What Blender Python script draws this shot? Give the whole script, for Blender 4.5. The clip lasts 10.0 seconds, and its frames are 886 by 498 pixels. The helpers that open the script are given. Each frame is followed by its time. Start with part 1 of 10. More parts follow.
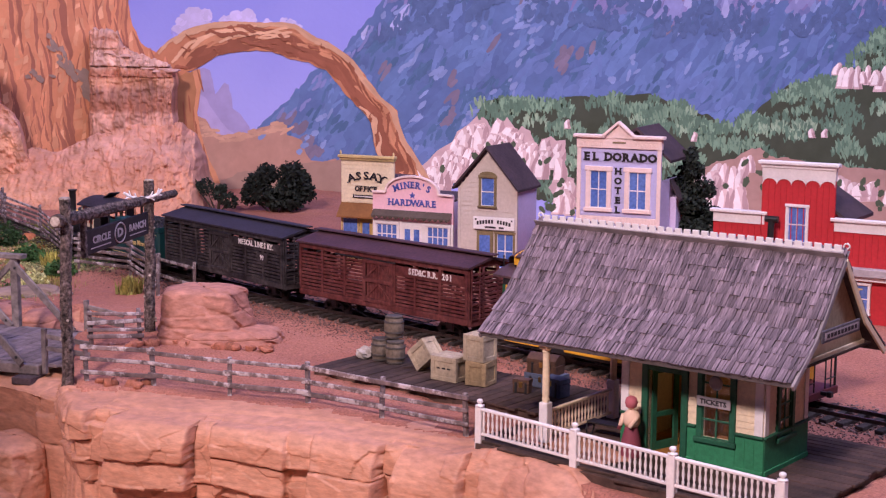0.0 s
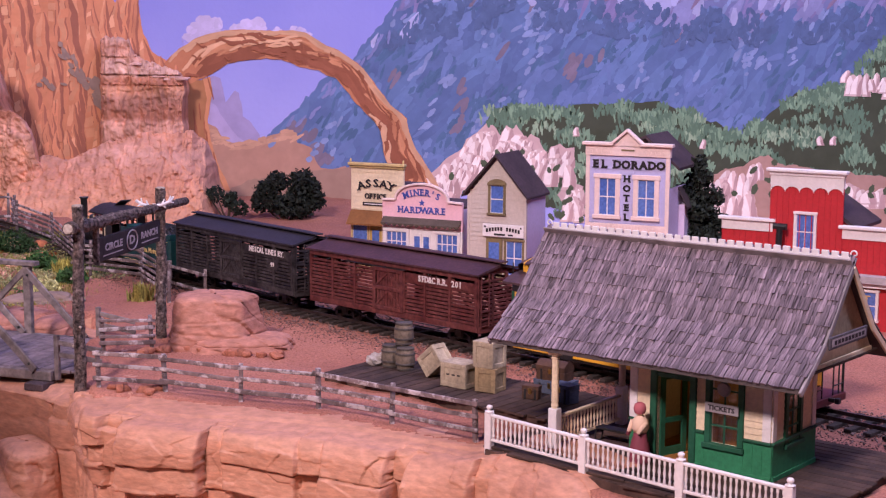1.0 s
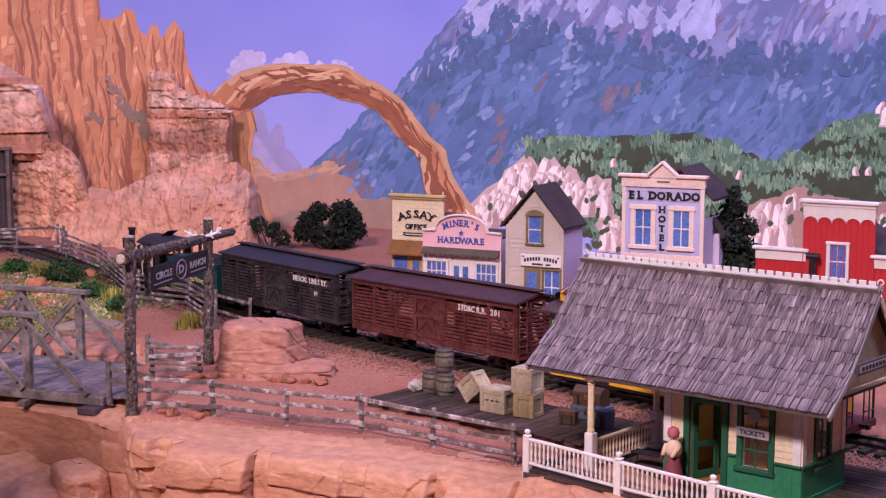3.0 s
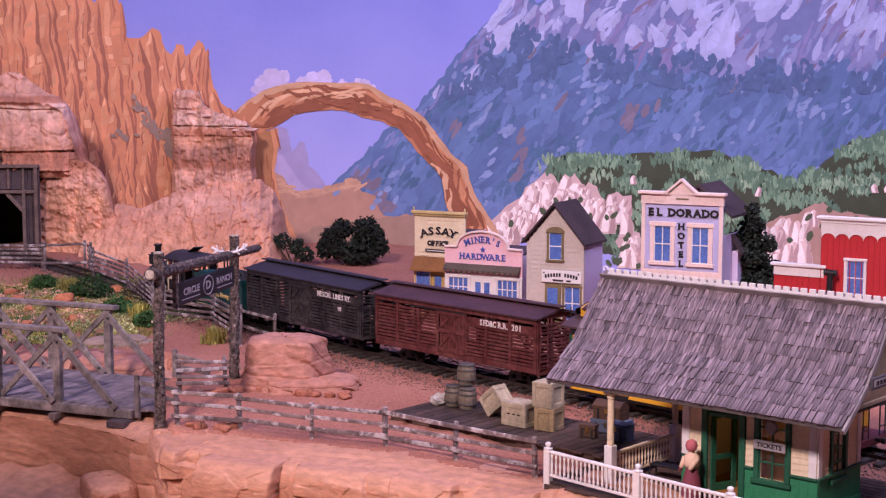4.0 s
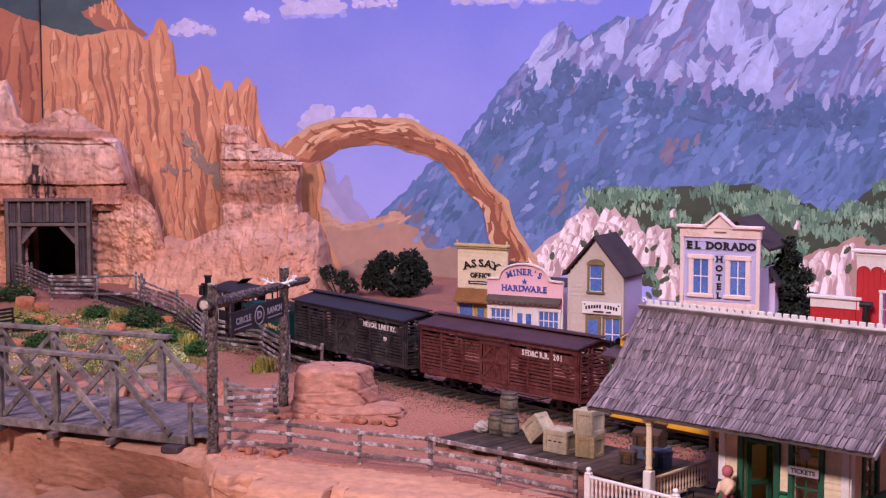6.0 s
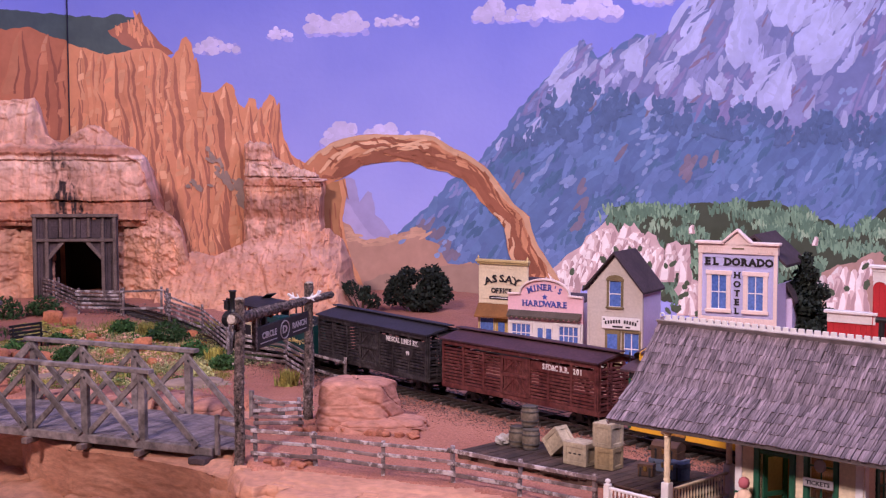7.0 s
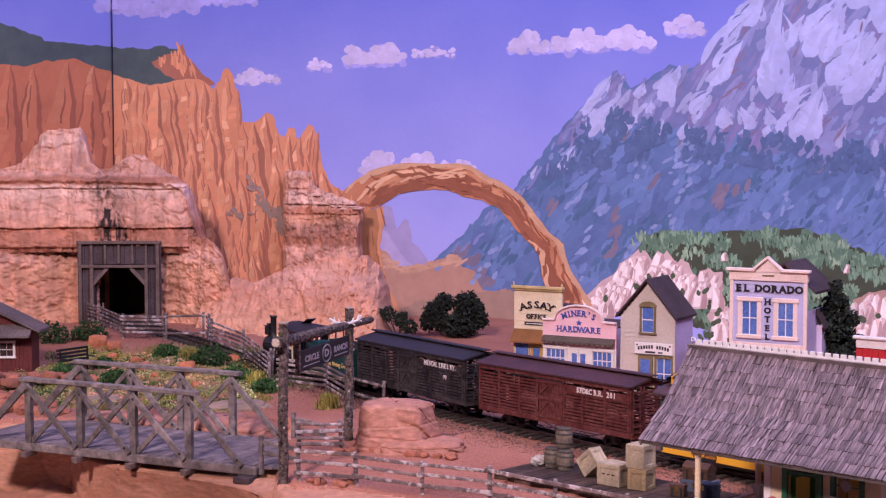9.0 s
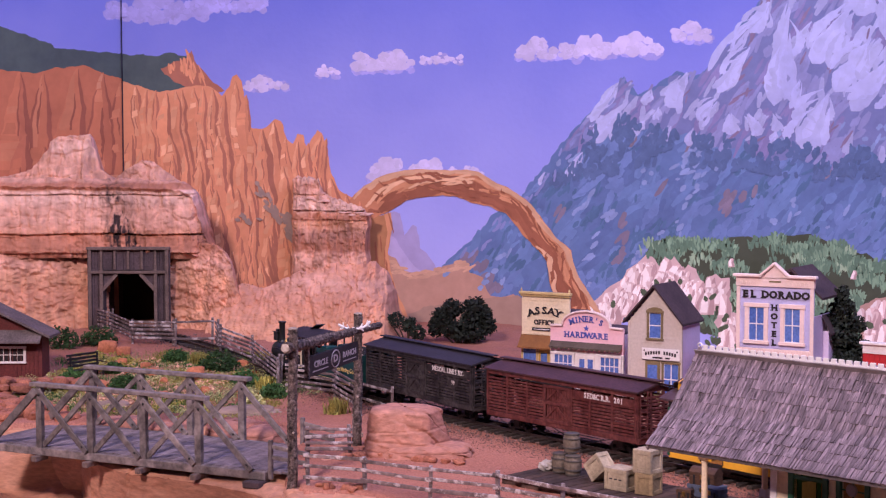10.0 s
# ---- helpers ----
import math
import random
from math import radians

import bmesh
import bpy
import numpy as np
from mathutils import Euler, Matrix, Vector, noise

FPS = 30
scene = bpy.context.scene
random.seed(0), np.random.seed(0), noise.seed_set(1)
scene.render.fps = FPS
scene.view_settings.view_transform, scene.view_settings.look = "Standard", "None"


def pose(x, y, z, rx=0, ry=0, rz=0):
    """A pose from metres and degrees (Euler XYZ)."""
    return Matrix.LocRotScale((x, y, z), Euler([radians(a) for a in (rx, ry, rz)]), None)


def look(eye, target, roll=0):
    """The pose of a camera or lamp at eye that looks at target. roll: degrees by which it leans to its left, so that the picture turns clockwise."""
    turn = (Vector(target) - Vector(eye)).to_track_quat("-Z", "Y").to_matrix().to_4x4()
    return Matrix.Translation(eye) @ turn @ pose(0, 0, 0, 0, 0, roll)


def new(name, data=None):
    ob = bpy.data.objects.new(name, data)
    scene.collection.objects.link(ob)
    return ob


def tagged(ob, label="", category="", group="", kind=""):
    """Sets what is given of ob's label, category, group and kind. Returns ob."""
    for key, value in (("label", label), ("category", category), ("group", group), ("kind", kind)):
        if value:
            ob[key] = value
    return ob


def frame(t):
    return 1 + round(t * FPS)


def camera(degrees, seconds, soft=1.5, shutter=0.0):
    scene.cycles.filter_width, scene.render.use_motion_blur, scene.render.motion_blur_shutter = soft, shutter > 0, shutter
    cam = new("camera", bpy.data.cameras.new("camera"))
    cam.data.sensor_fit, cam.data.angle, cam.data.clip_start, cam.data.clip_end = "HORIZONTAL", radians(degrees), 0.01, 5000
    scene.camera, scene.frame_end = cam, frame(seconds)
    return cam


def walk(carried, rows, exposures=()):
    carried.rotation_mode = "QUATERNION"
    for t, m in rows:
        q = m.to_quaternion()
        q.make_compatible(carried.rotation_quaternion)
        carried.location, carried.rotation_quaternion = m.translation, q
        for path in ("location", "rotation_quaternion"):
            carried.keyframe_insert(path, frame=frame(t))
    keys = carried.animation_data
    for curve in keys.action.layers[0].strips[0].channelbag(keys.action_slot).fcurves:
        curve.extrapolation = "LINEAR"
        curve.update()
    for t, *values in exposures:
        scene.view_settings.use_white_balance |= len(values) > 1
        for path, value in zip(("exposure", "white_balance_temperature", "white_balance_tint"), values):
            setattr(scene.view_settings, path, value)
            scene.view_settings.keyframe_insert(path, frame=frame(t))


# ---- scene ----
cam = camera(33.3, 10.0, soft=1.25)
# seconds, place in metres, yaw, pitch, roll
ROWS = [
    (0.0, 0.0052, 0.0643, 0.2417, -3.008, -8.622, -0.338),
    (0.5, 0.0045, 0.0609, 0.2420, -2.887, -8.516, -0.331),
    (1.0, 0.0043, 0.0579, 0.2426, -2.669, -8.343, -0.291),
    (1.5, 0.0041, 0.0516, 0.2435, -2.374, -8.128, -0.233),
    (2.0, 0.0034, 0.0436, 0.2446, -2.020, -7.848, -0.186),
    (2.5, 0.0028, 0.0363, 0.2457, -1.610, -7.526, -0.137),
    (4.0, 0.0006, 0.0077, 0.2491, -0.408, -6.565, -0.031),
    (4.5, 0.0000, -0.0000, 0.2500, 0.000, -6.247, 0.000),
    (5.0, -0.0007, -0.0110, 0.2512, 0.390, -5.937, 0.016),
    (5.5, -0.0013, -0.0191, 0.2519, 0.771, -5.627, 0.033),
    (7.0, -0.0033, -0.0512, 0.2554, 1.921, -4.728, 0.058),
    (7.5, -0.0038, -0.0630, 0.2563, 2.290, -4.429, 0.060),
    (8.0, -0.0044, -0.0718, 0.2568, 2.664, -4.123, 0.056),
    (8.5, -0.0046, -0.0797, 0.2572, 2.974, -3.878, 0.060),
    (9.0, -0.0052, -0.0888, 0.2577, 3.216, -3.671, 0.047),
    (9.5, -0.0051, -0.0937, 0.2583, 3.394, -3.546, 0.059),
    (10.0, -0.0053, -0.0968, 0.2585, 3.508, -3.448, 0.054),
]
walk(cam, [(t, pose(x, y, z, 90 + pitch, roll, yaw)) for t, x, y, z, yaw, pitch, roll in ROWS])

# ---- light: a room with ceiling lamps over a model landscape ----
S = 0.01   # the model is laid out in centimetres
world = bpy.data.worlds.new("room_dark")
world.use_nodes = True
world.node_tree.nodes["Background"].inputs[0].default_value = (0.5, 0.46, 0.8, 1)
world.node_tree.nodes["Background"].inputs[1].default_value = 0.008
scene.world = world


def area_lamp(name, eye, target, w, h, watts, colour, spread=180):
    data = bpy.data.lights.new(name, "AREA")
    data.shape, data.size, data.size_y, data.energy, data.color, data.spread = "RECTANGLE", w, h, watts, colour, radians(spread)
    ob = new(name, data)
    ob.matrix_world = look(eye, target)
    return tagged(ob, kind="structure")


area_lamp("ceiling_lamp", (-0.84, -0.72, 1.62), (0.0, 1.45, 0.05), 0.26, 0.26, 34.5, (1.0, 0.755, 0.80), 125)
area_lamp("ceiling_lamp", (0.80, 0.74, 1.68), (0.42, 1.90, 0.2), 1.5, 0.5, 53, (0.68, 0.63, 1.0))
# the small warm bulb inside the depot
bulb = bpy.data.lights.new("depot_bulb", "POINT")
bulb.energy, bulb.color, bulb.shadow_soft_size = 0.0035, (1.0, 0.62, 0.25), 0.003
bulb_ob = tagged(new("depot_bulb", bulb), kind="structure")
bulb_ob.location = (0.2034, 0.8645, 0.062)
scene.view_settings.exposure = 0.0


# ---- small helpers ----
def lin(r, g, b):
    """Linear colour from 8-bit values."""
    return tuple(((c / 255) / 12.92 if c < 10 else ((c / 255 + 0.055) / 1.055) ** 2.4) for c in (r, g, b))


class Geo:
    """Collects vertices and faces in centimetres."""

    def __init__(self):
        self.v, self.f = [], []

    def add(self, verts, faces):
        k = len(self.v)
        self.v.extend([tuple(p) for p in verts])
        self.f.extend([tuple(i + k for i in f) for f in faces])
        return self

    def box(self, x0, x1, y0, y1, z0, z1, c=0.03, m=None):
        """A box with chamfered edges."""
        c = min(c, (x1 - x0) * 0.4, (y1 - y0) * 0.4, (z1 - z0) * 0.4)
        vs, fs, idx = [], [], {}
        for sx in (0, 1):
            for sy in (0, 1):
                for sz in (0, 1):
                    p = ((x0, x1)[sx], (y0, y1)[sy], (z0, z1)[sz])
                    q = (c * (1 - 2 * sx), c * (1 - 2 * sy), c * (1 - 2 * sz))
                    for ax in range(3):
                        idx[sx, sy, sz, ax] = len(vs)
                        vs.append(tuple(p[i] + (0 if i == ax else q[i]) for i in range(3)))
        def key(ax, s, a, b):
            k = [0, 0, 0]
            k[ax], k[(ax + 1) % 3], k[(ax + 2) % 3] = s, a, b
            return tuple(k)
        for ax in range(3):
            for s in (0, 1):
                loop = [idx[(*key(ax, s, a, b), ax)] for a, b in ((0, 0), (1, 0), (1, 1), (0, 1))]
                fs.append(loop if s else loop[::-1])
            for a in (0, 1):
                for b in (0, 1):
                    i, j = (ax + 1) % 3, (ax + 2) % 3
                    q = [idx[(*key(ax, 0, a, b), i)], idx[(*key(ax, 1, a, b), i)], idx[(*key(ax, 1, a, b), j)], idx[(*key(ax, 0, a, b), j)]]
                    fs.append(q if (a == b) else q[::-1])
        for sx in (0, 1):
            for sy in (0, 1):
                for sz in (0, 1):
                    q = [idx[sx, sy, sz, a] for a in range(3)]
                    fs.append(q if (sx + sy + sz) % 2 else q[::-1])
        if m is not None:
            vs = [m @ Vector(p) for p in vs]
        return self.add(vs, fs)

    def beam(self, a, b, w, h=None, c=0.03, up=(0, 0, 1)):
        """A squared timber from a to b, w wide and h high."""
        h = h or w
        a, b = Vector(a), Vector(b)
        x = (b - a).normalized()
        z = Vector(up)
        y = z.cross(x)
        if y.length < 1e-4:
            y = Vector((0, 1, 0)).cross(x)
        y.normalize()
        z = x.cross(y)
        m = Matrix.Translation(a) @ Matrix((x, y, z)).transposed().to_4x4()
        return self.box(0, (b - a).length, -w / 2, w / 2, -h / 2, h / 2, c, m)

    def tube(self, a, b, r0, r1=None, n=12, caps=True):
        r1 = r0 if r1 is None else r1
        a, b = Vector(a), Vector(b)
        x = (b - a).normalized()
        y = x.orthogonal().normalized()
        z = x.cross(y)
        vs = [p + (y * math.cos(2 * math.pi * i / n) + z * math.sin(2 * math.pi * i / n)) * r for p, r in ((a, r0), (b, r1)) for i in range(n)]
        fs = [(i, (i + 1) % n, n + (i + 1) % n, n + i) for i in range(n)]
        if caps:
            fs += [tuple(range(n))[::-1], tuple(range(n, 2 * n))]
        return self.add(vs, fs)

    def lathe(self, profile, n=16, m=None):
        """Turns (radius, z) pairs round the z axis."""
        vs = [Vector((r * math.cos(2 * math.pi * i / n), r * math.sin(2 * math.pi * i / n), z)) for r, z in profile for i in range(n)]
        fs = [(k * n + i, k * n + (i + 1) % n, (k + 1) * n + (i + 1) % n, (k + 1) * n + i) for k in range(len(profile) - 1) for i in range(n)]
        fs += [tuple(range(n))[::-1], tuple(range((len(profile) - 1) * n, len(profile) * n))]
        if m is not None:
            vs = [m @ p for p in vs]
        return self.add(vs, fs)

    def plate(self, outline, t, m=None, axis="y"):
        """A flat outline of (a, b) pairs with the thickness t; axis y: drawn in x and z, front at y = 0."""
        n = len(outline)
        if axis == "y":
            vs = [Vector((a, 0, b)) for a, b in outline] + [Vector((a, t, b)) for a, b in outline]
        elif axis == "x":
            vs = [Vector((0, a, b)) for a, b in outline] + [Vector((t, a, b)) for a, b in outline]
        else:
            vs = [Vector((a, b, t)) for a, b in outline] + [Vector((a, b, 0)) for a, b in outline]
        fs = [tuple(range(n)), tuple(range(n, 2 * n))[::-1]] + [(i, n + i, n + (i + 1) % n, (i + 1) % n) for i in range(n)]
        if m is not None:
            vs = [m @ p for p in vs]
        return self.add(vs, fs)

    def grid(self, rows):
        """A sheet through rows of points."""
        n = len(rows[0])
        return self.add([p for r in rows for p in r], [(j * n + i, j * n + i + 1, (j + 1) * n + i + 1, (j + 1) * n + i) for j in range(len(rows) - 1) for i in range(n - 1)])

    def mesh(self, name, mat, smooth=False):
        me = bpy.data.meshes.new(name)
        me.from_pydata([(x * S, y * S, z * S) for x, y, z in self.v], [], self.f)
        if mat is not None:
            me.materials.append(mat)
        if smooth:
            me.shade_smooth()
        bm = bmesh.new()
        bm.from_mesh(me)
        bmesh.ops.recalc_face_normals(bm, faces=bm.faces)
        bm.to_mesh(me)
        bm.free()
        me.update()
        return me


def part(name, geo, mat, parent=None, label="", at=None, smooth=False):
    """Links a Geo (or a mesh that is shared) as one mesh object under a thing or a part; at: a pose in centimetres."""
    me = geo.mesh(name, mat, smooth) if isinstance(geo, Geo) else geo
    ob = new(name, me)
    if at is not None:
        ob.matrix_basis = cm(at)
    if parent is not None:
        ob.parent = parent
    return tagged(ob, label)


def cm(m):
    m = m.copy()
    m.translation = m.translation * S
    return m


def thing(name, x, y, z, turn=0, label="", category="", group="", kind=""):
    ob = new(name)
    ob.empty_display_size = 0.01
    ob.matrix_basis = cm(pose(x, y, z, 0, 0, turn))
    return tagged(ob, label, category, group, kind)


def solo(name, geo, mat, label="", category="", group="", kind="", at=None, smooth=False):
    return tagged(part(name, geo, mat, None, "", at, smooth), label, category, group, kind)


STEMS = {"E": "bl tl", "L": "bl tl", "D": "bl tl", "R": "bl tl br", "A": "bl br", "H": "bl br tl tr", "T": "bc", "N": "bl tl tr", "M": "bl br tl tr", "I": "bc tc", "F": "bl tl", "Y": "bc tl tr", "W": "tl tr", "P": "bl tl", "B": "bl tl", "V": "tl tr", "K": "bl tl br tr"}


def slab_lettering(text, size, mat, parent, m, stretch=1.0, weight=0.03, step=0.92, depth=0.03):
    """Letters set one by one, their stems footed with slab serifs as on painted shop signs."""
    adv = [size * stretch * step * (0.5 if c in " '.,I" else 1.12 if c in "MW" else 1.0) for c in text]
    x = -sum(adv) / 2
    for c, a in zip(text, adv):
        if c != " ":
            ob = lettering(c, size, mat, parent, m @ pose(x + a / 2, 0, 0), stretch, weight, depth)
            xs_ = [v.co.x / S for v in ob.data.vertices]
            zs_ = [v.co.z / S for v in ob.data.vertices]
            g = Geo()
            w, t = 0.21 * size * stretch, 0.07 * size
            for st in STEMS.get(c, "").split():
                zc = min(zs_) + t if st[0] == "b" else max(zs_) - t
                xc = {"l": min(xs_) + w * 0.38, "r": max(xs_) - w * 0.38, "c": (min(xs_) + max(xs_)) / 2}[st[1]]
                g.box(xc - w, xc + w, -depth * 0.5, depth * 0.5, zc - t, zc + t, 0)
            if g.v:
                part("serif", g, mat, ob)
        x += a


def lettering(text, size, mat, parent, m, stretch=1.0, weight=0.0, depth=0.03):
    """Raised letters, centred; size is the height of the capitals in centimetres. The text stands in x and z of m and faces -y."""
    cu = bpy.data.curves.new("lettering", "FONT")
    cu.body, cu.align_x, cu.align_y = text, "CENTER", "CENTER"
    cu.size, cu.extrude, cu.offset, cu.resolution_u = size * 1.42 * S, depth * S / 2, weight * S, 2
    tmp = new("lettering", cu)
    me = bpy.data.meshes.new_from_object(tmp.evaluated_get(bpy.context.evaluated_depsgraph_get()))
    bpy.data.objects.remove(tmp)
    me.transform(Matrix.Diagonal((stretch, 1, 1, 1)))
    me.transform(Matrix.Rotation(radians(90), 4, "X"))
    me.materials.clear()
    me.materials.append(mat)
    ob = new("lettering", me)
    ob.matrix_basis = cm(m)
    ob.parent = parent
    return ob


# ---- materials ----
def material(name, colour, rough=0.8, metal=0.0, vary=0.25, grain=3.0, stain=0.4, bump=0.3, fine=40.0, stretch=(1, 1, 1), second=None, island=0.0, spec=0.4, coat=0.0, flake=None):
    """Procedural surface: blotches (grain per cm scale), fine grain and relief. second: colour of the blotches; flake: colour of worn flecks."""
    m = bpy.data.materials.new(name)
    m.use_nodes = True
    t = m.node_tree
    b = t.nodes["Principled BSDF"]
    b.inputs["Roughness"].default_value, b.inputs["Metallic"].default_value = rough, metal
    b.inputs["Specular IOR Level"].default_value = spec
    b.inputs["Coat Weight"].default_value = coat
    co = t.nodes.new("ShaderNodeTexCoord")
    mp = t.nodes.new("ShaderNodeMapping")
    mp.inputs["Scale"].default_value = stretch
    t.links.new(co.outputs["Object"], mp.inputs["Vector"])
    def noise_node(scale, detail, rough_=0.6):
        n = t.nodes.new("ShaderNodeTexNoise")
        n.inputs["Scale"].default_value, n.inputs["Detail"].default_value, n.inputs["Roughness"].default_value = scale, detail, rough_
        t.links.new(mp.outputs[0], n.inputs["Vector"])
        return n
    big, small = noise_node(grain / S * 0.1, 4), noise_node(fine / S * 0.1, 3)
    def mix(kind, fac, a, b_):
        n = t.nodes.new("ShaderNodeMix")
        n.data_type, n.blend_type = "RGBA", kind
        for sock, val in ((n.inputs[0], fac), (n.inputs[6], a), (n.inputs[7], b_)):
            if hasattr(val, "links"):
                t.links.new(val, sock)
            else:
                sock.default_value = val
        return n.outputs[2]
    def ramp(src, lo, hi):
        n = t.nodes.new("ShaderNodeMapRange")
        n.inputs["From Min"].default_value, n.inputs["From Max"].default_value = lo, hi
        t.links.new(src, n.inputs["Value"])
        return n.outputs[0]
    c1 = (*colour, 1)
    c2 = (*(second or tuple(c * (1 - stain) for c in colour)), 1)
    col = mix("MIX", ramp(big.outputs["Fac"], 0.35, 0.68), c1, c2)
    dark = tuple(max(0, 1 - vary * 1.4) for _ in range(3))
    lite = tuple(1 + vary * 0.6 for _ in range(3))
    g = mix("MIX", ramp(small.outputs["Fac"], 0.3, 0.7), (*dark, 1), (*lite, 1))
    col = mix("MULTIPLY", 1.0, col, g)
    if flake:
        col = mix("MIX", ramp(noise_node(fine / S * 0.06, 4, 0.7).outputs["Fac"], 0.50, 0.60), col, (*flake, 1))
    if island:
        for node, sock in (("ShaderNodeObjectInfo", "Random"), ("ShaderNodeNewGeometry", "Random Per Island")):
            o = t.nodes.new(node)
            h = mix("MIX", o.outputs[sock], (1 - island, 1 - island, 1 - island, 1), (1 + island, 1 + island * 0.95, 1 + island * 0.9, 1))
            col = mix("MULTIPLY", 1.0, col, h)
    t.links.new(col, b.inputs["Base Color"])
    if bump:
        bp = t.nodes.new("ShaderNodeBump")
        bp.inputs["Strength"].default_value, bp.inputs["Distance"].default_value = bump, 0.05 * S
        t.links.new(small.outputs["Fac"], bp.inputs["Height"])
        t.links.new(bp.outputs[0], b.inputs["Normal"])
    return m


def glass(name, tint=(1, 1, 1)):
    m = bpy.data.materials.new(name)
    m.use_nodes = True
    b = m.node_tree.nodes["Principled BSDF"]
    b.inputs["Base Color"].default_value = (*tint, 1)
    b.inputs["Transmission Weight"].default_value, b.inputs["Roughness"].default_value, b.inputs["IOR"].default_value = 1.0, 0.03, 1.45
    return m


ROCK = material("sandstone_front", (0.57, 0.285, 0.185), 0.62, vary=0.2, grain=0.6, second=(0.47, 0.222, 0.142), bump=0.8, fine=12, stretch=(1, 1, 3.2))
SOIL = material("red_soil", (0.44, 0.185, 0.13), 0.95, vary=0.34, grain=0.7, second=(0.34, 0.13, 0.09), bump=0.6, fine=60)
STONE_RED = material("loose_red_stone", (0.42, 0.16, 0.10), 0.9, vary=0.3, grain=4, island=0.2, bump=0.6)
WOOD_GREY = material("weathered_grey_wood", (0.40, 0.35, 0.36), 0.85, vary=0.35, grain=7, stain=0.55, bump=0.5, fine=14, island=0.15)
FENCE_WOOD = material("flaked_grey_wood", (0.21, 0.155, 0.155), 0.9, vary=0.4, grain=7, stain=0.5, bump=0.7, fine=14, island=0.15, flake=(0.46, 0.405, 0.415))
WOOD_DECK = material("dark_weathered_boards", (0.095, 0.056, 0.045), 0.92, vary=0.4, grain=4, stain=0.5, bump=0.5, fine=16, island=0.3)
SHINGLE = material("weathered_shingle", (0.21, 0.165, 0.20), 0.85, vary=0.5, grain=6, stain=0.3, bump=0.4, fine=30, island=0.44, stretch=(2.4, 0.4, 0.4))
BARK = material("rough_bark", (0.06, 0.038, 0.034), 0.9, vary=0.7, grain=55, second=(0.20, 0.155, 0.145), bump=1.0, fine=30)
WHITE = material("white_paint", (0.80, 0.76, 0.76), 0.6, vary=0.06, grain=3, stain=0.1, bump=0.1)
CREAM = material("cream_paint", (0.80, 0.66, 0.46), 0.65, vary=0.1, grain=3, stain=0.12, bump=0.15)
GREEN = material("green_paint", (0.035, 0.24, 0.11), 0.6, vary=0.15, grain=3, stain=0.25, bump=0.15)
# ---- the ground and the rocks ----
def fbm(x, y, z, k, octaves=4):
    return noise.fractal(Vector((x * k, y * k, z * k)), 0.8, 2.1, octaves)


def smooth(a, b, x):
    t = min(1, max(0, (x - a) / (b - a)))
    return t * t * (3 - 2 * t)


def canyon(x, y):
    """1 in the gorge, 0 on the banks."""
    w = fbm(x, y, 3, 0.12, 3) * 2.2
    right = smooth(-21.3, -23.4, x + w * 0.5)
    back = smooth(133.5, 130.5, y + w)
    return right * back


def ground_z(x, y):
    rise = 2.0 * smooth(150, 195, y) * smooth(-18, -42, x)
    z = rise + 0.18 * fbm(x, y, 0, 0.25) + 0.05 * fbm(x, y, 5, 1.5, 2)
    z += 1.2 * smooth(170, 205, y) * smooth(-35, -20, x) * smooth(6, -8, x)
    z -= 4.5 * smooth(176, 205, y) * smooth(4, 14, x)
    # the front drops behind the ledge's lip
    lip = np.interp(x, (-24, -18.6, -13.6, -8.3, -3.1, 1.5, 6.5, 9, 11, 14, 20, 40), (118, 104.2, 102.4, 100.0, 97.8, 94.2, 90.6, 87.6, 83.5, 77.5, 71, 57))
    z = z * (1 - smooth(lip + 0.5, lip - 2.5, y)) - 9 * smooth(lip + 0.5, lip - 2.5, y)
    c = canyon(x, y)
    floor_z = -6.2 + 1.3 * fbm(x, y, 9, 0.16, 3) - 3 * smooth(112, 98, y)
    z = z * (1 - c) + floor_z * c
    # track, decks and platforms lie on even ground
    d = abs((x - 8.8) * 0.735 + (y - 117.0) * 0.678)
    flat = smooth(5, 3, d) * (1 - c) if x > -22 else 0
    return z * (1 - flat) + (-0.02 + rise) * flat


rows = []
ys = [50 + 0.45 * i for i in range(int(95 / 0.45))] + [145 + 0.9 * i for i in range(84)]
xs = [-110 + 1.5 * i for i in range(30)] + [-65 + 0.5 * i for i in range(220)] + [45 + 1.5 * i for i in range(28)]
for y in ys:
    rows.append([(x, y, ground_z(x, y)) for x in xs])
ground = solo("ground", Geo().grid(rows), SOIL, "red gritty soil and bare gorge rock of a desert landscape model", "ground", kind="structure", smooth=True)
ground.data.materials.append(ROCK)
for f in ground.data.polygons:
    if f.center.z < -0.9 * S:
        f.material_index = 1


# the layout's bench: a skirted carcass that carries the landscape
bench_top = solo("layout_bench", Geo().box(-110, 86, 52, 219, -18, -14.5, 0.3), material("bench_board", (0.30, 0.21, 0.13), 0.7, vary=0.2, grain=2), "plywood bench under the landscape model", "bench", kind="structure")
for q in ((-110, 86, 52, 54), (-110, -108, 54, 219), (84, 86, 54, 219)):
    part("skirt", Geo().box(*q, -110, -18.1, 0.2), bpy.data.materials["bench_board"], bench_top)


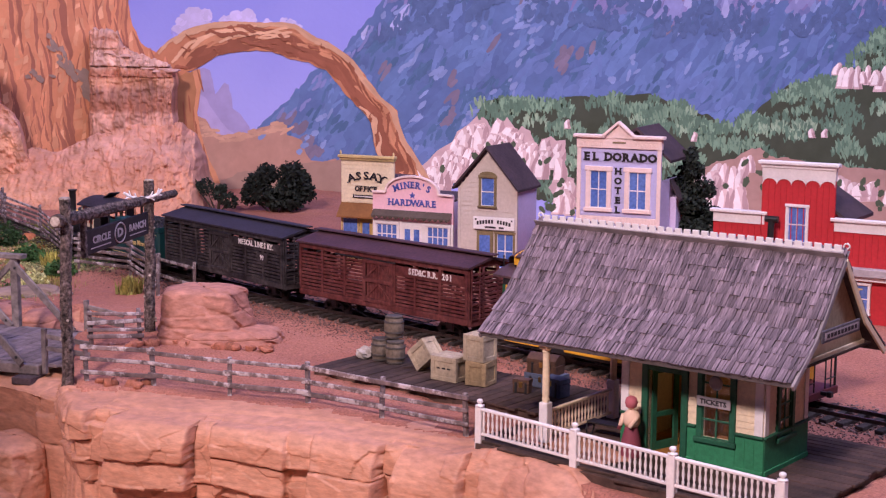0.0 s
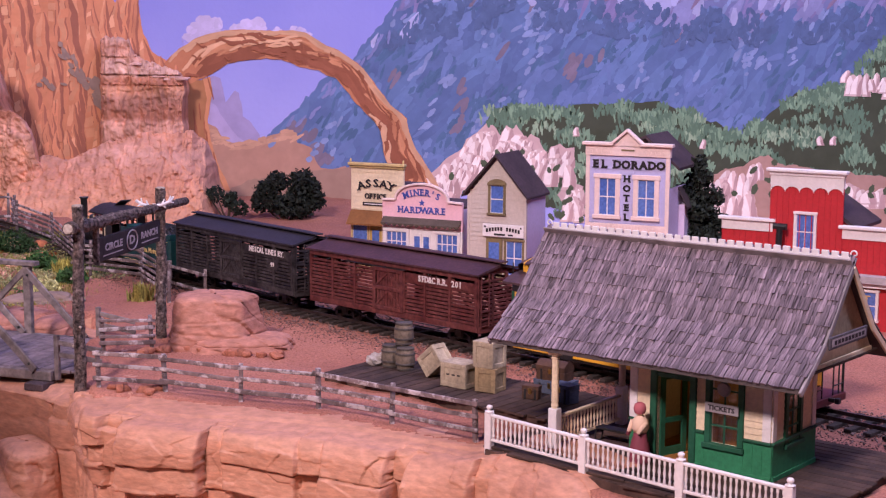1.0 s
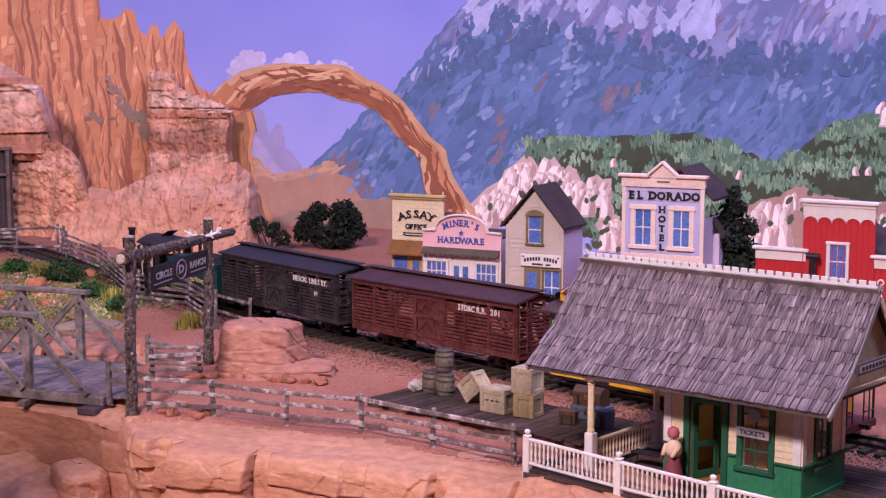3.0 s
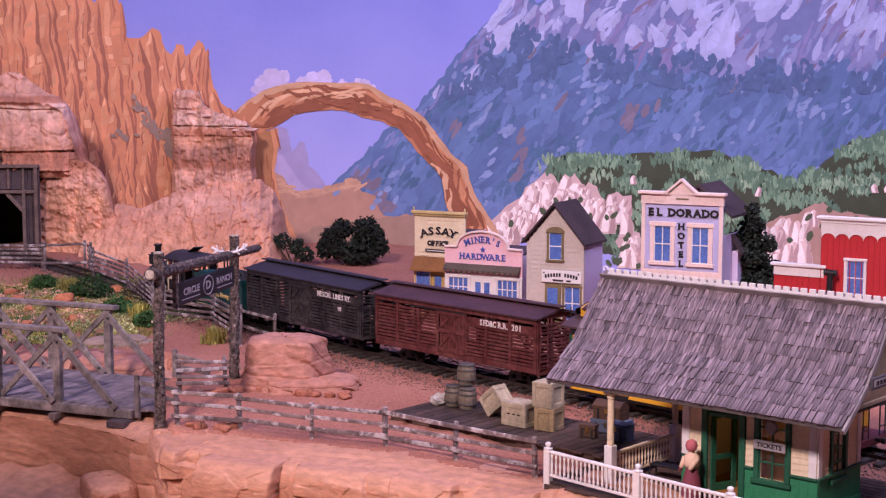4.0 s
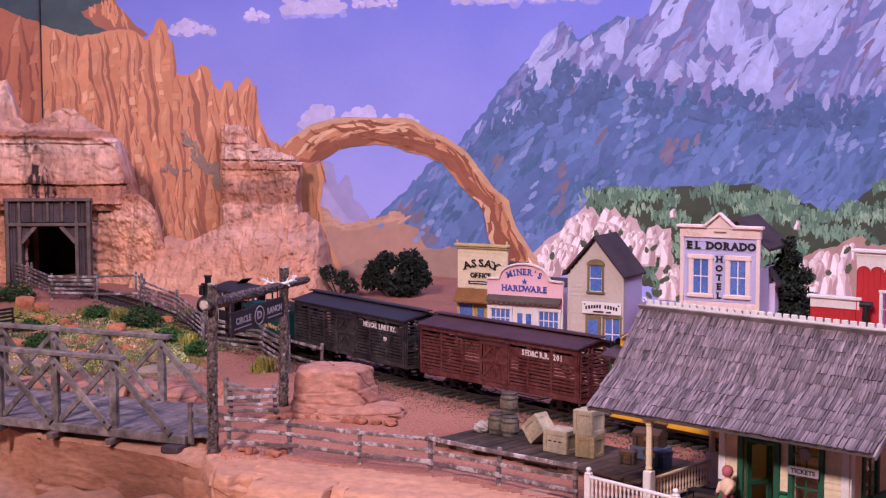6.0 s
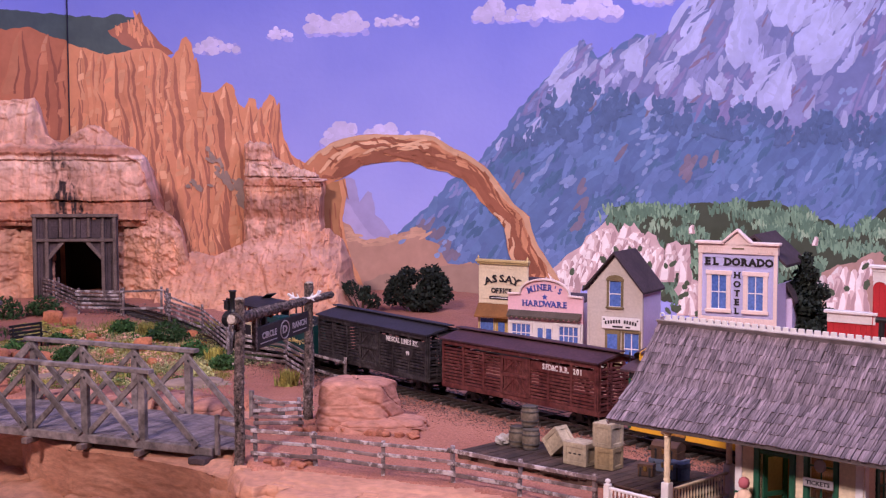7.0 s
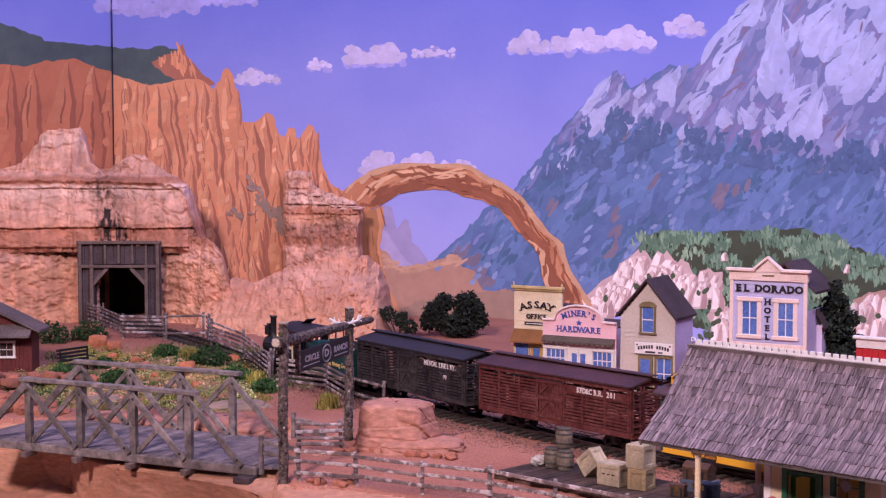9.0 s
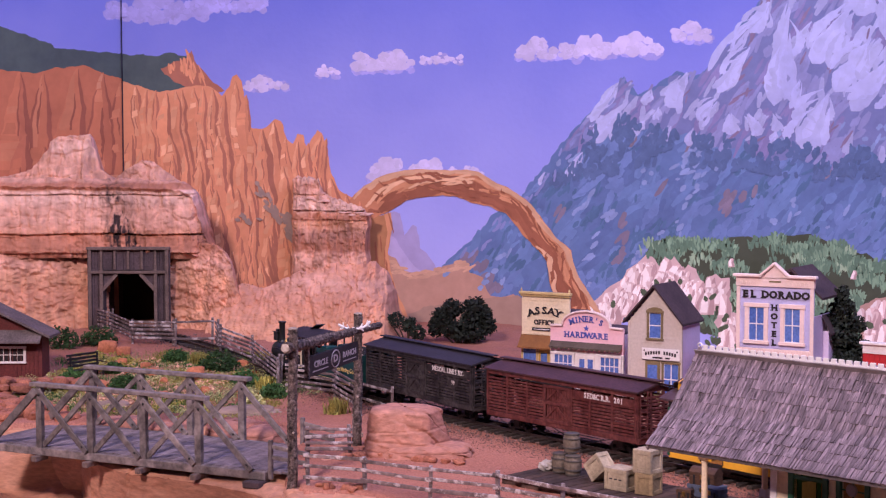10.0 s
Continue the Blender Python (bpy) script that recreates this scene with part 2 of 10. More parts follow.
def along(path, n):
    """n points, evenly spread on a polyline, with their outward normals (to the right of the way)."""
    ps = [Vector(p) for p in path]
    ls = [0]
    for a, b in zip(ps, ps[1:]):
        ls.append(ls[-1] + (b - a).length)
    out = []
    for i in range(n):
        s = ls[-1] * i / (n - 1)
        x = float(np.interp(s, ls, [p.x for p in ps]))
        y = float(np.interp(s, ls, [p.y for p in ps]))
        e = 1.6
        d = Vector((np.interp(s + e, ls, [p.x for p in ps]) - np.interp(s - e, ls, [p.x for p in ps]), np.interp(s + e, ls, [p.y for p in ps]) - np.interp(s - e, ls, [p.y for p in ps]))).normalized()
        out.append((s, x, y, d.y, -d.x))
    return out


LEDGE = [(-23.6, 128), (-22.6, 120), (-21.6, 113), (-20.7, 106), (-18.4, 99.2), (-14, 96.6), (-8, 94.7), (-2, 92.0), (2.5, 89.2), (8.2, 85.2), (10.2, 80.5), (12.5, 74), (18, 67), (30, 58)]


def bedded(name, path, seed, label, strata, column, out, top=-0.08, inner=6.6, deep=11.0, ds=0.095, joint=0.4, recess=0.0, mat=ROCK, chips=0.5):
    """A carved rock shelf along a path (its outer side to the right of the way): a flat top, and a face of bedded
    strata that step in and out, cut by upright joints into blocks."""
    rnd = random.Random(seed)
    total = along(path, 2)[-1][0]
    fine = along(path, int(total / ds))
    cols, s = [], -rnd.uniform(0, column[0])
    while s < total + 5:
        L = rnd.uniform(*column)
        z, lines = rnd.uniform(-0.2, 0.2), []
        for k, h in enumerate(strata):
            z -= h * rnd.uniform(0.7, 1.3)
            if rnd.random() < 0.16:
                continue
            lines.append((z, rnd.uniform(-1, 0.75) * out - recess * k, rnd.uniform(-0.25, 0.12), rnd.uniform(-0.07, 0.07)))
        lines.append((-99, -recess * len(strata), 0.05, 0.0))
        cols.append((s, s + L, lines, rnd.uniform(-0.035, 0.035), rnd.uniform(-0.55, 0.45), rnd.uniform(-0.12, 0.08), rnd.uniform(-0.10, 0.10)))
        s += L
    starts = [c[0] for c in cols]

    def column_at(s, z):
        q = s + 0.35 * noise.noise(Vector((s * 0.2, z * 0.55, seed))) + 0.1 * noise.noise(Vector((s, z * 2.1, seed)))
        k = max(0, int(np.searchsorted(starts, q)) - 1)
        for kk in (k - 1, k, k + 1):
            if 0 <= kk < len(cols) and cols[kk][0] <= q + cols[kk][6] * z < cols[kk][1]:
                k = kk
        c = cols[k]
        qq = q + c[6] * z
        return c, max(0, min(qq - c[0], c[1] - qq)), qq - (c[0] + c[1]) / 2

    def face(s, z):
        c, e, ms = column_at(s, z)
        zz = z + c[3] * ms + 0.22 * noise.noise(Vector((s * 0.28, 0, seed + 2))) + 0.03 * noise.noise(Vector((s * 1.1, z * 0.4, seed + 2)))
        zt = 0.0
        for zb, o, sl, ts in c[2]:
            if zz >= zb:
                break
            zt = zb
        a, b = zt - zz, zz - zb
        d = c[4] * 0.55 + o + sl * min(a, 1.6) + ts * ms
        if zt < 0:
            d -= 0.22 * (1 - min(1, a / 0.2)) ** 1.3
        d -= 0.16 * (1 - min(1, b / 0.10)) + (0.2 * (1 - min(1, b / 0.1)) if noise.noise(Vector((s * 0.25, zb, seed + 5))) > -0.22 else 0.0)
        jf = 0.5 + 1.3 * noise.noise(Vector((c[0] * 3.7, z * 0.45, seed + 6)))
        d -= joint * max(0, 1 - e / 0.12) * min(1, max(0, jf)) + 0.1 * (1 - min(1, e / 0.35)) ** 2
        n1 = noise.noise(Vector((s * 0.42, z * 0.75, seed + 9)))
        n2 = noise.noise(Vector((s * 0.3 + z * 0.5, z * 0.9 - s * 0.12, seed + 12)))
        d -= chips * (max(0, n1 - 0.18) * 1.3 + max(0, n2 - 0.1) * 0.9)
        d += 0.22 * noise.noise(Vector((s * 0.22, z * 0.3, seed + 3))) + 0.018 * fbm(s, z * 1.6, seed + 4, 1.3, 3)
        return d
    prof = [(-inner + 0.22 * i, 0.0) for i in range(int((inner - 0.75) / 0.22))] + [(-0.72, -0.03), (-0.52, -0.06), (-0.34, -0.11), (-0.2, -0.18), (-0.09, -0.28), (-0.03, -0.38)]
    flat = len(prof)
    prof += [(0.0, -0.46 - 0.082 * i) for i in range(int(deep / 0.082))]
    rows, owner = [], []
    for s, x, y, nx, ny in fine:
        c, e, _ = column_at(s, -0.3)
        owner.append(c[0])
        f0 = face(s, -0.46)
        row = []
        for k, (d, z) in enumerate(prof):
            if k < flat:
                near = smooth(-4.2, -0.4, d)
                dd = d + f0 * smooth(-2.6, 0, d)
                line = 2.6 + 1.1 * noise.noise(Vector((s * 0.11, 1, seed))) + c[5] * 6
                zz = top + z - 0.05 * (inner + d) / inner - 0.16 * smooth(-line - 0.12, -line + 0.05, d) * (1 if c[5] > -0.06 else 0.25)
                line2 = 1.25 + 0.5 * noise.noise(Vector((s * 0.2, 4, seed))) - c[4] * 0.7
                zz -= 0.13 * smooth(-line2 - 0.1, -line2 + 0.05, d) * (1 if c[4] > -0.2 else 0)
                zz += c[5] * near + 0.07 * fbm(s * 0.6, d, seed + 4, 0.45, 3) - 0.2 * max(0, 1 - e / 0.1) * smooth(-3.4, -2.2, d + 1.2 * noise.noise(Vector((c[0], 3, 1)))) - 0.2 * smooth(-inner + 0.8, -inner, d)
            else:
                dd = face(s, z)
                zz = top + z - 0.16 - 0.1 + c[5] * smooth(-1.2, -0.46, z)
                if k == flat:
                    pass
            if k < flat:
                zz -= 0.10 * smooth(-1.6, -0.2, d)
            row.append((x + nx * dd, y + ny * dd, zz))
        rows.append(row)
    body = thing(name, 0, 0, 0, 0, label, "rock", kind="structure")
    i = 0
    while i < len(rows) - 1:
        j = i + 1
        while j < len(rows) - 1 and owner[j] == owner[i]:
            j += 1
        part("rock_block", Geo().grid(rows[i:j + 1]), mat, body, smooth=True)
        i = j
    return body


def facet(p, q, size, seed):
    """Broad chiselled planes: every cell leans its own way."""
    v = noise.voronoi(Vector((p / size + 0.3 * noise.noise(Vector((p * 0.3, q * 0.3, seed))), q / size, seed * 1.37)))
    c = v[1][0]
    a = math.sin(c.x * 12.9 + c.y * 78.2 + c.z * 37.7) * 437.58
    b = math.sin(c.x * 39.3 + c.y * 11.1 + c.z * 83.1) * 437.58
    a, b = a - math.floor(a) - 0.5, b - math.floor(b) - 0.5
    return a * (p - c.x * size) + b * (q - c.y * size) + 0.4 * (a + b) * size, v[0][1] - v[0][0]


def carved_ledge(name, path, columns, seed, label, rise, inner=6.6, deep=10.0, ds=0.075, dz=0.06):
    """A sandstone shelf carved into large blocks. columns: x from, x to, how far it stands out, how rounded its nose is, and its beds
    as (foot, set out at the top, set out at the foot)."""
    px = [p[0] for p in path]
    total = along(path, 2)[-1][0]
    ls = [0.0]
    for a, b in zip(path, path[1:]):
        ls.append(ls[-1] + math.hypot(b[0] - a[0], b[1] - a[1]))
    cols = [(float(np.interp(c[0], px, ls)), float(np.interp(c[1], px, ls))) + tuple(c[2:]) for c in columns]
    starts = [c[0] for c in cols]

    def where(s, z):
        q = s + 0.3 * noise.noise(Vector((s * 0.15, z * 0.4, seed))) + 0.07 * noise.noise(Vector((s * 0.9, z * 1.9, seed)))
        k = min(len(cols) - 1, max(0, int(np.searchsorted(starts, q)) - 1))
        return k, q

    def out(k, s, z):
        c = cols[k]
        tilt = 0.09 * math.sin(k * 2.3 + 0.6)
        mid = (c[0] + c[1]) / 2
        zz = z + tilt * (s - mid) + 0.16 * noise.noise(Vector((s * 0.35, z * 0.3, seed + 2))) + 0.04 * noise.noise(Vector((s * 1.4, z, seed + 2)))
        top = 0.0
        for n, (zb, o0, o1) in enumerate(c[4]):
            if zz >= zb or n == len(c[4]) - 1:
                break
            top = zb
        h = max(0.3, top - zb)
        f = min(1, max(0, (top - zz) / h))
        d = 1.35 * (c[2] + o0 + (o1 - o0) * f)
        if n:
            d -= 0.42 * max(0, 1 - (top - zz) / 0.10) ** 1.1
        if n < len(c[4]) - 1:
            d -= 0.10 * max(0, 1 - (zz - zb) / 0.12) ** 2
        r = 1.45 * c[3]
        if zz > -r:
            e = 1 + min(0.0, zz) / r
            d -= r * 0.85 * (1 - math.sqrt(max(0, 1 - e * e)))
        return d

    def face(s, z):
        k, q = where(s, z)
        c = cols[k]
        d = out(k, s, z)
        e0, e1 = q - c[0], c[1] - q
        e = min(e0, e1)
        j = k - 1 if e0 < e1 else k + 1
        if 0 <= j < len(cols):
            other = out(j, s, z)
            if other < d:
                d -= min(0.5, 0.6 * (d - other)) * max(0, 1 - e / 0.16) ** 1.5
            crack = 0.5 + 1.4 * noise.noise(Vector((starts[max(j, k)] * 3.1, z * 0.5, seed + 6)))
            d -= 0.26 * max(0, 1 - e / 0.08) * min(1, max(0, crack)) + 0.06 * max(0, 1 - e / 0.3)
        fa, edge = facet(s * 0.8, z * 1.25, 1.7, seed)
        fb, _ = facet(s * 0.8, z * 1.5, 0.7, seed + 4)
        d += 0.17 * fa + 0.05 * fb
        n1 = noise.noise(Vector((s * 0.5, z * 0.9, seed + 9)))
        return d - 0.3 * max(0, n1 - 0.32) + 0.015 * fbm(s, z * 1.6, seed + 4, 1.6, 3)
    flat = [-inner + 0.2 * i for i in range(int((inner - 0.3) / 0.2))]
    fine = along(path, int(total / ds))
    rows, owner = [], []
    for s, x, y, nx, ny in fine:
        k, q = where(s, -0.2)
        owner.append(k)
        f0 = face(s, -0.05)
        row = []
        for d in flat:
            t = smooth(-5.0, -0.2, d)
            fa, _ = facet(s * 0.7, d, 1.7, seed + 7)
            zz = -0.06 - 0.05 * t - 0.10 * smooth(-1.9, -1.8, d + 0.5 * noise.noise(Vector((s * 0.16, 5, seed)))) * smooth(-0.3, 0.1, noise.noise(Vector((s * 0.12, 8, seed))))
            zz -= 0.13 * smooth(-3.3, -3.2, d + 0.8 * noise.noise(Vector((s * 0.1, 2, seed))))
            zz += 0.09 * fa * t + 0.04 * fbm(s * 0.6, d, seed + 4, 0.6, 3) - 0.15 * smooth(-inner + 0.8, -inner, d)
            e = min(abs(q - cols[k][0]), abs(cols[k][1] - q))
            zz -= 0.2 * max(0, 1 - e / 0.07) * smooth(-2.6, -1.4, d + noise.noise(Vector((k * 3.3, 3, 1))))
            dd = d + f0 * smooth(-2.6, 0, d)
            row.append((x + nx * dd, y + ny * dd, zz + rise(x)))
        z = -0.1
        while z > -deep:
            dd = face(s, z)
            row.append((x + nx * dd, y + ny * dd, z - 0.12 + rise(x)))
            z -= dz if z > -6.5 else 0.2
        rows.append(row)
    body = thing(name, 0, 0, 0, 0, label, "rock", kind="structure")
    i = 0
    while i < len(rows) - 1:
        j = i + 1
        while j < len(rows) - 1 and owner[j] == owner[i]:
            j += 1
        part("rock_block", Geo().grid(rows[i:j + 1]), ROCK, body, smooth=True)
        i = j
    return body


carved_ledge("rock_ledge", LEDGE, [
    (-24, -22.3, 0.0, 0.7, [(-2.0, 0, 0.1), (-4.2, -0.2, 0), (-99, -0.5, -0.4)]),
    (-22.3, -20.4, -0.3, 0.5, [(-1.3, 0, 0.1), (-3.0, -0.3, -0.1), (-99, -0.1, -0.4)]),
    (-20.4, -17.3, 0.1, 0.9, [(-2.3, 0, -0.1), (-3.4, -0.5, -0.5), (-5.0, -0.3, -0.6), (-99, -0.9, -0.8)]),
    (-17.3, -15.6, -0.35, 0.45, [(-0.95, -0.5, -0.4), (-3.4, 0.1, 0.0), (-99, -0.5, -0.6)]),
    (-15.6, -10.2, 0.75, 1.3, [(-2.5, 0.15, 0.05), (-4.25, -0.25, -0.1), (-5.0, -1.0, -0.9), (-99, -1.3, -0.9)]),
    (-10.2, -9.0, -0.25, 0.8, [(-3.9, 0, 0.05), (-5.2, -0.15, -0.2), (-99, -0.6, -0.5)]),
    (-9.0, -4.3, 0.25, 0.75, [(-2.15, 0, 0.1), (-3.9, -0.1, 0.1), (-4.8, -0.35, -0.3), (-99, -0.75, -0.6)]),
    (-4.3, -2.8, 0.05, 0.8, [(-2.2, 0, 0.15), (-3.2, -0.6, -0.4), (-4.9, 0.0, -0.2), (-99, -0.7, -0.6)]),
    (-2.8, 1.2, 0.4, 1.0, [(-2.1, -0.15, 0.05), (-4.7, 0.12, 0.3), (-99, -0.8, -0.6)]),
    (1.2, 2.2, -0.5, 0.9, [(-1.9, 0.2, 0.0), (-4.4, -0.1, -0.4), (-99, -0.8, -0.6)]),
    (2.2, 6.1, 0.35, 1.5, [(-3.7, 0.0, 0.35), (-5.4, 0.0, -0.1), (-99, -0.6, -0.4)]),
    (6.1, 6.9, -0.1, 1.1, [(-3.4, 0, 0.1), (-99, -0.4, -0.4)]),
    (6.9, 10.4, 0.3, 2.2, [(-3.9, 0.05, 0.2), (-5.6, -0.1, -0.2), (-99, -0.7, -0.5)]),
    (10.4, 15.0, -0.9, 1.2, [(-2.2, -0.6, 0.1), (-4.5, 0.2, 0.1), (-99, -0.4, -0.4)]),
    (15.0, 31.0, -0.4, 1.2, [(-2.6, -0.2, 0.1), (-99, -0.2, -0.4)])], 5, "carved orange sandstone ledge of large chiselled blocks",
    lambda x: 0.75 * smooth(4.0, 7.4, x) - 1.9 * smooth(9.4, 10.8, x))
bedded("canyon_wall", [(-84, 144), (-62, 138), (-50, 133), (-44, 129), (-41.2, 122.5), (-36.5, 117.5), (-32, 115.9), (-27, 113.3), (-23.6, 110.6), (-20.6, 107.8), (-17.4, 104.8)], 9,
       "curved orange canyon wall below the bridge", (2.6, 2.2, 3.0, 2.4), (16, 28), 0.14, top=-1.0, deep=11, ds=0.14, joint=0.18, recess=-0.14, chips=0.25)


def planed(d, planes, p):
    """How far out the surface lies in a direction, for a solid between planes whose edges are worn round."""
    return sum((d.dot(n) / h) ** p for n, h in planes if d.dot(n) > 0) ** (-1.0 / p)


def slab(parent, x, y, z, lx, ly, lz, turn, seed, mat, n=44, p=18, grooves=2, name="rock_block"):
    """A block of bedded rock: planed sides with worn edges, broken corners, and bedding grooves round its sides."""
    rnd = random.Random(seed)
    planes = []
    for ax in range(3):
        for sg in (-1, 1):
            v = Vector([rnd.uniform(-0.16, 0.16) if ax < 2 else rnd.uniform(-0.05, 0.05) for _ in range(3)])
            v[ax] = sg
            planes.append((v.normalized(), 1.0))
    for _ in range(7):
        v = Vector((rnd.choice((-1, 1)) * rnd.uniform(0.3, 1), rnd.choice((-1, 1)) * rnd.uniform(0.3, 1), rnd.uniform(-0.3, 0.45))).normalized()
        planes.append((v, rnd.uniform(1.1, 1.34)))
    lines = [(rnd.uniform(-0.7, 0.7), rnd.uniform(0.04, 0.09), rnd.uniform(-0.12, 0.12)) for _ in range(grooves)]
    rows = []
    for j in range(n // 2 + 1):
        th = math.pi * j / (n // 2)
        row = []
        for i in range(n + 1):
            ph = 2 * math.pi * (i % n) / n
            c = [math.copysign(abs(q) ** 0.6, q) for q in (math.sin(th), math.cos(th), math.cos(ph), math.sin(ph))]
            d = Vector((c[0] * c[2], c[0] * c[3], c[1])).normalized()
            q = d * planed(d, planes, p)
            side = min(1, max(abs(q.x), abs(q.y)))
            r = 1 + 0.035 * noise.noise(q * 1.6 + Vector((seed % 97, 0, 0))) + 0.016 * noise.noise(q * 5 + Vector((0, seed % 97, 0))) + 0.008 * noise.noise(q * 13)
            for zc, w, tl in lines:
                r -= 0.035 * max(0, 1 - abs(q.z + tl * q.x + 0.06 * noise.noise(q * 2) - zc) / w) * side ** 6
            row.append((q.x * lx / 2 * r, q.y * ly / 2 * r, q.z * lz / 2 * (1 + 0.06 * noise.noise(Vector((q.x * 1.4, q.y * 1.4, seed % 97))))))
        rows.append(row)
    return part(name, Geo().grid(rows), mat, parent, at=pose(x, y, z, 0, 0, turn), smooth=True)


def cliff(name, base, heights, setback, mat, label, seed, nx=240, nz=130, rough=0.5, bands=0.4, depth=6.0, lean=0.0, hole=None, streak=0.12, gully=0.0, ledges=(), chips=0.0, grit=0.0):
    """A plaster rock: a face over a base line (x, y, z), as high as heights says along it, set back towards its top, and closed on top and behind.
    setback: pairs of (part of the height, centimetres back)."""
    bx, by, bz = zip(*base)
    hs, hv = zip(*heights)
    st, sv = zip(*setback)
    rows = []
    for j in range(nz + 7):
        row = []
        for i in range(nx + 1):
            f = i / nx
            k = f * (len(base) - 1)
            x, y, z0 = (float(np.interp(k, range(len(base)), q)) for q in (bx, by, bz))
            h = float(np.interp(f, hs, hv)) * (1 + 0.03 * fbm(f * 30, seed, 0, 1.0, 3))
            if j <= nz:
                t = j / nz
                z = z0 - 1.0 + (h + 1.0) * t
                back = float(np.interp(t, st, sv))
                r = rough * fbm(x, z, seed, 0.22, 5) + rough * 0.4 * fbm(x * 2, z * 0.6, seed + 3, 0.6, 3)
                r += streak * fbm(x * 2.2, z * 0.25, seed + 8, 0.7, 3) + rough * 0.3 * fbm(x, z, seed + 9, 0.9, 4)
                r += rough * 0.55 * (0.5 - abs(noise.noise(Vector((x * 0.5, z * 0.22, seed * 1.3))))) + rough * 0.25 * (0.5 - abs(noise.noise(Vector((x * 1.4, z * 1.1, seed * 1.7)))))
                if grit:
                    r += grit * fbm(x, z, seed + 21, 1.7, 4) + grit * 0.5 * max(0, noise.noise(Vector((x * 0.9, z * 1.1, seed + 30))) - 0.15)
                if gully:
                    gx = x * 0.55 + 0.35 * z + 1.2 * noise.noise(Vector((x * 0.15, z * 0.2, seed)))
                    r += gully * (0.55 - 1.6 * max(0, 0.5 - abs(noise.noise(Vector((gx, z * 0.05, seed + 2)))) * 2.2))
                q = z * 0.62 + 1.3 * noise.noise(Vector((x * 0.10, z * 0.1, seed))) + 0.35 * noise.noise(Vector((x * 0.6, z * 0.3, seed))) + seed
                cell = math.sin(math.floor(q) * 12.9898 + math.floor(x * 0.17 + 0.8 * noise.noise(Vector((x * 0.3, z * 0.4, 3))) + math.floor(q) * 0.37) * 78.233) * 43758.5453
                edge = min(1.0, (q - math.floor(q)) / 0.18)
                r += bands * ((cell - math.floor(cell)) - 0.5) * edge - bands * 0.5 * (1 - edge)
                if chips:
                    c1 = noise.noise(Vector((x * 0.9 + seed, z * 0.9, 4))) + 0.6 * noise.noise(Vector((x * 2.3 + z, z * 1.9, seed)))
                    r += chips * (math.floor(c1 * 3.5) / 3.5 * 0.7 + 0.3 * c1)
                for zl, jut, high in ledges:
                    e = z - zl - 0.25 * noise.noise(Vector((x * 0.2, zl, seed)))
                    r += jut * (1 - min(1, e / high)) if e > 0.1 else (-jut * 0.9 * max(0, 1 + (e - 0.1) / 0.3) if e > -0.2 else 0)
                row.append((x + 0.35 * fbm(x, z, seed + 5, 0.3, 3), y + back + lean * t - r, z))
            else:
                g = (j - nz) / 6
                zt = z0 + h
                row.append((x + 0.35 * fbm(x, zt, seed + 5, 0.3, 3), y + sv[-1] + lean + depth * g, zt - 2.5 * g * g - (zt - z0) * (0.0 if j < nz + 6 else 1.0) + 0.4 * fbm(x, j, seed, 0.4, 3)))
        rows.append(row)
    g = Geo().grid(rows)
    if hole:
        x0, x1, z1, y1 = hole
        keep = []
        for f in g.f:
            cx = sum(g.v[i][0] for i in f) / 4
            cz = sum(g.v[i][2] for i in f) / 4
            cy = sum(g.v[i][1] for i in f) / 4
            if not (x0 < cx < x1 and cz < z1 and cy < y1):
                keep.append(f)
        g.f = keep
    return solo(name, g, mat, label, "rock", kind="structure", smooth=True)


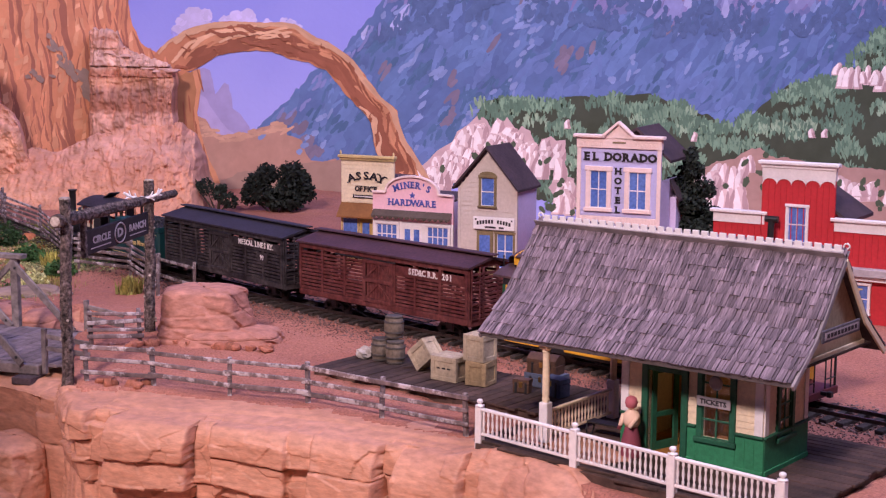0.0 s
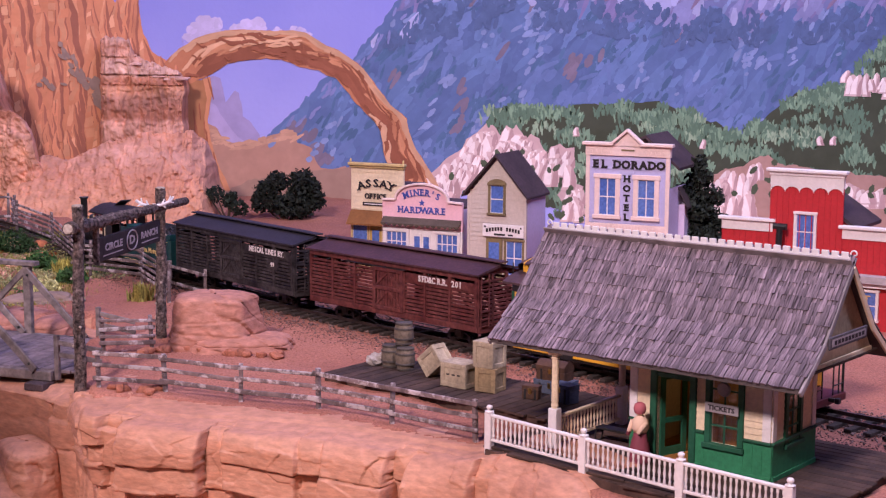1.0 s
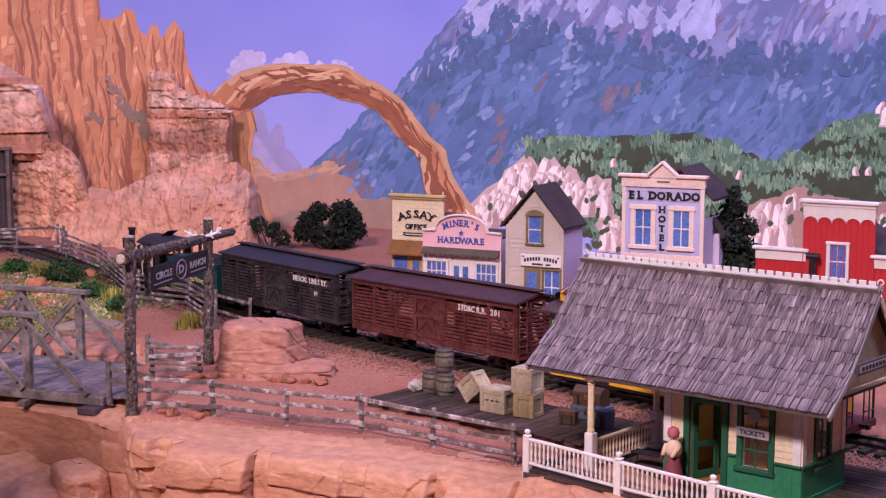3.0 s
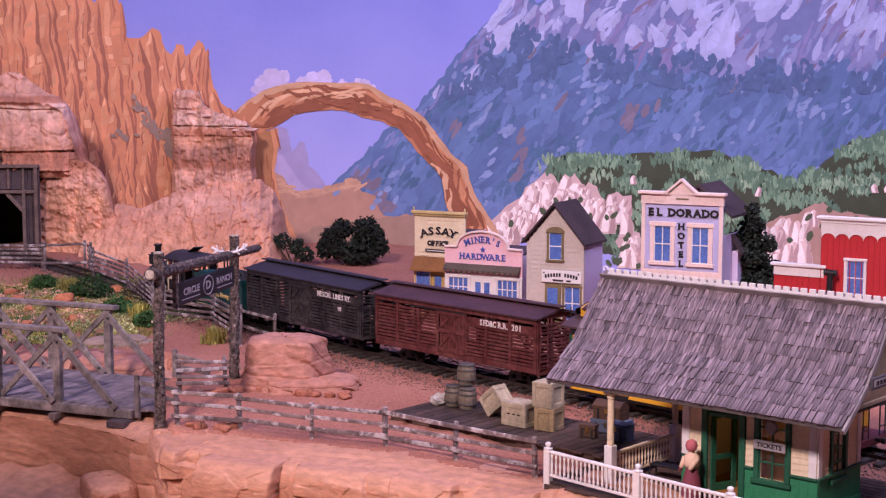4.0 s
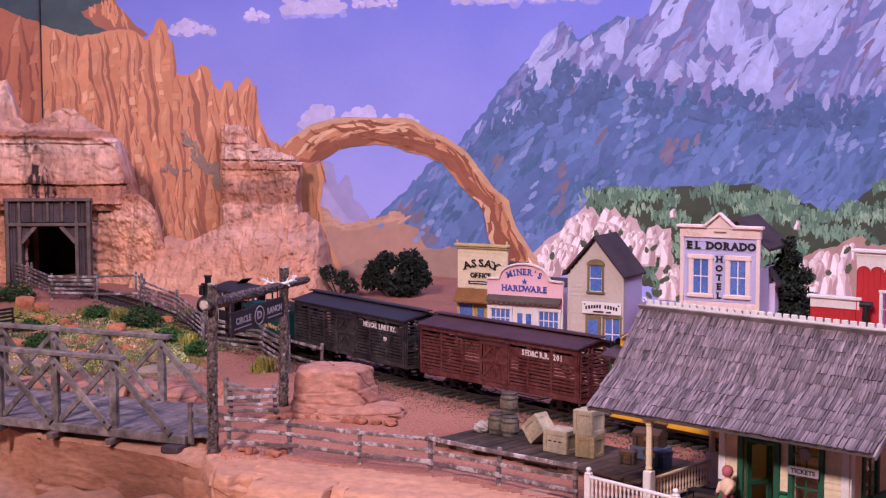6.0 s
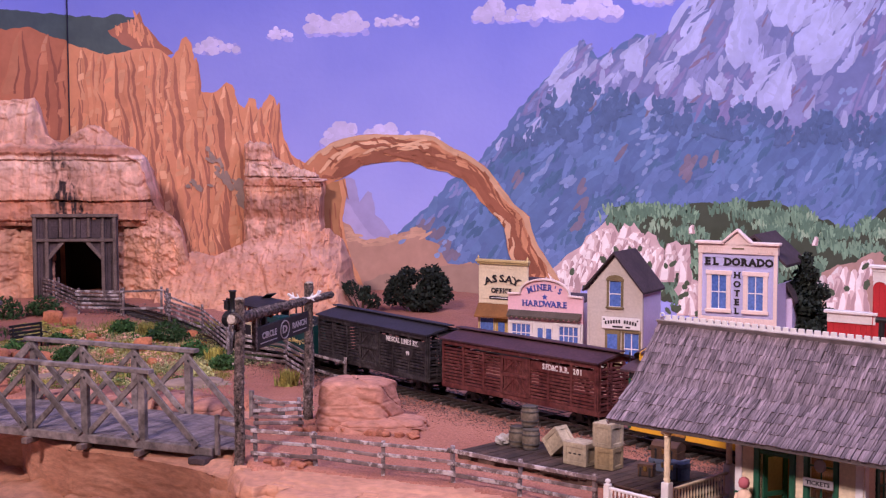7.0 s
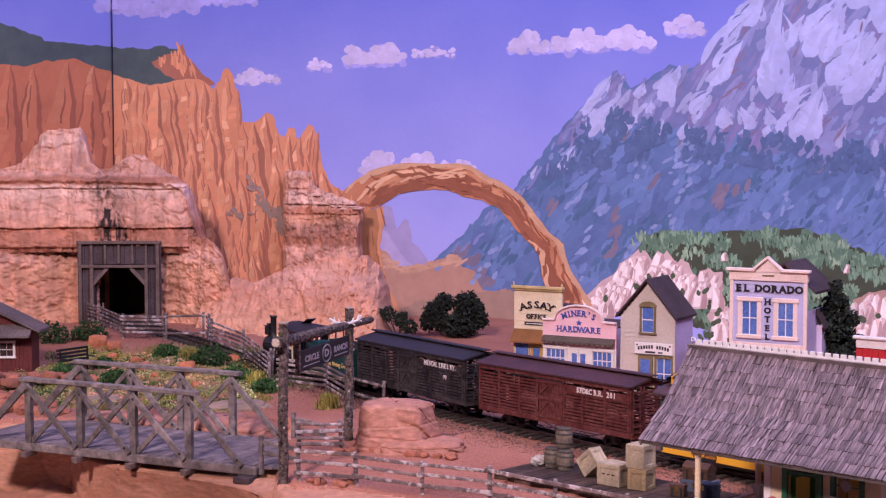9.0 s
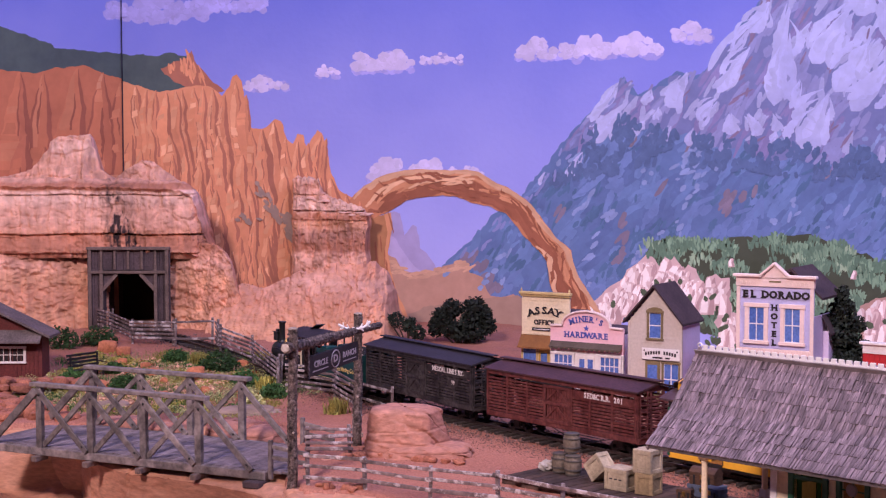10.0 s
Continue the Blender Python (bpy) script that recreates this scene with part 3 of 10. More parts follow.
# the tunnel mountain: lower rough face, a smooth band that overhangs it, and two buttes on top
def strata(name, stops, streak=0.3, patch=0.3, soot=False):
    """Plaster rock coloured in layers by height (in cm), with upright weather streaks and blotches, and soot over the tunnel's mouth."""
    m = material(name, (1, 1, 1), 0.92, vary=0.16, grain=1.1, second=(1 - patch, 1 - patch * 1.15, 1 - patch * 1.25), bump=0.9, fine=6)
    t = m.node_tree
    b = t.nodes["Principled BSDF"]
    base = b.inputs["Base Color"].links[0].from_socket
    N, L = t.nodes.new, t.links.new

    def mth(op, x, y=0.0, z=0.0):
        n = N("ShaderNodeMath")
        n.operation = op
        for k, val in enumerate((x, y, z)):
            if hasattr(val, "links"):
                L(val, n.inputs[k])
            else:
                n.inputs[k].default_value = val
        return n.outputs[0]

    def noi(scale, detail, vec):
        n = N("ShaderNodeTexNoise")
        n.inputs["Scale"].default_value, n.inputs["Detail"].default_value = scale, detail
        L(vec, n.inputs["Vector"])
        return n.outputs["Fac"]
    co = N("ShaderNodeTexCoord").outputs["Object"]
    sp = N("ShaderNodeSeparateXYZ")
    L(co, sp.inputs[0])
    z = mth("ADD", mth("MULTIPLY", sp.outputs[2], 100 / 32), mth("MULTIPLY", mth("SUBTRACT", noi(22, 4, co), 0.5), 0.05))
    rp = N("ShaderNodeValToRGB")
    L(z, rp.inputs[0])
    while len(rp.color_ramp.elements) < len(stops):
        rp.color_ramp.elements.new(0.5)
    for e, (zc, colour) in zip(rp.color_ramp.elements, stops):
        e.position, e.color = zc / 32, (*colour, 1)
    mp = N("ShaderNodeMapping")
    mp.inputs["Scale"].default_value = (1, 1, 0.1)
    L(co, mp.inputs[0])
    fine = noi(75, 4, mp.outputs[0])
    st = mth("MULTIPLY_ADD", fine, streak * 4, 1 - streak * 2)

    def mul(x, y):
        n = N("ShaderNodeMix")
        n.data_type, n.blend_type = "RGBA", "MULTIPLY"
        n.inputs[0].default_value = 1
        L(x, n.inputs[6])
        L(y, n.inputs[7])
        return n.outputs[2]
    col = mul(mul(rp.outputs[0], base), st)
    if soot:
        xc = mth("MULTIPLY_ADD", sp.outputs[2], -0.26, -0.545)
        w = mth("ABSOLUTE", mth("SUBTRACT", sp.outputs[0], xc))
        near = mth("SUBTRACT", 1.0, mth("MULTIPLY", mth("ADD", w, mth("MULTIPLY", mth("SUBTRACT", noi(30, 3, co), 0.5), 0.05)), 30))
        fade = mth("MULTIPLY", mth("SUBTRACT", 0.25, sp.outputs[2]), 24)
        n = mth("MULTIPLY_ADD", noi(140, 3, mp.outputs[0]), 7.0, -2.9)
        k = N("ShaderNodeClamp")
        L(mth("MULTIPLY", mth("MULTIPLY", mth("MAXIMUM", mth("MULTIPLY", near, 0.62), 0.0), mth("MAXIMUM", mth("MINIMUM", fade, 2.2), 0.0)), mth("MAXIMUM", n, 0.0)), k.inputs[0])
        mx = N("ShaderNodeMix")
        mx.data_type = "RGBA"
        L(k.outputs[0], mx.inputs[0])
        L(col, mx.inputs[6])
        mx.inputs[7].default_value = (0.035, 0.02, 0.022, 1)
        col = mx.outputs[2]
    L(col, b.inputs["Base Color"])
    return m


PEACH, PINK, BROWN, PALE, CHALK = (0.76, 0.40, 0.26), (0.71, 0.345, 0.235), (0.54, 0.235, 0.155), (0.74, 0.41, 0.315), (0.84, 0.54, 0.45)
MTN = strata("layered_plaster_rock", [(0, PINK), (4, PEACH), (6.5, PINK), (9, PEACH), (11.5, PALE), (12.9, PINK), (13.2, BROWN), (15.2, BROWN), (15.5, PINK), (17, PALE), (19, PALE), (20.2, CHALK), (21.3, CHALK), (21.6, BROWN), (22.5, BROWN), (22.9, PALE), (25.5, PALE), (27.5, CHALK), (30, PALE)], 0.32, 0.25, True)
BLK = strata("block_plaster_rock", [(0, PINK), (8, PINK), (10.5, PALE), (11.8, PALE), (12.6, BROWN), (15, (0.52, 0.27, 0.205)), (16.6, PEACH), (17.0, BROWN), (17.9, PINK), (18.3, CHALK), (20, CHALK), (20.6, PALE), (22.5, PALE), (23.5, CHALK)], 0.34, 0.25)
SLP = strata("slope_plaster_rock", [(0, PINK), (3, PEACH), (6, PINK), (9, PALE), (11, PINK)], 0.12, 0.32)
PX, PY, PZ = -57.4, 196.0, 2.0       # middle of the tunnel's mouth, at the rails
cliff("tunnel_mountain", [(-92, 186, 1.5), (-78, 192, 1.8), (-66, 197.5, 2), (-50, 197.5, 2), (-44, 195, 2), (-40, 193, 1.6)],
      [(0, 12), (0.75, 12), (0.83, 10), (0.9, 6), (1.0, 1.5)], [(0, -1.2), (0.3, -0.3), (0.8, 0.4), (1, 1.2)], MTN,
      "rough pink plaster rock face round a tunnel mouth", 11, nx=380, nz=130, rough=0.42, bands=0.16, chips=0.3, grit=0.3, hole=(PX - 3.5, PX + 3.5, PZ + 8.4, PY + 9), depth=4)
cliff("rock_band", [(-95, 188, 13.0), (-78, 193, 13.0), (-66, 195.6, 13), (-57, 195.6, 13), (-49.0, 196.5, 12.8), (-46.6, 199, 12.0)],
      [(0, 10.5), (0.5, 10.2), (0.6, 10.0), (0.76, 9.9), (0.81, 8.4), (0.9, 4.5), (1, 1)], [(0, 0.9), (0.1, 0), (0.5, 0.6), (0.86, 1.2), (0.9, 0.6), (1, 2.2)], MTN,
      "pale pink rock band with chalky edge, brown foot and soot streaks", 23, nx=340, nz=130, rough=0.45, bands=0.2, depth=7, streak=0.34, ledges=((15.4, 0.55, 4.5), (20.9, 0.3, 1.2), (12.6, 0.3, 1.5)), chips=0.2)
cliff("butte", [(-80, 197, 21.5), (-74, 198.0, 21.5), (-69, 197.6, 21.5), (-64.5, 198, 21.5), (-60.5, 200, 21.5)],
      [(0, 1.6), (0.17, 2.1), (0.33, 3.2), (0.41, 5.0), (0.465, 7.0), (0.53, 7.7), (0.76, 8.0), (0.81, 5.6), (0.85, 3.0), (0.97, 1.5), (1, 1)], [(0, -0.6), (0.5, 0.6), (1, 2.0)], MTN,
      "pale pink rock butte with worn top", 31, nx=140, nz=80, rough=0.4, depth=4, streak=0.5, chips=0.2)
cliff("butte", [(-62.5, 199, 21.5), (-58.0, 198.0, 21.5), (-54, 198, 21.5), (-50, 199.5, 21.0)],
      [(0, 0.9), (0.2, 2.6), (0.42, 4.3), (0.56, 4.2), (0.75, 2.6), (1, 0.8)], [(0, -0.8), (0.5, 1.0), (1, 2.6)], MTN,
      "low rounded pink rock butte", 37, nx=120, nz=60, rough=0.5, depth=4, streak=0.2, chips=0.35)
# the hill under the painted cliff and the block with a ledge on top
cliff("rock_slope", [(-46, 190, 1.6), (-38, 187, 1.2), (-30, 184.5, 0.6), (-24.5, 184.5, 0.2), (-20.8, 187, 0.2), (-18.4, 191, 0.2)],
      [(0, 4.5), (0.1, 7.0), (0.18, 6.4), (0.3, 9.0), (0.45, 11.0), (0.7, 11.5), (0.8, 10), (0.88, 5.5), (1, 0.8)], [(0, -1.5), (0.25, 1.0), (0.6, 4.5), (1, 9.5)], SLP,
      "eroded pink rock slope with gullies", 43, bands=0.12, gully=0.45, nx=380, nz=170, rough=0.6, depth=6, streak=0.3, chips=0.25, grit=0.3)
cliff("rock_block", [(-36.8, 211, 7.4), (-35.8, 208.6, 7.4), (-31, 208.0, 7.4), (-26.6, 208.0, 7.4), (-25.3, 208.4, 7.4), (-25.2, 213.2, 7.4)],
      [(0, 15.5), (0.2, 16.0), (0.34, 15.5), (0.37, 13.4), (0.45, 12.7), (0.6, 11.6), (0.8, 10.6), (1, 10.4)], [(0, -0.5), (0.4, 0.2), (0.8, 0.5), (1, 1.1)], BLK,
      "squared pink rock block with a crumbling ledge on top", 53, nx=260, nz=160, rough=0.5, bands=0.25, depth=4, streak=0.55, ledges=((18.2, 0.4, 1.6), (16.9, 0.2, 1.2), (20.6, 0.25, 1.0)), chips=0.3)


def boulder(name, x, y, z, sx, sy, sz, seed, mat, label, layers=0.0, n=48, turn=0):
    """A worn block: squarish, faceted, with bedding steps where layers is set."""
    rnd = random.Random(seed)
    planes = [(Vector((rnd.gauss(0, 1), rnd.gauss(0, 1), rnd.gauss(0, 0.7))).normalized(), rnd.uniform(0.72, 1.0)) for _ in range(12)]
    planes += [(Vector(v), rnd.uniform(0.85, 1.0)) for v in ((1, 0, 0), (-1, 0, 0), (0, 1, 0), (0, -1, 0), (0, 0, 1), (0, 0, -1))]
    steps = [(rnd.uniform(-0.7, 0.7), rnd.uniform(0.05, 0.16)) for _ in range(4)]
    rows = []
    for j in range(n // 2 + 1):
        th = math.pi * j / (n // 2)
        row = []
        for i in range(n + 1):
            ph = 2 * math.pi * (i % n) / n
            d = Vector((math.sin(th) * math.cos(ph), math.sin(th) * math.sin(ph), math.cos(th)))
            q = d * planed(d, planes, 16)
            r = 1 + 0.04 * noise.noise(q * 2.3 + Vector((seed, 0, 0))) + 0.02 * noise.noise(q * 7 + Vector((0, seed, 0)))
            if layers:
                for zc, w in steps:
                    r -= layers * 0.5 * max(0, 1 - abs(q.z + 0.12 * q.x - zc) / w * 2.2) * (1 - abs(d.z) ** 3)
            row.append((q.x * sx * r, q.y * sy * r, q.z * sz * r))
        rows.append(row)
    return solo(name, Geo().grid(rows), mat, label, "boulder", at=pose(x, y, z, 0, 0, turn), smooth=n > 30)


# crumbling plates along the block's top
rnd = random.Random(64)
CHALKY = material("chalky_ledge_rock", CHALK, 0.92, vary=0.2, grain=2, second=(0.62, 0.38, 0.33), bump=0.8, fine=8)
for i in range(30):
    f = 0.27 + 0.73 * i / 29
    x = -36.2 + 10.9 * f + rnd.uniform(-0.3, 0.3)
    z = float(np.interp(f, (0, 0.08, 0.16, 0.24, 0.38, 0.6, 0.8, 1), (22.9, 23.4, 22.8, 20.7, 20.1, 19.1, 18.2, 18.0))) - 0.15
    tagged(slab(None, x, 209.3 + rnd.uniform(-0.35, 0.5), z + rnd.uniform(-0.4, 0.1), rnd.uniform(1.0, 2.4), rnd.uniform(1.0, 1.7), rnd.uniform(0.22, 0.4), rnd.uniform(-20, 20), 900 + i, CHALKY, 18, 12, 0, "rock_plate"), "thin chalky plate of the rock block's crumbling ledge", "rock", "rock plates")


# ---- the painted wall ----
WALL_Y = 214.0
LIFT = 0.005           # one coat of paint
TURN_X = -63.2          # the wall's corner
LEFT_SLOPE = 0.75       # the left wall comes forward by this


def M(u, v):
    """From the mural's drawing grid to the wall: x and z in centimetres on the long wall."""
    a, e = (u - 631.5) * 3.612e-4, (332.0 - v) * 3.612e-4
    d = 0.99406 + e * 0.10881
    return WALL_Y * a / d, 25 + WALL_Y * (e * 0.99406 - 0.10881) / d


def ML(u, v):
    """The same grid on the turned wall at the left."""
    a, e = (u - 631.5) * 3.612e-4, (332.0 - v) * 3.612e-4
    d = 0.99406 + e * 0.10881
    k = (WALL_Y - LEFT_SLOPE * TURN_X) / (d - LEFT_SLOPE * a)
    return k * a, 25 + k * (e * 0.99406 - 0.10881)


def wall_point(u, v, lift):
    x, z = M(u, v)
    if x < TURN_X:
        x, z = ML(u, v)
        return (x, WALL_Y + LEFT_SLOPE * (x - TURN_X) - lift, z)
    return (x, WALL_Y - lift, z)


def paint(name, r, g, b, island=0.1, grain=1.5, vary=0.08, second=None):
    return material("paint_" + name, lin(r, g, b), 0.75, vary=vary, grain=grain, second=lin(*second) if second else None, stain=0.1, bump=0.35, fine=5, island=island, spec=0.25)


def sky_paint():
    m = bpy.data.materials.new("paint_sky")
    m.use_nodes = True
    t = m.node_tree
    b = t.nodes["Principled BSDF"]
    b.inputs["Roughness"].default_value = 0.7
    co, sep, rg, nz_ = (t.nodes.new(n) for n in ("ShaderNodeTexCoord", "ShaderNodeSeparateXYZ", "ShaderNodeValToRGB", "ShaderNodeTexNoise"))
    mr, bp, add = t.nodes.new("ShaderNodeMapRange"), t.nodes.new("ShaderNodeBump"), t.nodes.new("ShaderNodeMath")
    t.links.new(co.outputs["Object"], sep.inputs[0])
    nz_.inputs["Scale"].default_value, nz_.inputs["Detail"].default_value = 9, 5
    t.links.new(co.outputs["Object"], nz_.inputs["Vector"])
    add.operation, add.inputs[1].default_value = "MULTIPLY_ADD", 0.16
    t.links.new(nz_.outputs["Fac"], add.inputs[0])
    t.links.new(sep.outputs["Z"], add.inputs[2])
    mr.inputs["From Min"].default_value, mr.inputs["From Max"].default_value = 0.18, 0.60
    t.links.new(add.outputs[0], mr.inputs["Value"])
    rg.color_ramp.elements[0].color = (*lin(166, 168, 238), 1)
    rg.color_ramp.elements[1].color = (*lin(101, 112, 208), 1)
    t.links.new(mr.outputs[0], rg.inputs["Fac"])
    t.links.new(rg.outputs[0], b.inputs["Base Color"])
    fine = t.nodes.new("ShaderNodeTexNoise")
    fine.inputs["Scale"].default_value, fine.inputs["Detail"].default_value = 120, 4
    t.links.new(co.outputs["Object"], fine.inputs["Vector"])
    bp.inputs["Strength"].default_value, bp.inputs["Distance"].default_value = 0.5, 0.0006
    t.links.new(fine.outputs["Fac"], bp.inputs["Height"])
    t.links.new(bp.outputs[0], b.inputs["Normal"])
    return m


SKY = sky_paint()
wall_back = solo("wall_back", Geo().box(TURN_X, 160, WALL_Y, WALL_Y + 6, -110, 175, 0.0), SKY, "wall painted with a violet-blue sky and mountains", "wall", kind="structure")
lw = Geo()
lx = TURN_X - 130
ly = WALL_Y - 130 * LEFT_SLOPE
lw.add([(TURN_X, WALL_Y, -110), (lx, ly, -110), (lx, ly, 175), (TURN_X, WALL_Y, 175), (TURN_X, WALL_Y + 6, -110), (lx, ly + 6, -110), (lx, ly + 6, 175), (TURN_X, WALL_Y + 6, 175)],
       [(0, 1, 2, 3), (4, 7, 6, 5), (0, 4, 5, 1), (1, 5, 6, 2), (2, 6, 7, 3), (3, 7, 4, 0)])
wall_left = solo("wall_left", lw, SKY, "turned end of the painted wall", "wall", kind="structure")
ROOM = material("room_plaster", (0.10, 0.09, 0.10), 0.9, vary=0.05, stain=0.06, bump=0.1)
for nm, b in (("wall_right", (160, 166, -190, 220, -110, 175)), ("wall_far_left", (-199, -193, -190, 170, -110, 175)), ("wall_behind", (-193, 160, -196, -190, -110, 175)), ("floor", (-199, 166, -196, 220, -116, -110))):
    solo(nm, Geo().box(*b, 0.0), ROOM, "plain plaster of the room", "wall" if "wall" in nm else "floor", kind="structure")
solo("ceiling", Geo().box(-199, 166, -196, 220, 175, 181, 0.0), ROOM, "plain white ceiling", "ceiling", kind="structure")


# added panel, out of view: blocks the front lamp from the gorge floor
solo("wall_side", Geo().box(-110, -40.5, 57, 60, -14.5, 45, 0.3), ROOM, "plain unseen panel added to shade the gorge", "wall", kind="structure")


def inside(poly, x, y):
    c = False
    for i in range(len(poly)):
        (x1, y1), (x2, y2) = poly[i - 1], poly[i]
        if (y1 > y) != (y2 > y) and x < (x2 - x1) * (y - y1) / (y2 - y1) + x1:
            c = not c
    return c


def rounded(poly, wob, seed, step=6.0, closed=True):
    """A polygon with a wavering, hand-painted outline."""
    out = []
    pts = poly + [poly[0]] if closed else poly
    for (x1, y1), (x2, y2) in zip(pts, pts[1:]):
        n = max(1, int(math.hypot(x2 - x1, y2 - y1) / step))
        for i in range(n):
            x, y = x1 + (x2 - x1) * i / n, y1 + (y2 - y1) * i / n
            w = Vector((x * 0.05, y * 0.05, seed))
            out.append((x + wob * noise.noise(w) + 0.5 * wob * noise.noise(w * 4), y + wob * noise.noise(w + Vector((7, 3, 0))) + 0.5 * wob * noise.noise(w * 4 + Vector((0, 9, 0)))))
    return out


def field(name, poly, mat, layer, wob=5, seed=1, parent=None):
    """One painted field of the mural, a thin coat on the wall."""
    g = Geo()
    pts = [wall_point(u, v, layer * LIFT) for u, v in rounded(poly, wob, seed)]
    g.add(pts, [tuple(range(len(pts)))])
    return part(name, g, mat, parent or wall_back)


def strokes(name, poly, mat, layer, n, length, width, angle, spread=25, seed=1, parent=None, taper=0.5, wave=0.0, keep=None):
    """Brush strokes strewn over a field of the mural."""
    rnd = random.Random(seed)
    xs_, ys_ = [p[0] for p in poly], [p[1] for p in poly]
    g, k, tries = Geo(), 0, 0
    while k < n and tries < n * 30:
        tries += 1
        x, y = rnd.uniform(min(xs_), max(xs_)), rnd.uniform(min(ys_), max(ys_))
        if not inside(poly, x, y) or (keep and not keep(x, y, rnd)):
            continue
        a = radians(angle + rnd.gauss(0, spread))
        ln, wd = rnd.uniform(*length), rnd.uniform(*width)
        ca, sa = math.cos(a), math.sin(a)
        out = []
        m = 7
        up, dn = [], []
        for i in range(m):
            f = i / (m - 1)
            half = wd / 2 * (1 - abs(2 * f - 1) ** 2.5 * taper) * rnd.uniform(0.75, 1.15) if 0 < i < m - 1 else wd * 0.22
            px, py = (f - 0.5) * ln, wave * math.sin(f * 7 + x)
            up.append((px, py + half))
            dn.append((px, py - half))
        for px, py in up + dn[::-1]:
            out.append(wall_point(x + px * ca - py * sa, y + px * sa + py * ca, (layer + 0.9 * rnd.random()) * LIFT))
        g.add(out, [tuple(range(len(out)))])
        k += 1
    return tagged(part(name, g, mat, parent or wall_back), kind="stuff")


# sky things: clouds
P_CLOUD = paint("cloud", 206, 196, 240)
P_CLOUD2 = paint("cloud_shade", 166, 162, 232)


def cloud(u, v, w, h, seed, soft=False):
    """Heaped lobes on a flat, frayed foot."""
    rnd = random.Random(seed)
    for mat, lay in ((P_CLOUD2, 1), (P_CLOUD, 3)):
        g = Geo()
        n = max(14, int(w / 2.4))
        for i in range(n):
            f = rnd.random()
            env = (0.35 + 0.65 * abs(math.sin(f * 5.3 + seed)) * math.sin(math.pi * min(1, max(0, f))) ** 0.4)
            r = h * rnd.uniform(0.09, 0.21) * (0.6 + 0.6 * env)
            cx = u + (f - 0.5) * w
            top = h * 0.5 * env
            cy = v + h * 0.25 - rnd.random() * top * 1.5 + (h * 0.14 if lay == 1 else 0)
            pts = [wall_point(cx + r * 1.25 * math.cos(q * 0.449) * rnd.uniform(0.8, 1.15), cy + r * math.sin(q * 0.449) * rnd.uniform(0.8, 1.15), (lay + rnd.random() * 1.8) * LIFT) for q in range(14)]
            g.add(pts, [tuple(range(14))])
        tagged(part("painted_cloud", g, P_CLOUD2 if soft else mat, wall_back), kind="stuff")


for i, (u, v, w, h) in enumerate([(375, 42, 150, 52), (490, 40, 70, 20), (92, -134, 84, 38), (215, -157, 46, 28), (325, -176, 116, 48), (442, -182, 80, 26), (655, -196, 130, 44), (790, -204, 160, 52), (932, -230, 70, 42)]):
    cloud(u, v, w, h, 60 + i)
for i, (u, v, w, h) in enumerate([(-130, -285, 200, 56), (10, -296, 160, 44)]):
    cloud(u, v, w, h, 90 + i, True)


def dabs(name, poly, mat, layer, n, length, width, angle, spread, seed, scale=(0.008, 0.02), lo=0.0, off=0.0, parent=None, inner=None):
    """Small dabs gathered in drifts: noise stretched along the stroke's angle says where they fall."""
    ca, sa = math.cos(radians(angle)), math.sin(radians(angle))
    def keep(x, y, r):
        if inner and not inside(inner, x, y - 6):
            return False
        p, q = x * ca + y * sa, -x * sa + y * ca
        return noise.noise(Vector((p * scale[0], q * scale[1], off))) + 0.5 * noise.noise(Vector((p * scale[0] * 2.7, q * scale[1] * 2.7, off + 5))) > lo
    return strokes(name, poly, mat, layer, n, length, width, angle, spread, seed, parent, 0.7, 0.0, keep)


# far peaks, blue mountain
P_FAR = paint("far_peaks", 178, 166, 212)
P_FAR2 = paint("far_peaks_shade", 168, 158, 206)
field("painted_far_peaks", [(342, 120), (363, 124), (371, 168), (387, 146), (395, 150), (403, 192), (421, 208), (439, 236), (421, 246), (340, 250)], P_FAR2, 1, 3, 3)
field("painted_far_peaks", [(342, 165), (356, 178), (369, 200), (383, 215), (396, 232), (421, 246), (340, 260)], P_FAR, 2, 3, 4)
MOUNT = [(425, 245), (470, 205), (520, 160), (548, 122), (600, 90), (630, 48), (660, 10), (700, -40), (740, -80), (798, -145), (828, -112), (850, -120), (880, -142), (908, -158), (930, -140), (960, -160), (1000, -200), (1040, -262), (1076, -310), (1120, -350), (1330, -390), (1640, -300), (1640, 330), (425, 330)]
P_MT = paint("mountain_blue", 100, 124, 174, second=(94, 116, 164))
field("painted_mountain", MOUNT, P_MT, 2, 5, 5)
LOW = [(440, 240), (640, 60), (720, -30), (1640, -60), (1640, 300), (440, 320)]
dabs("painted_slope", LOW, paint("slope_dark", 93, 114, 163), 4, 420, (22, 62), (8, 18), 126, 16, 1, lo=0.04, off=1, inner=MOUNT)
dabs("painted_slope", LOW, paint("slope_mid", 105, 130, 180), 6, 420, (22, 70), (8, 20), 127, 18, 2, lo=0.04, off=3, inner=MOUNT)
dabs("painted_slope", LOW, paint("slope_teal", 88, 117, 158), 8, 480, (12, 34), (5, 11), 124, 14, 3, lo=0.1, off=6, inner=MOUNT)
dabs("painted_slope", LOW, paint("slope_lilac", 113, 136, 190), 10, 260, (16, 50), (7, 18), 125, 20, 4, lo=0.16, off=9, inner=MOUNT)
dabs("painted_slope", LOW, paint("slope_rust", 134, 124, 148), 12, 90, (14, 38), (8, 15), 122, 10, 5, lo=0.42, off=12, inner=MOUNT)
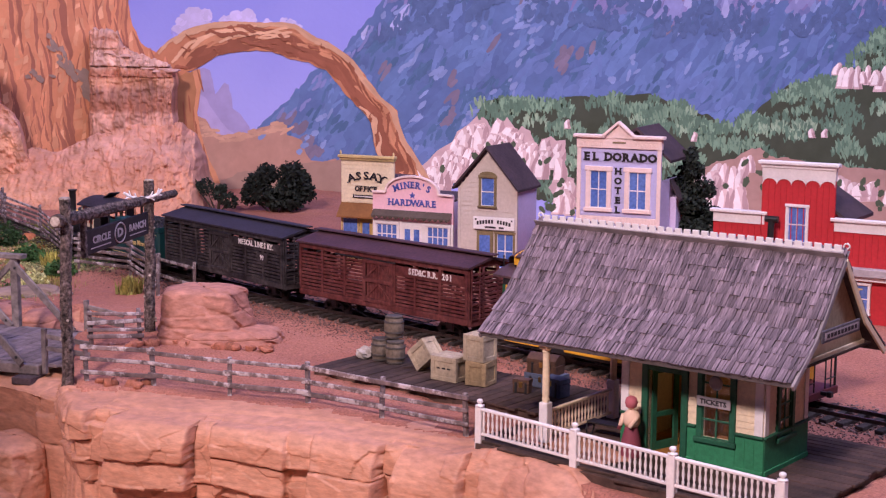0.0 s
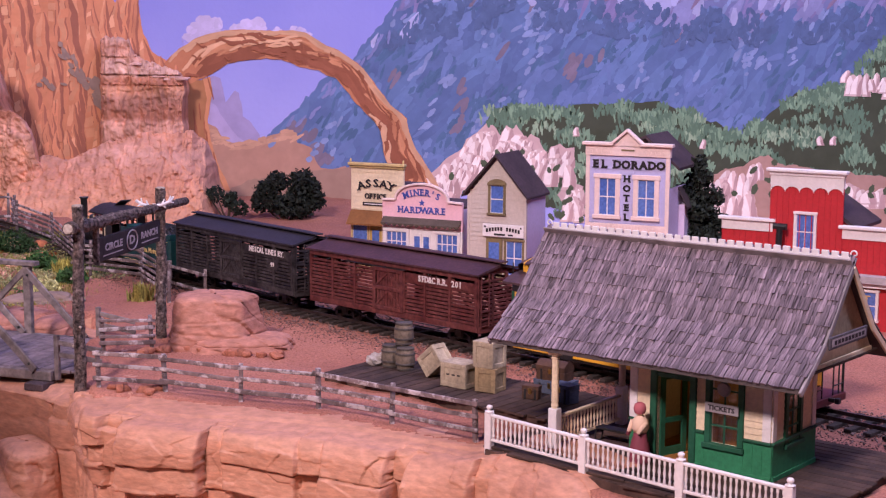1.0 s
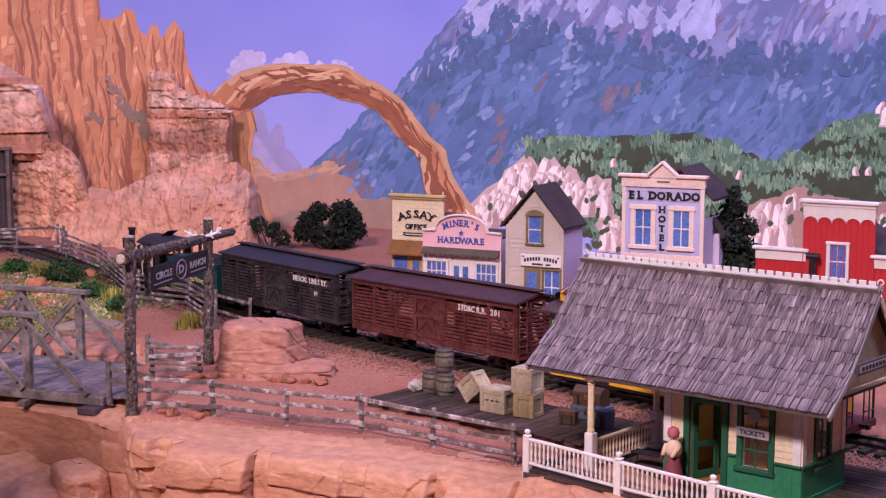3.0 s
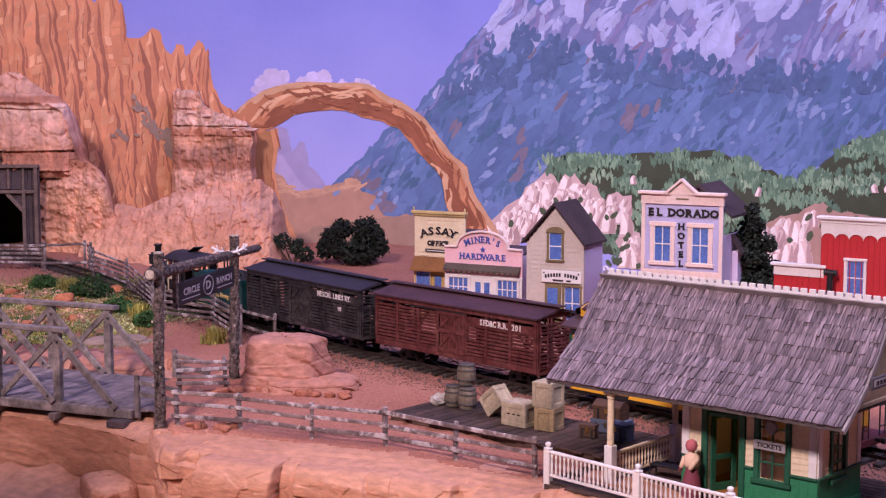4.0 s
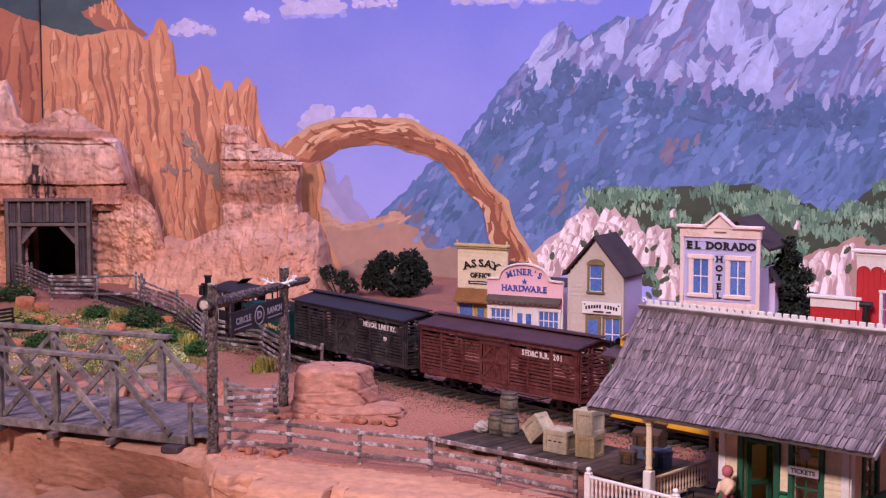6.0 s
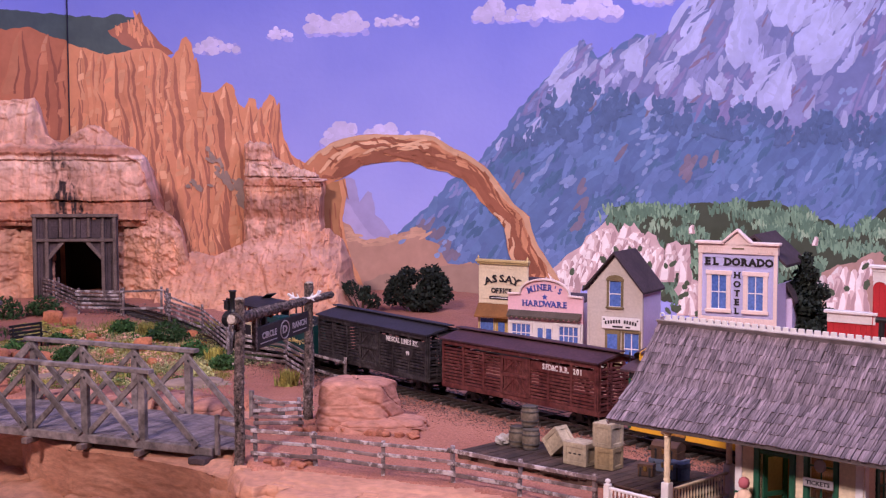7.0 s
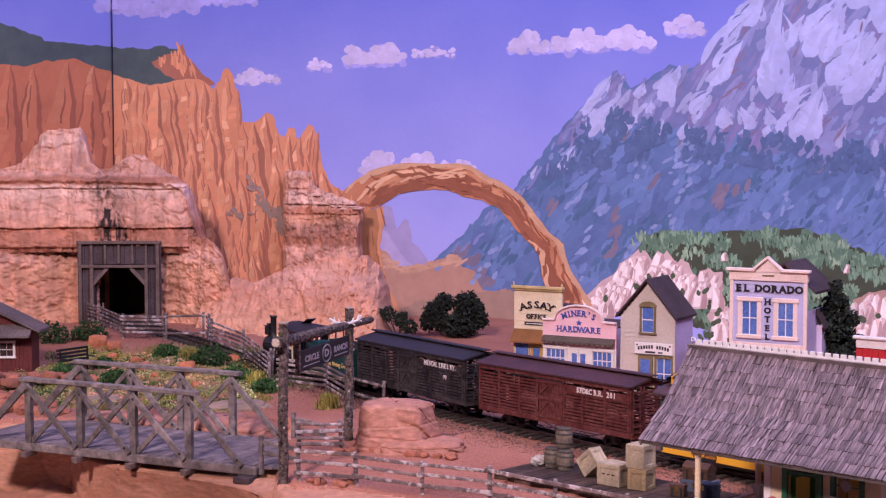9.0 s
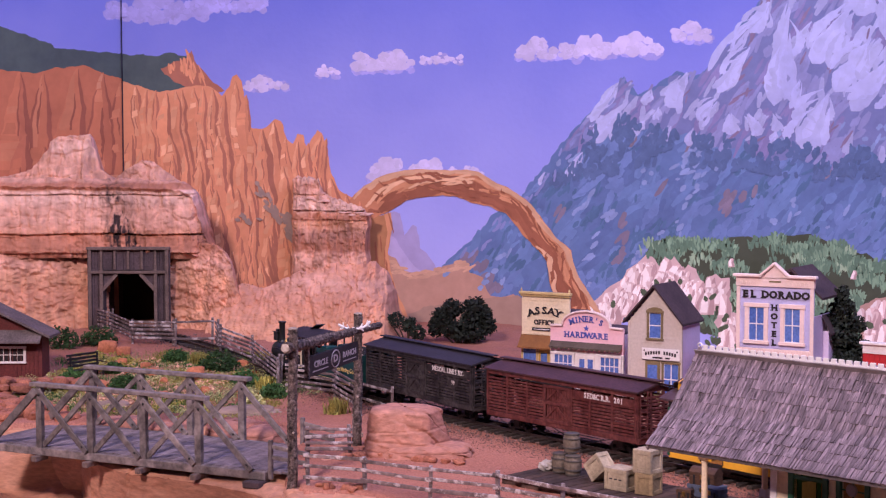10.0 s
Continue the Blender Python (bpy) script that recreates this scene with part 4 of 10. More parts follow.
dabs("painted_slope", LOW, paint("slope_snow", 136, 154, 202), 13, 190, (8, 26), (5, 11), 130, 20, 6, lo=0.34, off=15, inner=MOUNT)
SNOWY = [(672, 8), (700, -28), (740, -74), (798, -140), (812, -112), (828, -104), (850, -112), (905, -150), (925, -132), (958, -152), (1040, -254), (1076, -300), (1330, -380), (1640, -300), (1640, -10), (1560, 10), (1500, -30), (1440, 20), (1380, -20), (1320, 30), (1260, -10), (1200, 34), (1150, -10), (1090, 20), (1040, -22), (990, 0), (940, -40), (900, -26), (860, -50), (820, -30), (780, -60), (730, -6), (700, -4)]
P_PEAK_SNOW = paint("peak_snow", 180, 184, 228, second=(166, 170, 218))
field("painted_snow", SNOWY, paint("peak_shade", 122, 130, 180, second=(114, 122, 172)), 11, 10, 16)
dabs("painted_peak", SNOWY, paint("peak_violet", 134, 128, 178), 12, 300, (24, 80), (6, 13), 124, 9, 7, (0.006, 0.022), 0.0, 18, inner=MOUNT)
dabs("painted_peak", SNOWY, paint("peak_lilac", 150, 154, 206), 14, 420, (20, 66), (7, 17), 122, 10, 8, (0.006, 0.022), 0.06, 21, inner=MOUNT)
dabs("painted_peak", SNOWY, paint("peak_rust", 142, 124, 158), 16, 90, (12, 44), (3, 7), 122, 14, 11, (0.01, 0.03), 0.3, 27, inner=MOUNT)


dabs("painted_peak", SNOWY, P_PEAK_SNOW, 15, 150, (16, 52), (6, 14), 116, 16, 9, (0.008, 0.02), 0.14, 24, inner=MOUNT)
dabs("painted_peak", [(1180, -300), (1640, -300), (1640, -60), (1420, -40), (1240, -120)], P_PEAK_SNOW, 15, 130, (26, 74), (9, 20), 120, 14, 10, (0.008, 0.02), 0.0, 33, inner=MOUNT)


def snow_tongues(rows, seed):
    """Tongues of snow: pointed above, broad and ragged below, with a few loose streaks of the brush beside each."""
    rnd = random.Random(seed)
    g = Geo()
    for x0, y0, x1, y1, w in rows:
        for q in range(9):
            o, sh = (0, 1.0) if q == 0 else (rnd.uniform(-0.75, 0.75), rnd.uniform(0.35, 0.7))
            L = math.hypot(x1 - x0, y1 - y0)
            dx, dy = (x1 - x0) / L, (y1 - y0) / L
            t0 = 0 if q == 0 else rnd.uniform(-0.05, 0.4)
            bend = rnd.uniform(-0.12, 0.12) * L
            a, b = [], []
            for i in range(16):
                f = i / 15
                h = w / 2 * (0.72 if q == 0 else rnd.uniform(0.22, 0.36)) * min(1, 0.1 + 1.3 * f) * math.sqrt(max(0.0, 1 - max(0, (f - 0.72) / 0.28) ** 2)) * rnd.uniform(0.9, 1.1)
                k = (t0 + sh * f) * L
                c = bend * math.sin(f * 3) + o * w * (0.3 + f * 0.5)
                px, py = x0 + dx * k - dy * c, y0 + dy * k + dx * c
                a.append((px - dy * h, py + dx * h))
                b.append((px + dy * h, py - dx * h))
            g.add([wall_point(p, r, (18 + 0.2 * q + rnd.random()) * LIFT) for p, r in a + b[::-1]], [(i, i + 1, 30 - i, 31 - i) for i in range(15)])
    tagged(part("painted_snow_tongues", g, P_PEAK_SNOW, wall_back), kind="stuff")


snow_tongues([(1044, -202, 980, -113, 37), (1066, -265, 964, -152, 22), (1120, -280, 1090, -86, 57), (1141, -136, 1120, -80, 16), (1195, -110, 1141, -3, 64), (1238, -280, 1163, -169, 62), (1276, -219, 1206, -113, 51), (1335, -191, 1238, -75, 62), (1082, -291, 1044, -230, 40), (1163, -252, 1141, -197, 26), (1292, -341, 1249, -263, 55), (1357, -318, 1303, -219, 55)], 41)
snow_tongues([(790, -134, 735, -55, 26), (807, -95, 743, -13, 44), (852, -119, 839, -88, 22), (922, -152, 885, -84, 46), (867, -86, 859, -61, 18), (841, -59, 820, -28, 22), (891, -48, 880, -17, 22), (934, -44, 924, -8, 20), (978, -102, 943, -58, 29), (1003, -71, 1006, -30, 37), (1038, -71, 1066, -30, 31), (1088, -71, 1094, -35, 26), (1094, -35, 1085, -6, 20), (719, 3, 685, 61, 18), (647, 42, 636, 69, 11)], 42)
TREELINE = [(640, 75), (760, -75), (870, -50), (960, -30), (1060, -25), (1200, -5), (1400, 0), (1640, -10), (1640, 50), (1200, 60), (900, 20), (700, 60)]
dabs("painted_peak_trees", TREELINE, paint("peak_trees", 94, 115, 160), 21, 620, (9, 26), (6, 13), 105, 26, 12, (0.015, 0.03), -0.05, 30, inner=MOUNT)
RIDGE = [(470, 205), (556, 120), (630, 48), (700, -40), (798, -145), (815, -120), (730, -20), (660, 60), (590, 130), (500, 215)]
strokes("painted_ridge", RIDGE, paint("ridge_light", 138, 146, 202), 22, 40, (10, 26), (4, 8), 126, 10, 12, keep=lambda x, y, r: inside(MOUNT, x, y - 8))

# tan foothills, arch
P_TAN = paint("foothill", 184, 144, 128, second=(176, 136, 120))
P_TAN2 = paint("foothill_light", 210, 166, 142)
P_TAN3 = paint("foothill_dark", 166, 136, 122)
field("painted_foothill", [(338, 205), (351, 210), (363, 225), (376, 238), (401, 241), (423, 238), (452, 228), (482, 215), (491, 222), (500, 240), (527, 249), (532, 268), (541, 286), (563, 289), (585, 281), (614, 300), (684, 420), (593, 480), (371, 430), (342, 330)], P_TAN, 13, 3, 6)
strokes("painted_foothill_edge", [(340, 206), (363, 226), (396, 240), (452, 228), (482, 216), (495, 228), (527, 250), (524, 258), (487, 232), (452, 240), (396, 252), (356, 240)], P_TAN2, 14, 34, (14, 34), (4, 8), -10, 12, 13)
field("painted_foothill", [(366, 330), (411, 308), (462, 298), (512, 292), (541, 288), (593, 284), (654, 330), (684, 420), (634, 480), (391, 440)], P_TAN3, 15, 4, 7)
P_ARCH = paint("arch", 192, 130, 98, second=(184, 122, 92))
P_ARCH_L = paint("arch_light", 208, 146, 110)
P_ARCH_H = paint("arch_pale", 224, 176, 142)
P_ARCH_D = paint("arch_dark", 158, 98, 76, second=(150, 92, 70))
OUTER = [(258, 103), (273, 85), (290, 71), (315, 55), (340, 45), (371, 38), (401, 36), (431, 38), (462, 39), (492, 37), (517, 42), (538, 55), (553, 65), (573, 72), (593, 85), (619, 105), (634, 125), (649, 145), (669, 172), (684, 183), (697, 196), (702, 220), (712, 247), (730, 275), (746, 300), (766, 337)]
INNER = [(308, 135), (320, 128), (332, 124), (342, 119), (357, 110), (375, 98), (396, 93), (421, 90), (446, 88), (472, 90), (486, 95), (499, 102), (517, 105), (538, 110), (553, 118), (568, 122), (585, 142), (603, 165), (624, 186), (639, 201), (649, 217), (654, 240), (657, 262), (666, 285), (674, 312), (684, 340)]
field("painted_arch", OUTER + INNER[::-1], P_ARCH, 24, 2, 8)
P_LEG = paint("arch_leg", 176, 124, 88, second=(162, 112, 80))
field("painted_arch_leg", [(290, 128), (320, 128), (335, 124), (344, 122), (347, 150), (343, 175), (339, 200), (343, 225), (347, 250), (359, 285), (379, 326), (324, 328), (312, 290), (302, 255), (294, 220)], P_LEG, 23, 2, 18)
field("painted_arch_leg", [(331, 126), (344, 122), (347, 150), (343, 175), (339, 200), (343, 225), (348, 250), (360, 285), (379, 326), (369, 326), (353, 290), (340, 255), (334, 225), (333, 190), (338, 160)], P_ARCH_L, 25, 2, 19)
strokes("painted_arch_leg_streak", [(306, 128), (320, 128), (335, 124), (344, 122), (347, 150), (343, 175), (339, 200), (343, 225), (347, 250), (359, 285), (379, 326), (340, 328), (328, 290), (318, 255), (310, 220)], P_ARCH_D, 26, 12, (24, 60), (2, 4), 84, 6, 14)


def on_arch(k, f):
    """A place on the arch: k along it, f from its outer to its inner edge."""
    i = min(int(k), len(OUTER) - 2)
    t = k - i
    o = [OUTER[i][c] + (OUTER[i + 1][c] - OUTER[i][c]) * t for c in (0, 1)]
    n = [INNER[i][c] + (INNER[i + 1][c] - INNER[i][c]) * t for c in (0, 1)]
    return o[0] + (n[0] - o[0]) * f, o[1] + (n[1] - o[1]) * f


def arch_ribbons(mat, layer, n, f0, f1, ln, wd, seed, slip=0.0, k0=0.3, k1=24.6):
    """Long strokes of the brush that follow the arch and waver across it."""
    rnd = random.Random(seed)
    g = Geo()
    for c in range(n):
        ka = rnd.uniform(k0, k1 - 0.5)
        kb = min(k1, ka + rnd.uniform(*ln))
        q, w, sl, ph = rnd.uniform(f0, f1), rnd.uniform(*wd) / 2, slip * rnd.uniform(0.3, 1.5), rnd.uniform(0, 6)
        a, b = [], []
        m = 14
        for i in range(m):
            t = i / (m - 1)
            k = ka + (kb - ka) * t
            f = min(0.99, max(0.01, q + sl * (t - 0.5) + 0.035 * math.sin(t * 7 + ph)))
            h = w * (0.35 + 0.65 * math.sin(math.pi * min(1, 0.1 + 0.85 * t))) * rnd.uniform(0.75, 1.2)
            a.append(on_arch(k, max(0.0, f - h)))
            b.append(on_arch(k, min(1.0, f + h)))
        z = (layer + 3.6 * c / n) * LIFT
        g.add([wall_point(x, y, z) for x, y in a + b[::-1]], [(i, i + 1, 2 * m - 2 - i, 2 * m - 1 - i) for i in range(m - 1)])
    tagged(part("painted_arch_strokes", g, mat, wall_back), kind="stuff")


arch_ribbons(P_ARCH_D, 26, 34, 0.55, 0.9, (2.0, 5.0), (0.18, 0.4), 71)
arch_ribbons(P_ARCH_D, 30, 16, 0.4, 0.75, (2.0, 4.0), (0.12, 0.25), 76, 0.2, 10, 20)
arch_ribbons(P_ARCH_L, 34, 26, 0.12, 0.5, (1.6, 4.5), (0.08, 0.2), 72, -0.2)
arch_ribbons(P_ARCH_D, 38, 14, 0.15, 0.55, (1.5, 3.5), (0.05, 0.12), 74, 0.25)
arch_ribbons(P_ARCH_H, 42, 30, 0.0, 0.14, (1.5, 5.0), (0.1, 0.22), 73)
arch_ribbons(P_ARCH_H, 46, 9, 0.25, 0.5, (2.0, 4.2), (0.08, 0.16), 75, -0.2, 0.5, 10)
arch_ribbons(P_ARCH_H, 50, 12, 0.75, 0.97, (1.2, 3.0), (0.06, 0.14), 78, 0.1, 18, 24.6)
arch_ribbons(P_ARCH_D, 54, 30, 0.15, 0.9, (0.5, 1.6), (0.06, 0.14), 80, 0.15)

# woods and pale rocks at the right
TREES = [(840, 205), (856, 178), (879, 170), (904, 172), (925, 182), (956, 184), (987, 176), (1023, 168), (1055, 166), (1086, 168), (1117, 164), (1148, 166), (1174, 168), (1200, 180), (1236, 192), (1262, 200), (1288, 218), (1309, 222), (1335, 212), (1361, 190), (1381, 170), (1412, 148), (1444, 140), (1470, 142), (1511, 130), (1542, 100), (1573, 60), (1667, 20), (1667, 400), (1252, 400), (1034, 380), (940, 350), (848, 330), (797, 330), (848, 260)]
P_TREE_M = paint("tree_mid", 102, 134, 112)
P_TREE_L = paint("tree_light", 130, 164, 136)
P_TREE_P = paint("tree_pale", 156, 184, 154)
field("painted_woods", TREES, paint("woods", 74, 82, 68, second=(64, 72, 56)), 14, 6, 10)


def fan_clumps(poly, n, seed, layer, mats, size):
    """Crowns dabbed with a fan brush: short upright touches on a dome, paler towards the light, the foot left dark."""
    rnd = random.Random(seed)
    xs_, ys_ = [p[0] for p in poly], [p[1] for p in poly]
    spots, tries = [], 0
    while len(spots) < n and tries < n * 40:
        tries += 1
        x, y = rnd.uniform(min(xs_), max(xs_)), rnd.uniform(min(ys_), max(ys_))
        if inside(poly, x, y) and inside(poly, x, y + 6) and noise.noise(Vector((x * 0.02, y * 0.03, seed))) > -0.04:
            spots.append((y, x))
    geos = [Geo() for _ in mats]
    for k, (y, x) in enumerate(sorted(spots)):
        w = rnd.uniform(*size)
        tone = min(len(mats) - 1, max(0, int(rnd.gauss(1.0, 0.8))))
        for _ in range(int(w * 0.75)):
            f = rnd.uniform(-1, 1)
            tx, ty = x + f * w / 2, y - (1 - f * f) * w * 0.3 + rnd.uniform(0, w * 0.4)
            L, h = rnd.uniform(7, 15), rnd.uniform(1.4, 3.0)
            lean = f * 3
            g = geos[tone if rnd.random() < 0.7 else max(0, tone - 1)]
            z = (layer + 7 * k / n + 0.3 * rnd.random()) * LIFT
            g.add([wall_point(p, q, z) for p, q in ((tx + lean - h * 0.5, ty - L * 0.4), (tx + lean + h * 0.5, ty - L * 0.45), (tx + h, ty + L * 0.1), (tx + h * 0.4, ty + L * 0.6), (tx - h * 0.5, ty + L * 0.55), (tx - h, ty))], [tuple(range(6))])
    for g, mt in zip(geos, mats):
        tagged(part("painted_tree_crowns", g, mt, wall_back), kind="stuff")


fan_clumps(TREES, 260, 18, 16, (P_TREE_M, P_TREE_L, P_TREE_P), (20, 46))
fan_clumps([(842, 210), (862, 180), (905, 176), (985, 182), (1090, 174), (1200, 190), (1275, 222), (1310, 222), (1400, 154), (1500, 134), (1560, 64), (1640, 24), (1640, 50), (1560, 96), (1500, 160), (1400, 184), (1310, 244), (1275, 240), (1200, 206), (1090, 192), (905, 196)], 90, 19, 24, (P_TREE_M, P_TREE_L, P_TREE_L), (20, 40))
P_WROCK = paint("pale_rock", 226, 202, 200, second=(214, 188, 188))
P_ROCK_W = paint("rock_white", 248, 236, 236)
P_ROCK_D = paint("rock_shade", 192, 160, 162)
P_ROCK_M = paint("rock_mid", 208, 180, 180, second=(196, 168, 170))
P_ROCK_B = paint("rock_foot", 186, 152, 142, second=(172, 138, 128))
P_BUSH = paint("rock_bush", 84, 96, 76)


def stacks(poly, n, seed, layer, tall=(22, 52), broad=(12, 26)):
    """Upright rock stacks with rounded heads: a pale body, a white lit side, a tan shaded side."""
    rnd = random.Random(seed)
    xs_, ys_ = [p[0] for p in poly], [p[1] for p in poly]
    geos = [Geo(), Geo(), Geo()]
    spots, tries = [], 0
    while len(spots) < n and tries < n * 60:
        tries += 1
        x, y = rnd.uniform(min(xs_), max(xs_)), rnd.uniform(min(ys_), max(ys_))
        if inside(poly, x, y):
            spots.append((y, x))
    for k, (y, x) in enumerate(sorted(spots)):
        h, w, ph, lean = rnd.uniform(*tall), rnd.uniform(*broad), rnd.uniform(0, 6), rnd.uniform(-0.28, 0.02)
        for q, (o, ww, t0, t1) in enumerate(((0, 1.0, 0.0, 1.0), (-0.22, 0.46, 0.05, 0.9), (0.33, 0.34, 0.08, 1.0))):
            a, b = [], []
            for i in range(10):
                f = i / 9
                yy = y + (t0 + (t1 - t0) * f) * h
                c = x + o * w + lean * f * h + 1.2 * math.sin(f * 5 + ph)
                half = ww * w / 2 * min(1, math.sqrt(min(1, 0.06 + f * 2.4))) * rnd.uniform(0.92, 1.08) * (1 + 0.25 * f)
                a.append((c - half, yy))
                b.append((c + half, yy))
            pts = [wall_point(p, r_, (layer + 8 * k / n + 0.1 * q) * LIFT) for p, r_ in a + b[::-1]]
            geos[q].add(pts, [tuple(range(len(pts)))])
    for q, mt in enumerate((P_WROCK, P_ROCK_W, P_ROCK_D)):
        tagged(part("painted_rock_stacks", geos[q], mt, wall_back), kind="stuff")


for poly, n, sd_ in (([(737, 300), (748, 288), (768, 268), (797, 250), (807, 232), (827, 220), (848, 200), (860, 214), (868, 226), (879, 208), (889, 216), (896, 204), (904, 216), (915, 234), (925, 222), (938, 232), (946, 250), (958, 264), (940, 278), (899, 262), (848, 268), (797, 306), (776, 332), (756, 347)], 92, 15), ([(951, 264), (959, 248), (977, 240), (987, 250), (1001, 247), (1004, 268), (992, 281), (956, 277)], 9, 16), ([(972, 334), (986, 318), (1003, 314), (1019, 318), (1019, 352), (986, 354)], 10, 17)):
    field("painted_pale_rocks", poly, P_ROCK_M, 25, 3, sd_)
    stacks(poly, n, sd_, 25.4)
RIGHT_ROCKS = [(1250, 302), (1283, 286), (1314, 281), (1345, 263), (1361, 262), (1376, 275), (1418, 281), (1490, 290), (1592, 302), (1667, 310), (1667, 420), (1250, 402)]
field("painted_rock_foot", RIGHT_ROCKS, P_ROCK_B, 25, 4, 9)
stacks([(1245, 300), (1285, 285), (1290, 320), (1250, 330)], 9, 23, 25.4, (20, 40), (12, 24))
stacks([(1300, 275), (1345, 265), (1345, 330), (1275, 345), (1280, 320)], 13, 24, 25.4, (30, 70), (14, 30))
stacks([(1480, 305), (1530, 310), (1640, 318), (1640, 345), (1490, 335)], 13, 25, 25.4, (18, 40), (14, 30))
stacks([(1500, 92), (1560, 88), (1640, 110), (1640, 130), (1505, 118)], 12, 26, 33)
for poly, n, sd_ in (([(1225, 190), (1250, 250), (1222, 246)], 1, 27), ([(1450, 224), (1505, 224), (1505, 234), (1450, 234)], 3, 28), ([(1003, 208), (1012, 208), (1012, 214), (1003, 214)], 1, 29)):
    stacks(poly, n, sd_, 33, (12, 18), (8, 14))
strokes("painted_bush", [(750, 320), (800, 270), (860, 240), (960, 270), (1020, 340), (1020, 380), (760, 360)], P_BUSH, 34, 34, (9, 18), (8, 14), 70, 40, 22, taper=1.0)
strokes("painted_bush", RIGHT_ROCKS, P_BUSH, 34, 44, (9, 20), (8, 14), 70, 40, 23, taper=1.0)

# the orange cliff at the left, and the dark woods above it
CLIFF = [(-200, -140), (-120, -118), (-85, -125), (-50, -132), (-20, -128), (8, -112), (22, -140), (34, -152), (44, -140), (56, -80), (64, -46), (90, -46), (112, -62), (124, -60), (138, -22), (150, -14), (158, -34), (168, -32), (176, -4), (184, -22), (196, -42), (206, -34), (226, 40), (240, 75), (275, 100), (300, 130), (300, 300), (-200, 330)]
CLIFF_L = [(-160, -140), (-225, -152), (-270, -172), (-330, -168), (-380, -158), (-470, -170), (-640, -175), (-640, 330), (-160, 330)]
WOODS_L = [(-640, -300), (-480, -262), (-400, -238), (-330, -210), (-250, -200), (-160, -196), (-160, -100), (-640, -120)]
WOODS_M = [(-200, -196), (-130, -190), (-100, -198), (-60, -188), (-20, -120), (-60, -80), (-200, -100)]


def wall_point_for(left):
    """Keeps a field on its own wall up to the corner."""
    def f(u, v, lift):
        if left:
            x, z = ML(u, v)
            x = min(x, TURN_X - 0.02)
            return (x, WALL_Y + LEFT_SLOPE * (x - TURN_X) - lift, z)
        x, z = M(u, v)
        return (max(x, TURN_X + 0.02), WALL_Y - lift, z)
    return f


def field2(name, poly, mat, layer, wob, seed, left):
    g = Geo()
    wp = wall_point_for(left)
    pts = [wp(u, v, layer * LIFT) for u, v in rounded(poly, wob, seed)]
    g.add(pts, [tuple(range(len(pts)))])
    return part(name, g, mat, wall_left if left else wall_back)


P_WOODS = paint("far_woods", 78, 92, 96, second=(66, 78, 86))
field2("painted_far_woods", WOODS_M, P_WOODS, 3, 5, 12, False)
field2("painted_far_woods", WOODS_L, P_WOODS, 3, 5, 12, True)
P_CLF = paint("cliff", 222, 153, 118, second=(212, 142, 108))
P_CLF_D = paint("cliff_dark", 171, 111, 93)
P_CLF_L = paint("cliff_light", 230, 166, 130)
P_CLF_H = paint("cliff_pale", 237, 178, 143)
field2("painted_small_peak", [(-120, -165), (-90, -180), (-70, -184), (-57, -202), (-48, -176), (-20, -145), (10, -120), (-30, -110), (-90, -140)], P_CLF_D, 4, 3, 13, False)
strokes("painted_small_peak", [(-110, -165), (-70, -182), (-57, -198), (-46, -168), (-20, -140), (-60, -140)], P_CLF, 5, 24, (14, 34), (3, 6), 80, 8, 35)
field2("painted_cliff", CLIFF, P_CLF, 5, 4, 14, False)
# left wall: redder cliff paint, also darkened to stand for weaker light there
field2("painted_cliff", CLIFF_L, paint("dim_left_cliff_ground", 186, 116, 90), 5, 4, 15, True)
P_BLUE_SH = paint("cliff_blue_shade", 156, 134, 126)


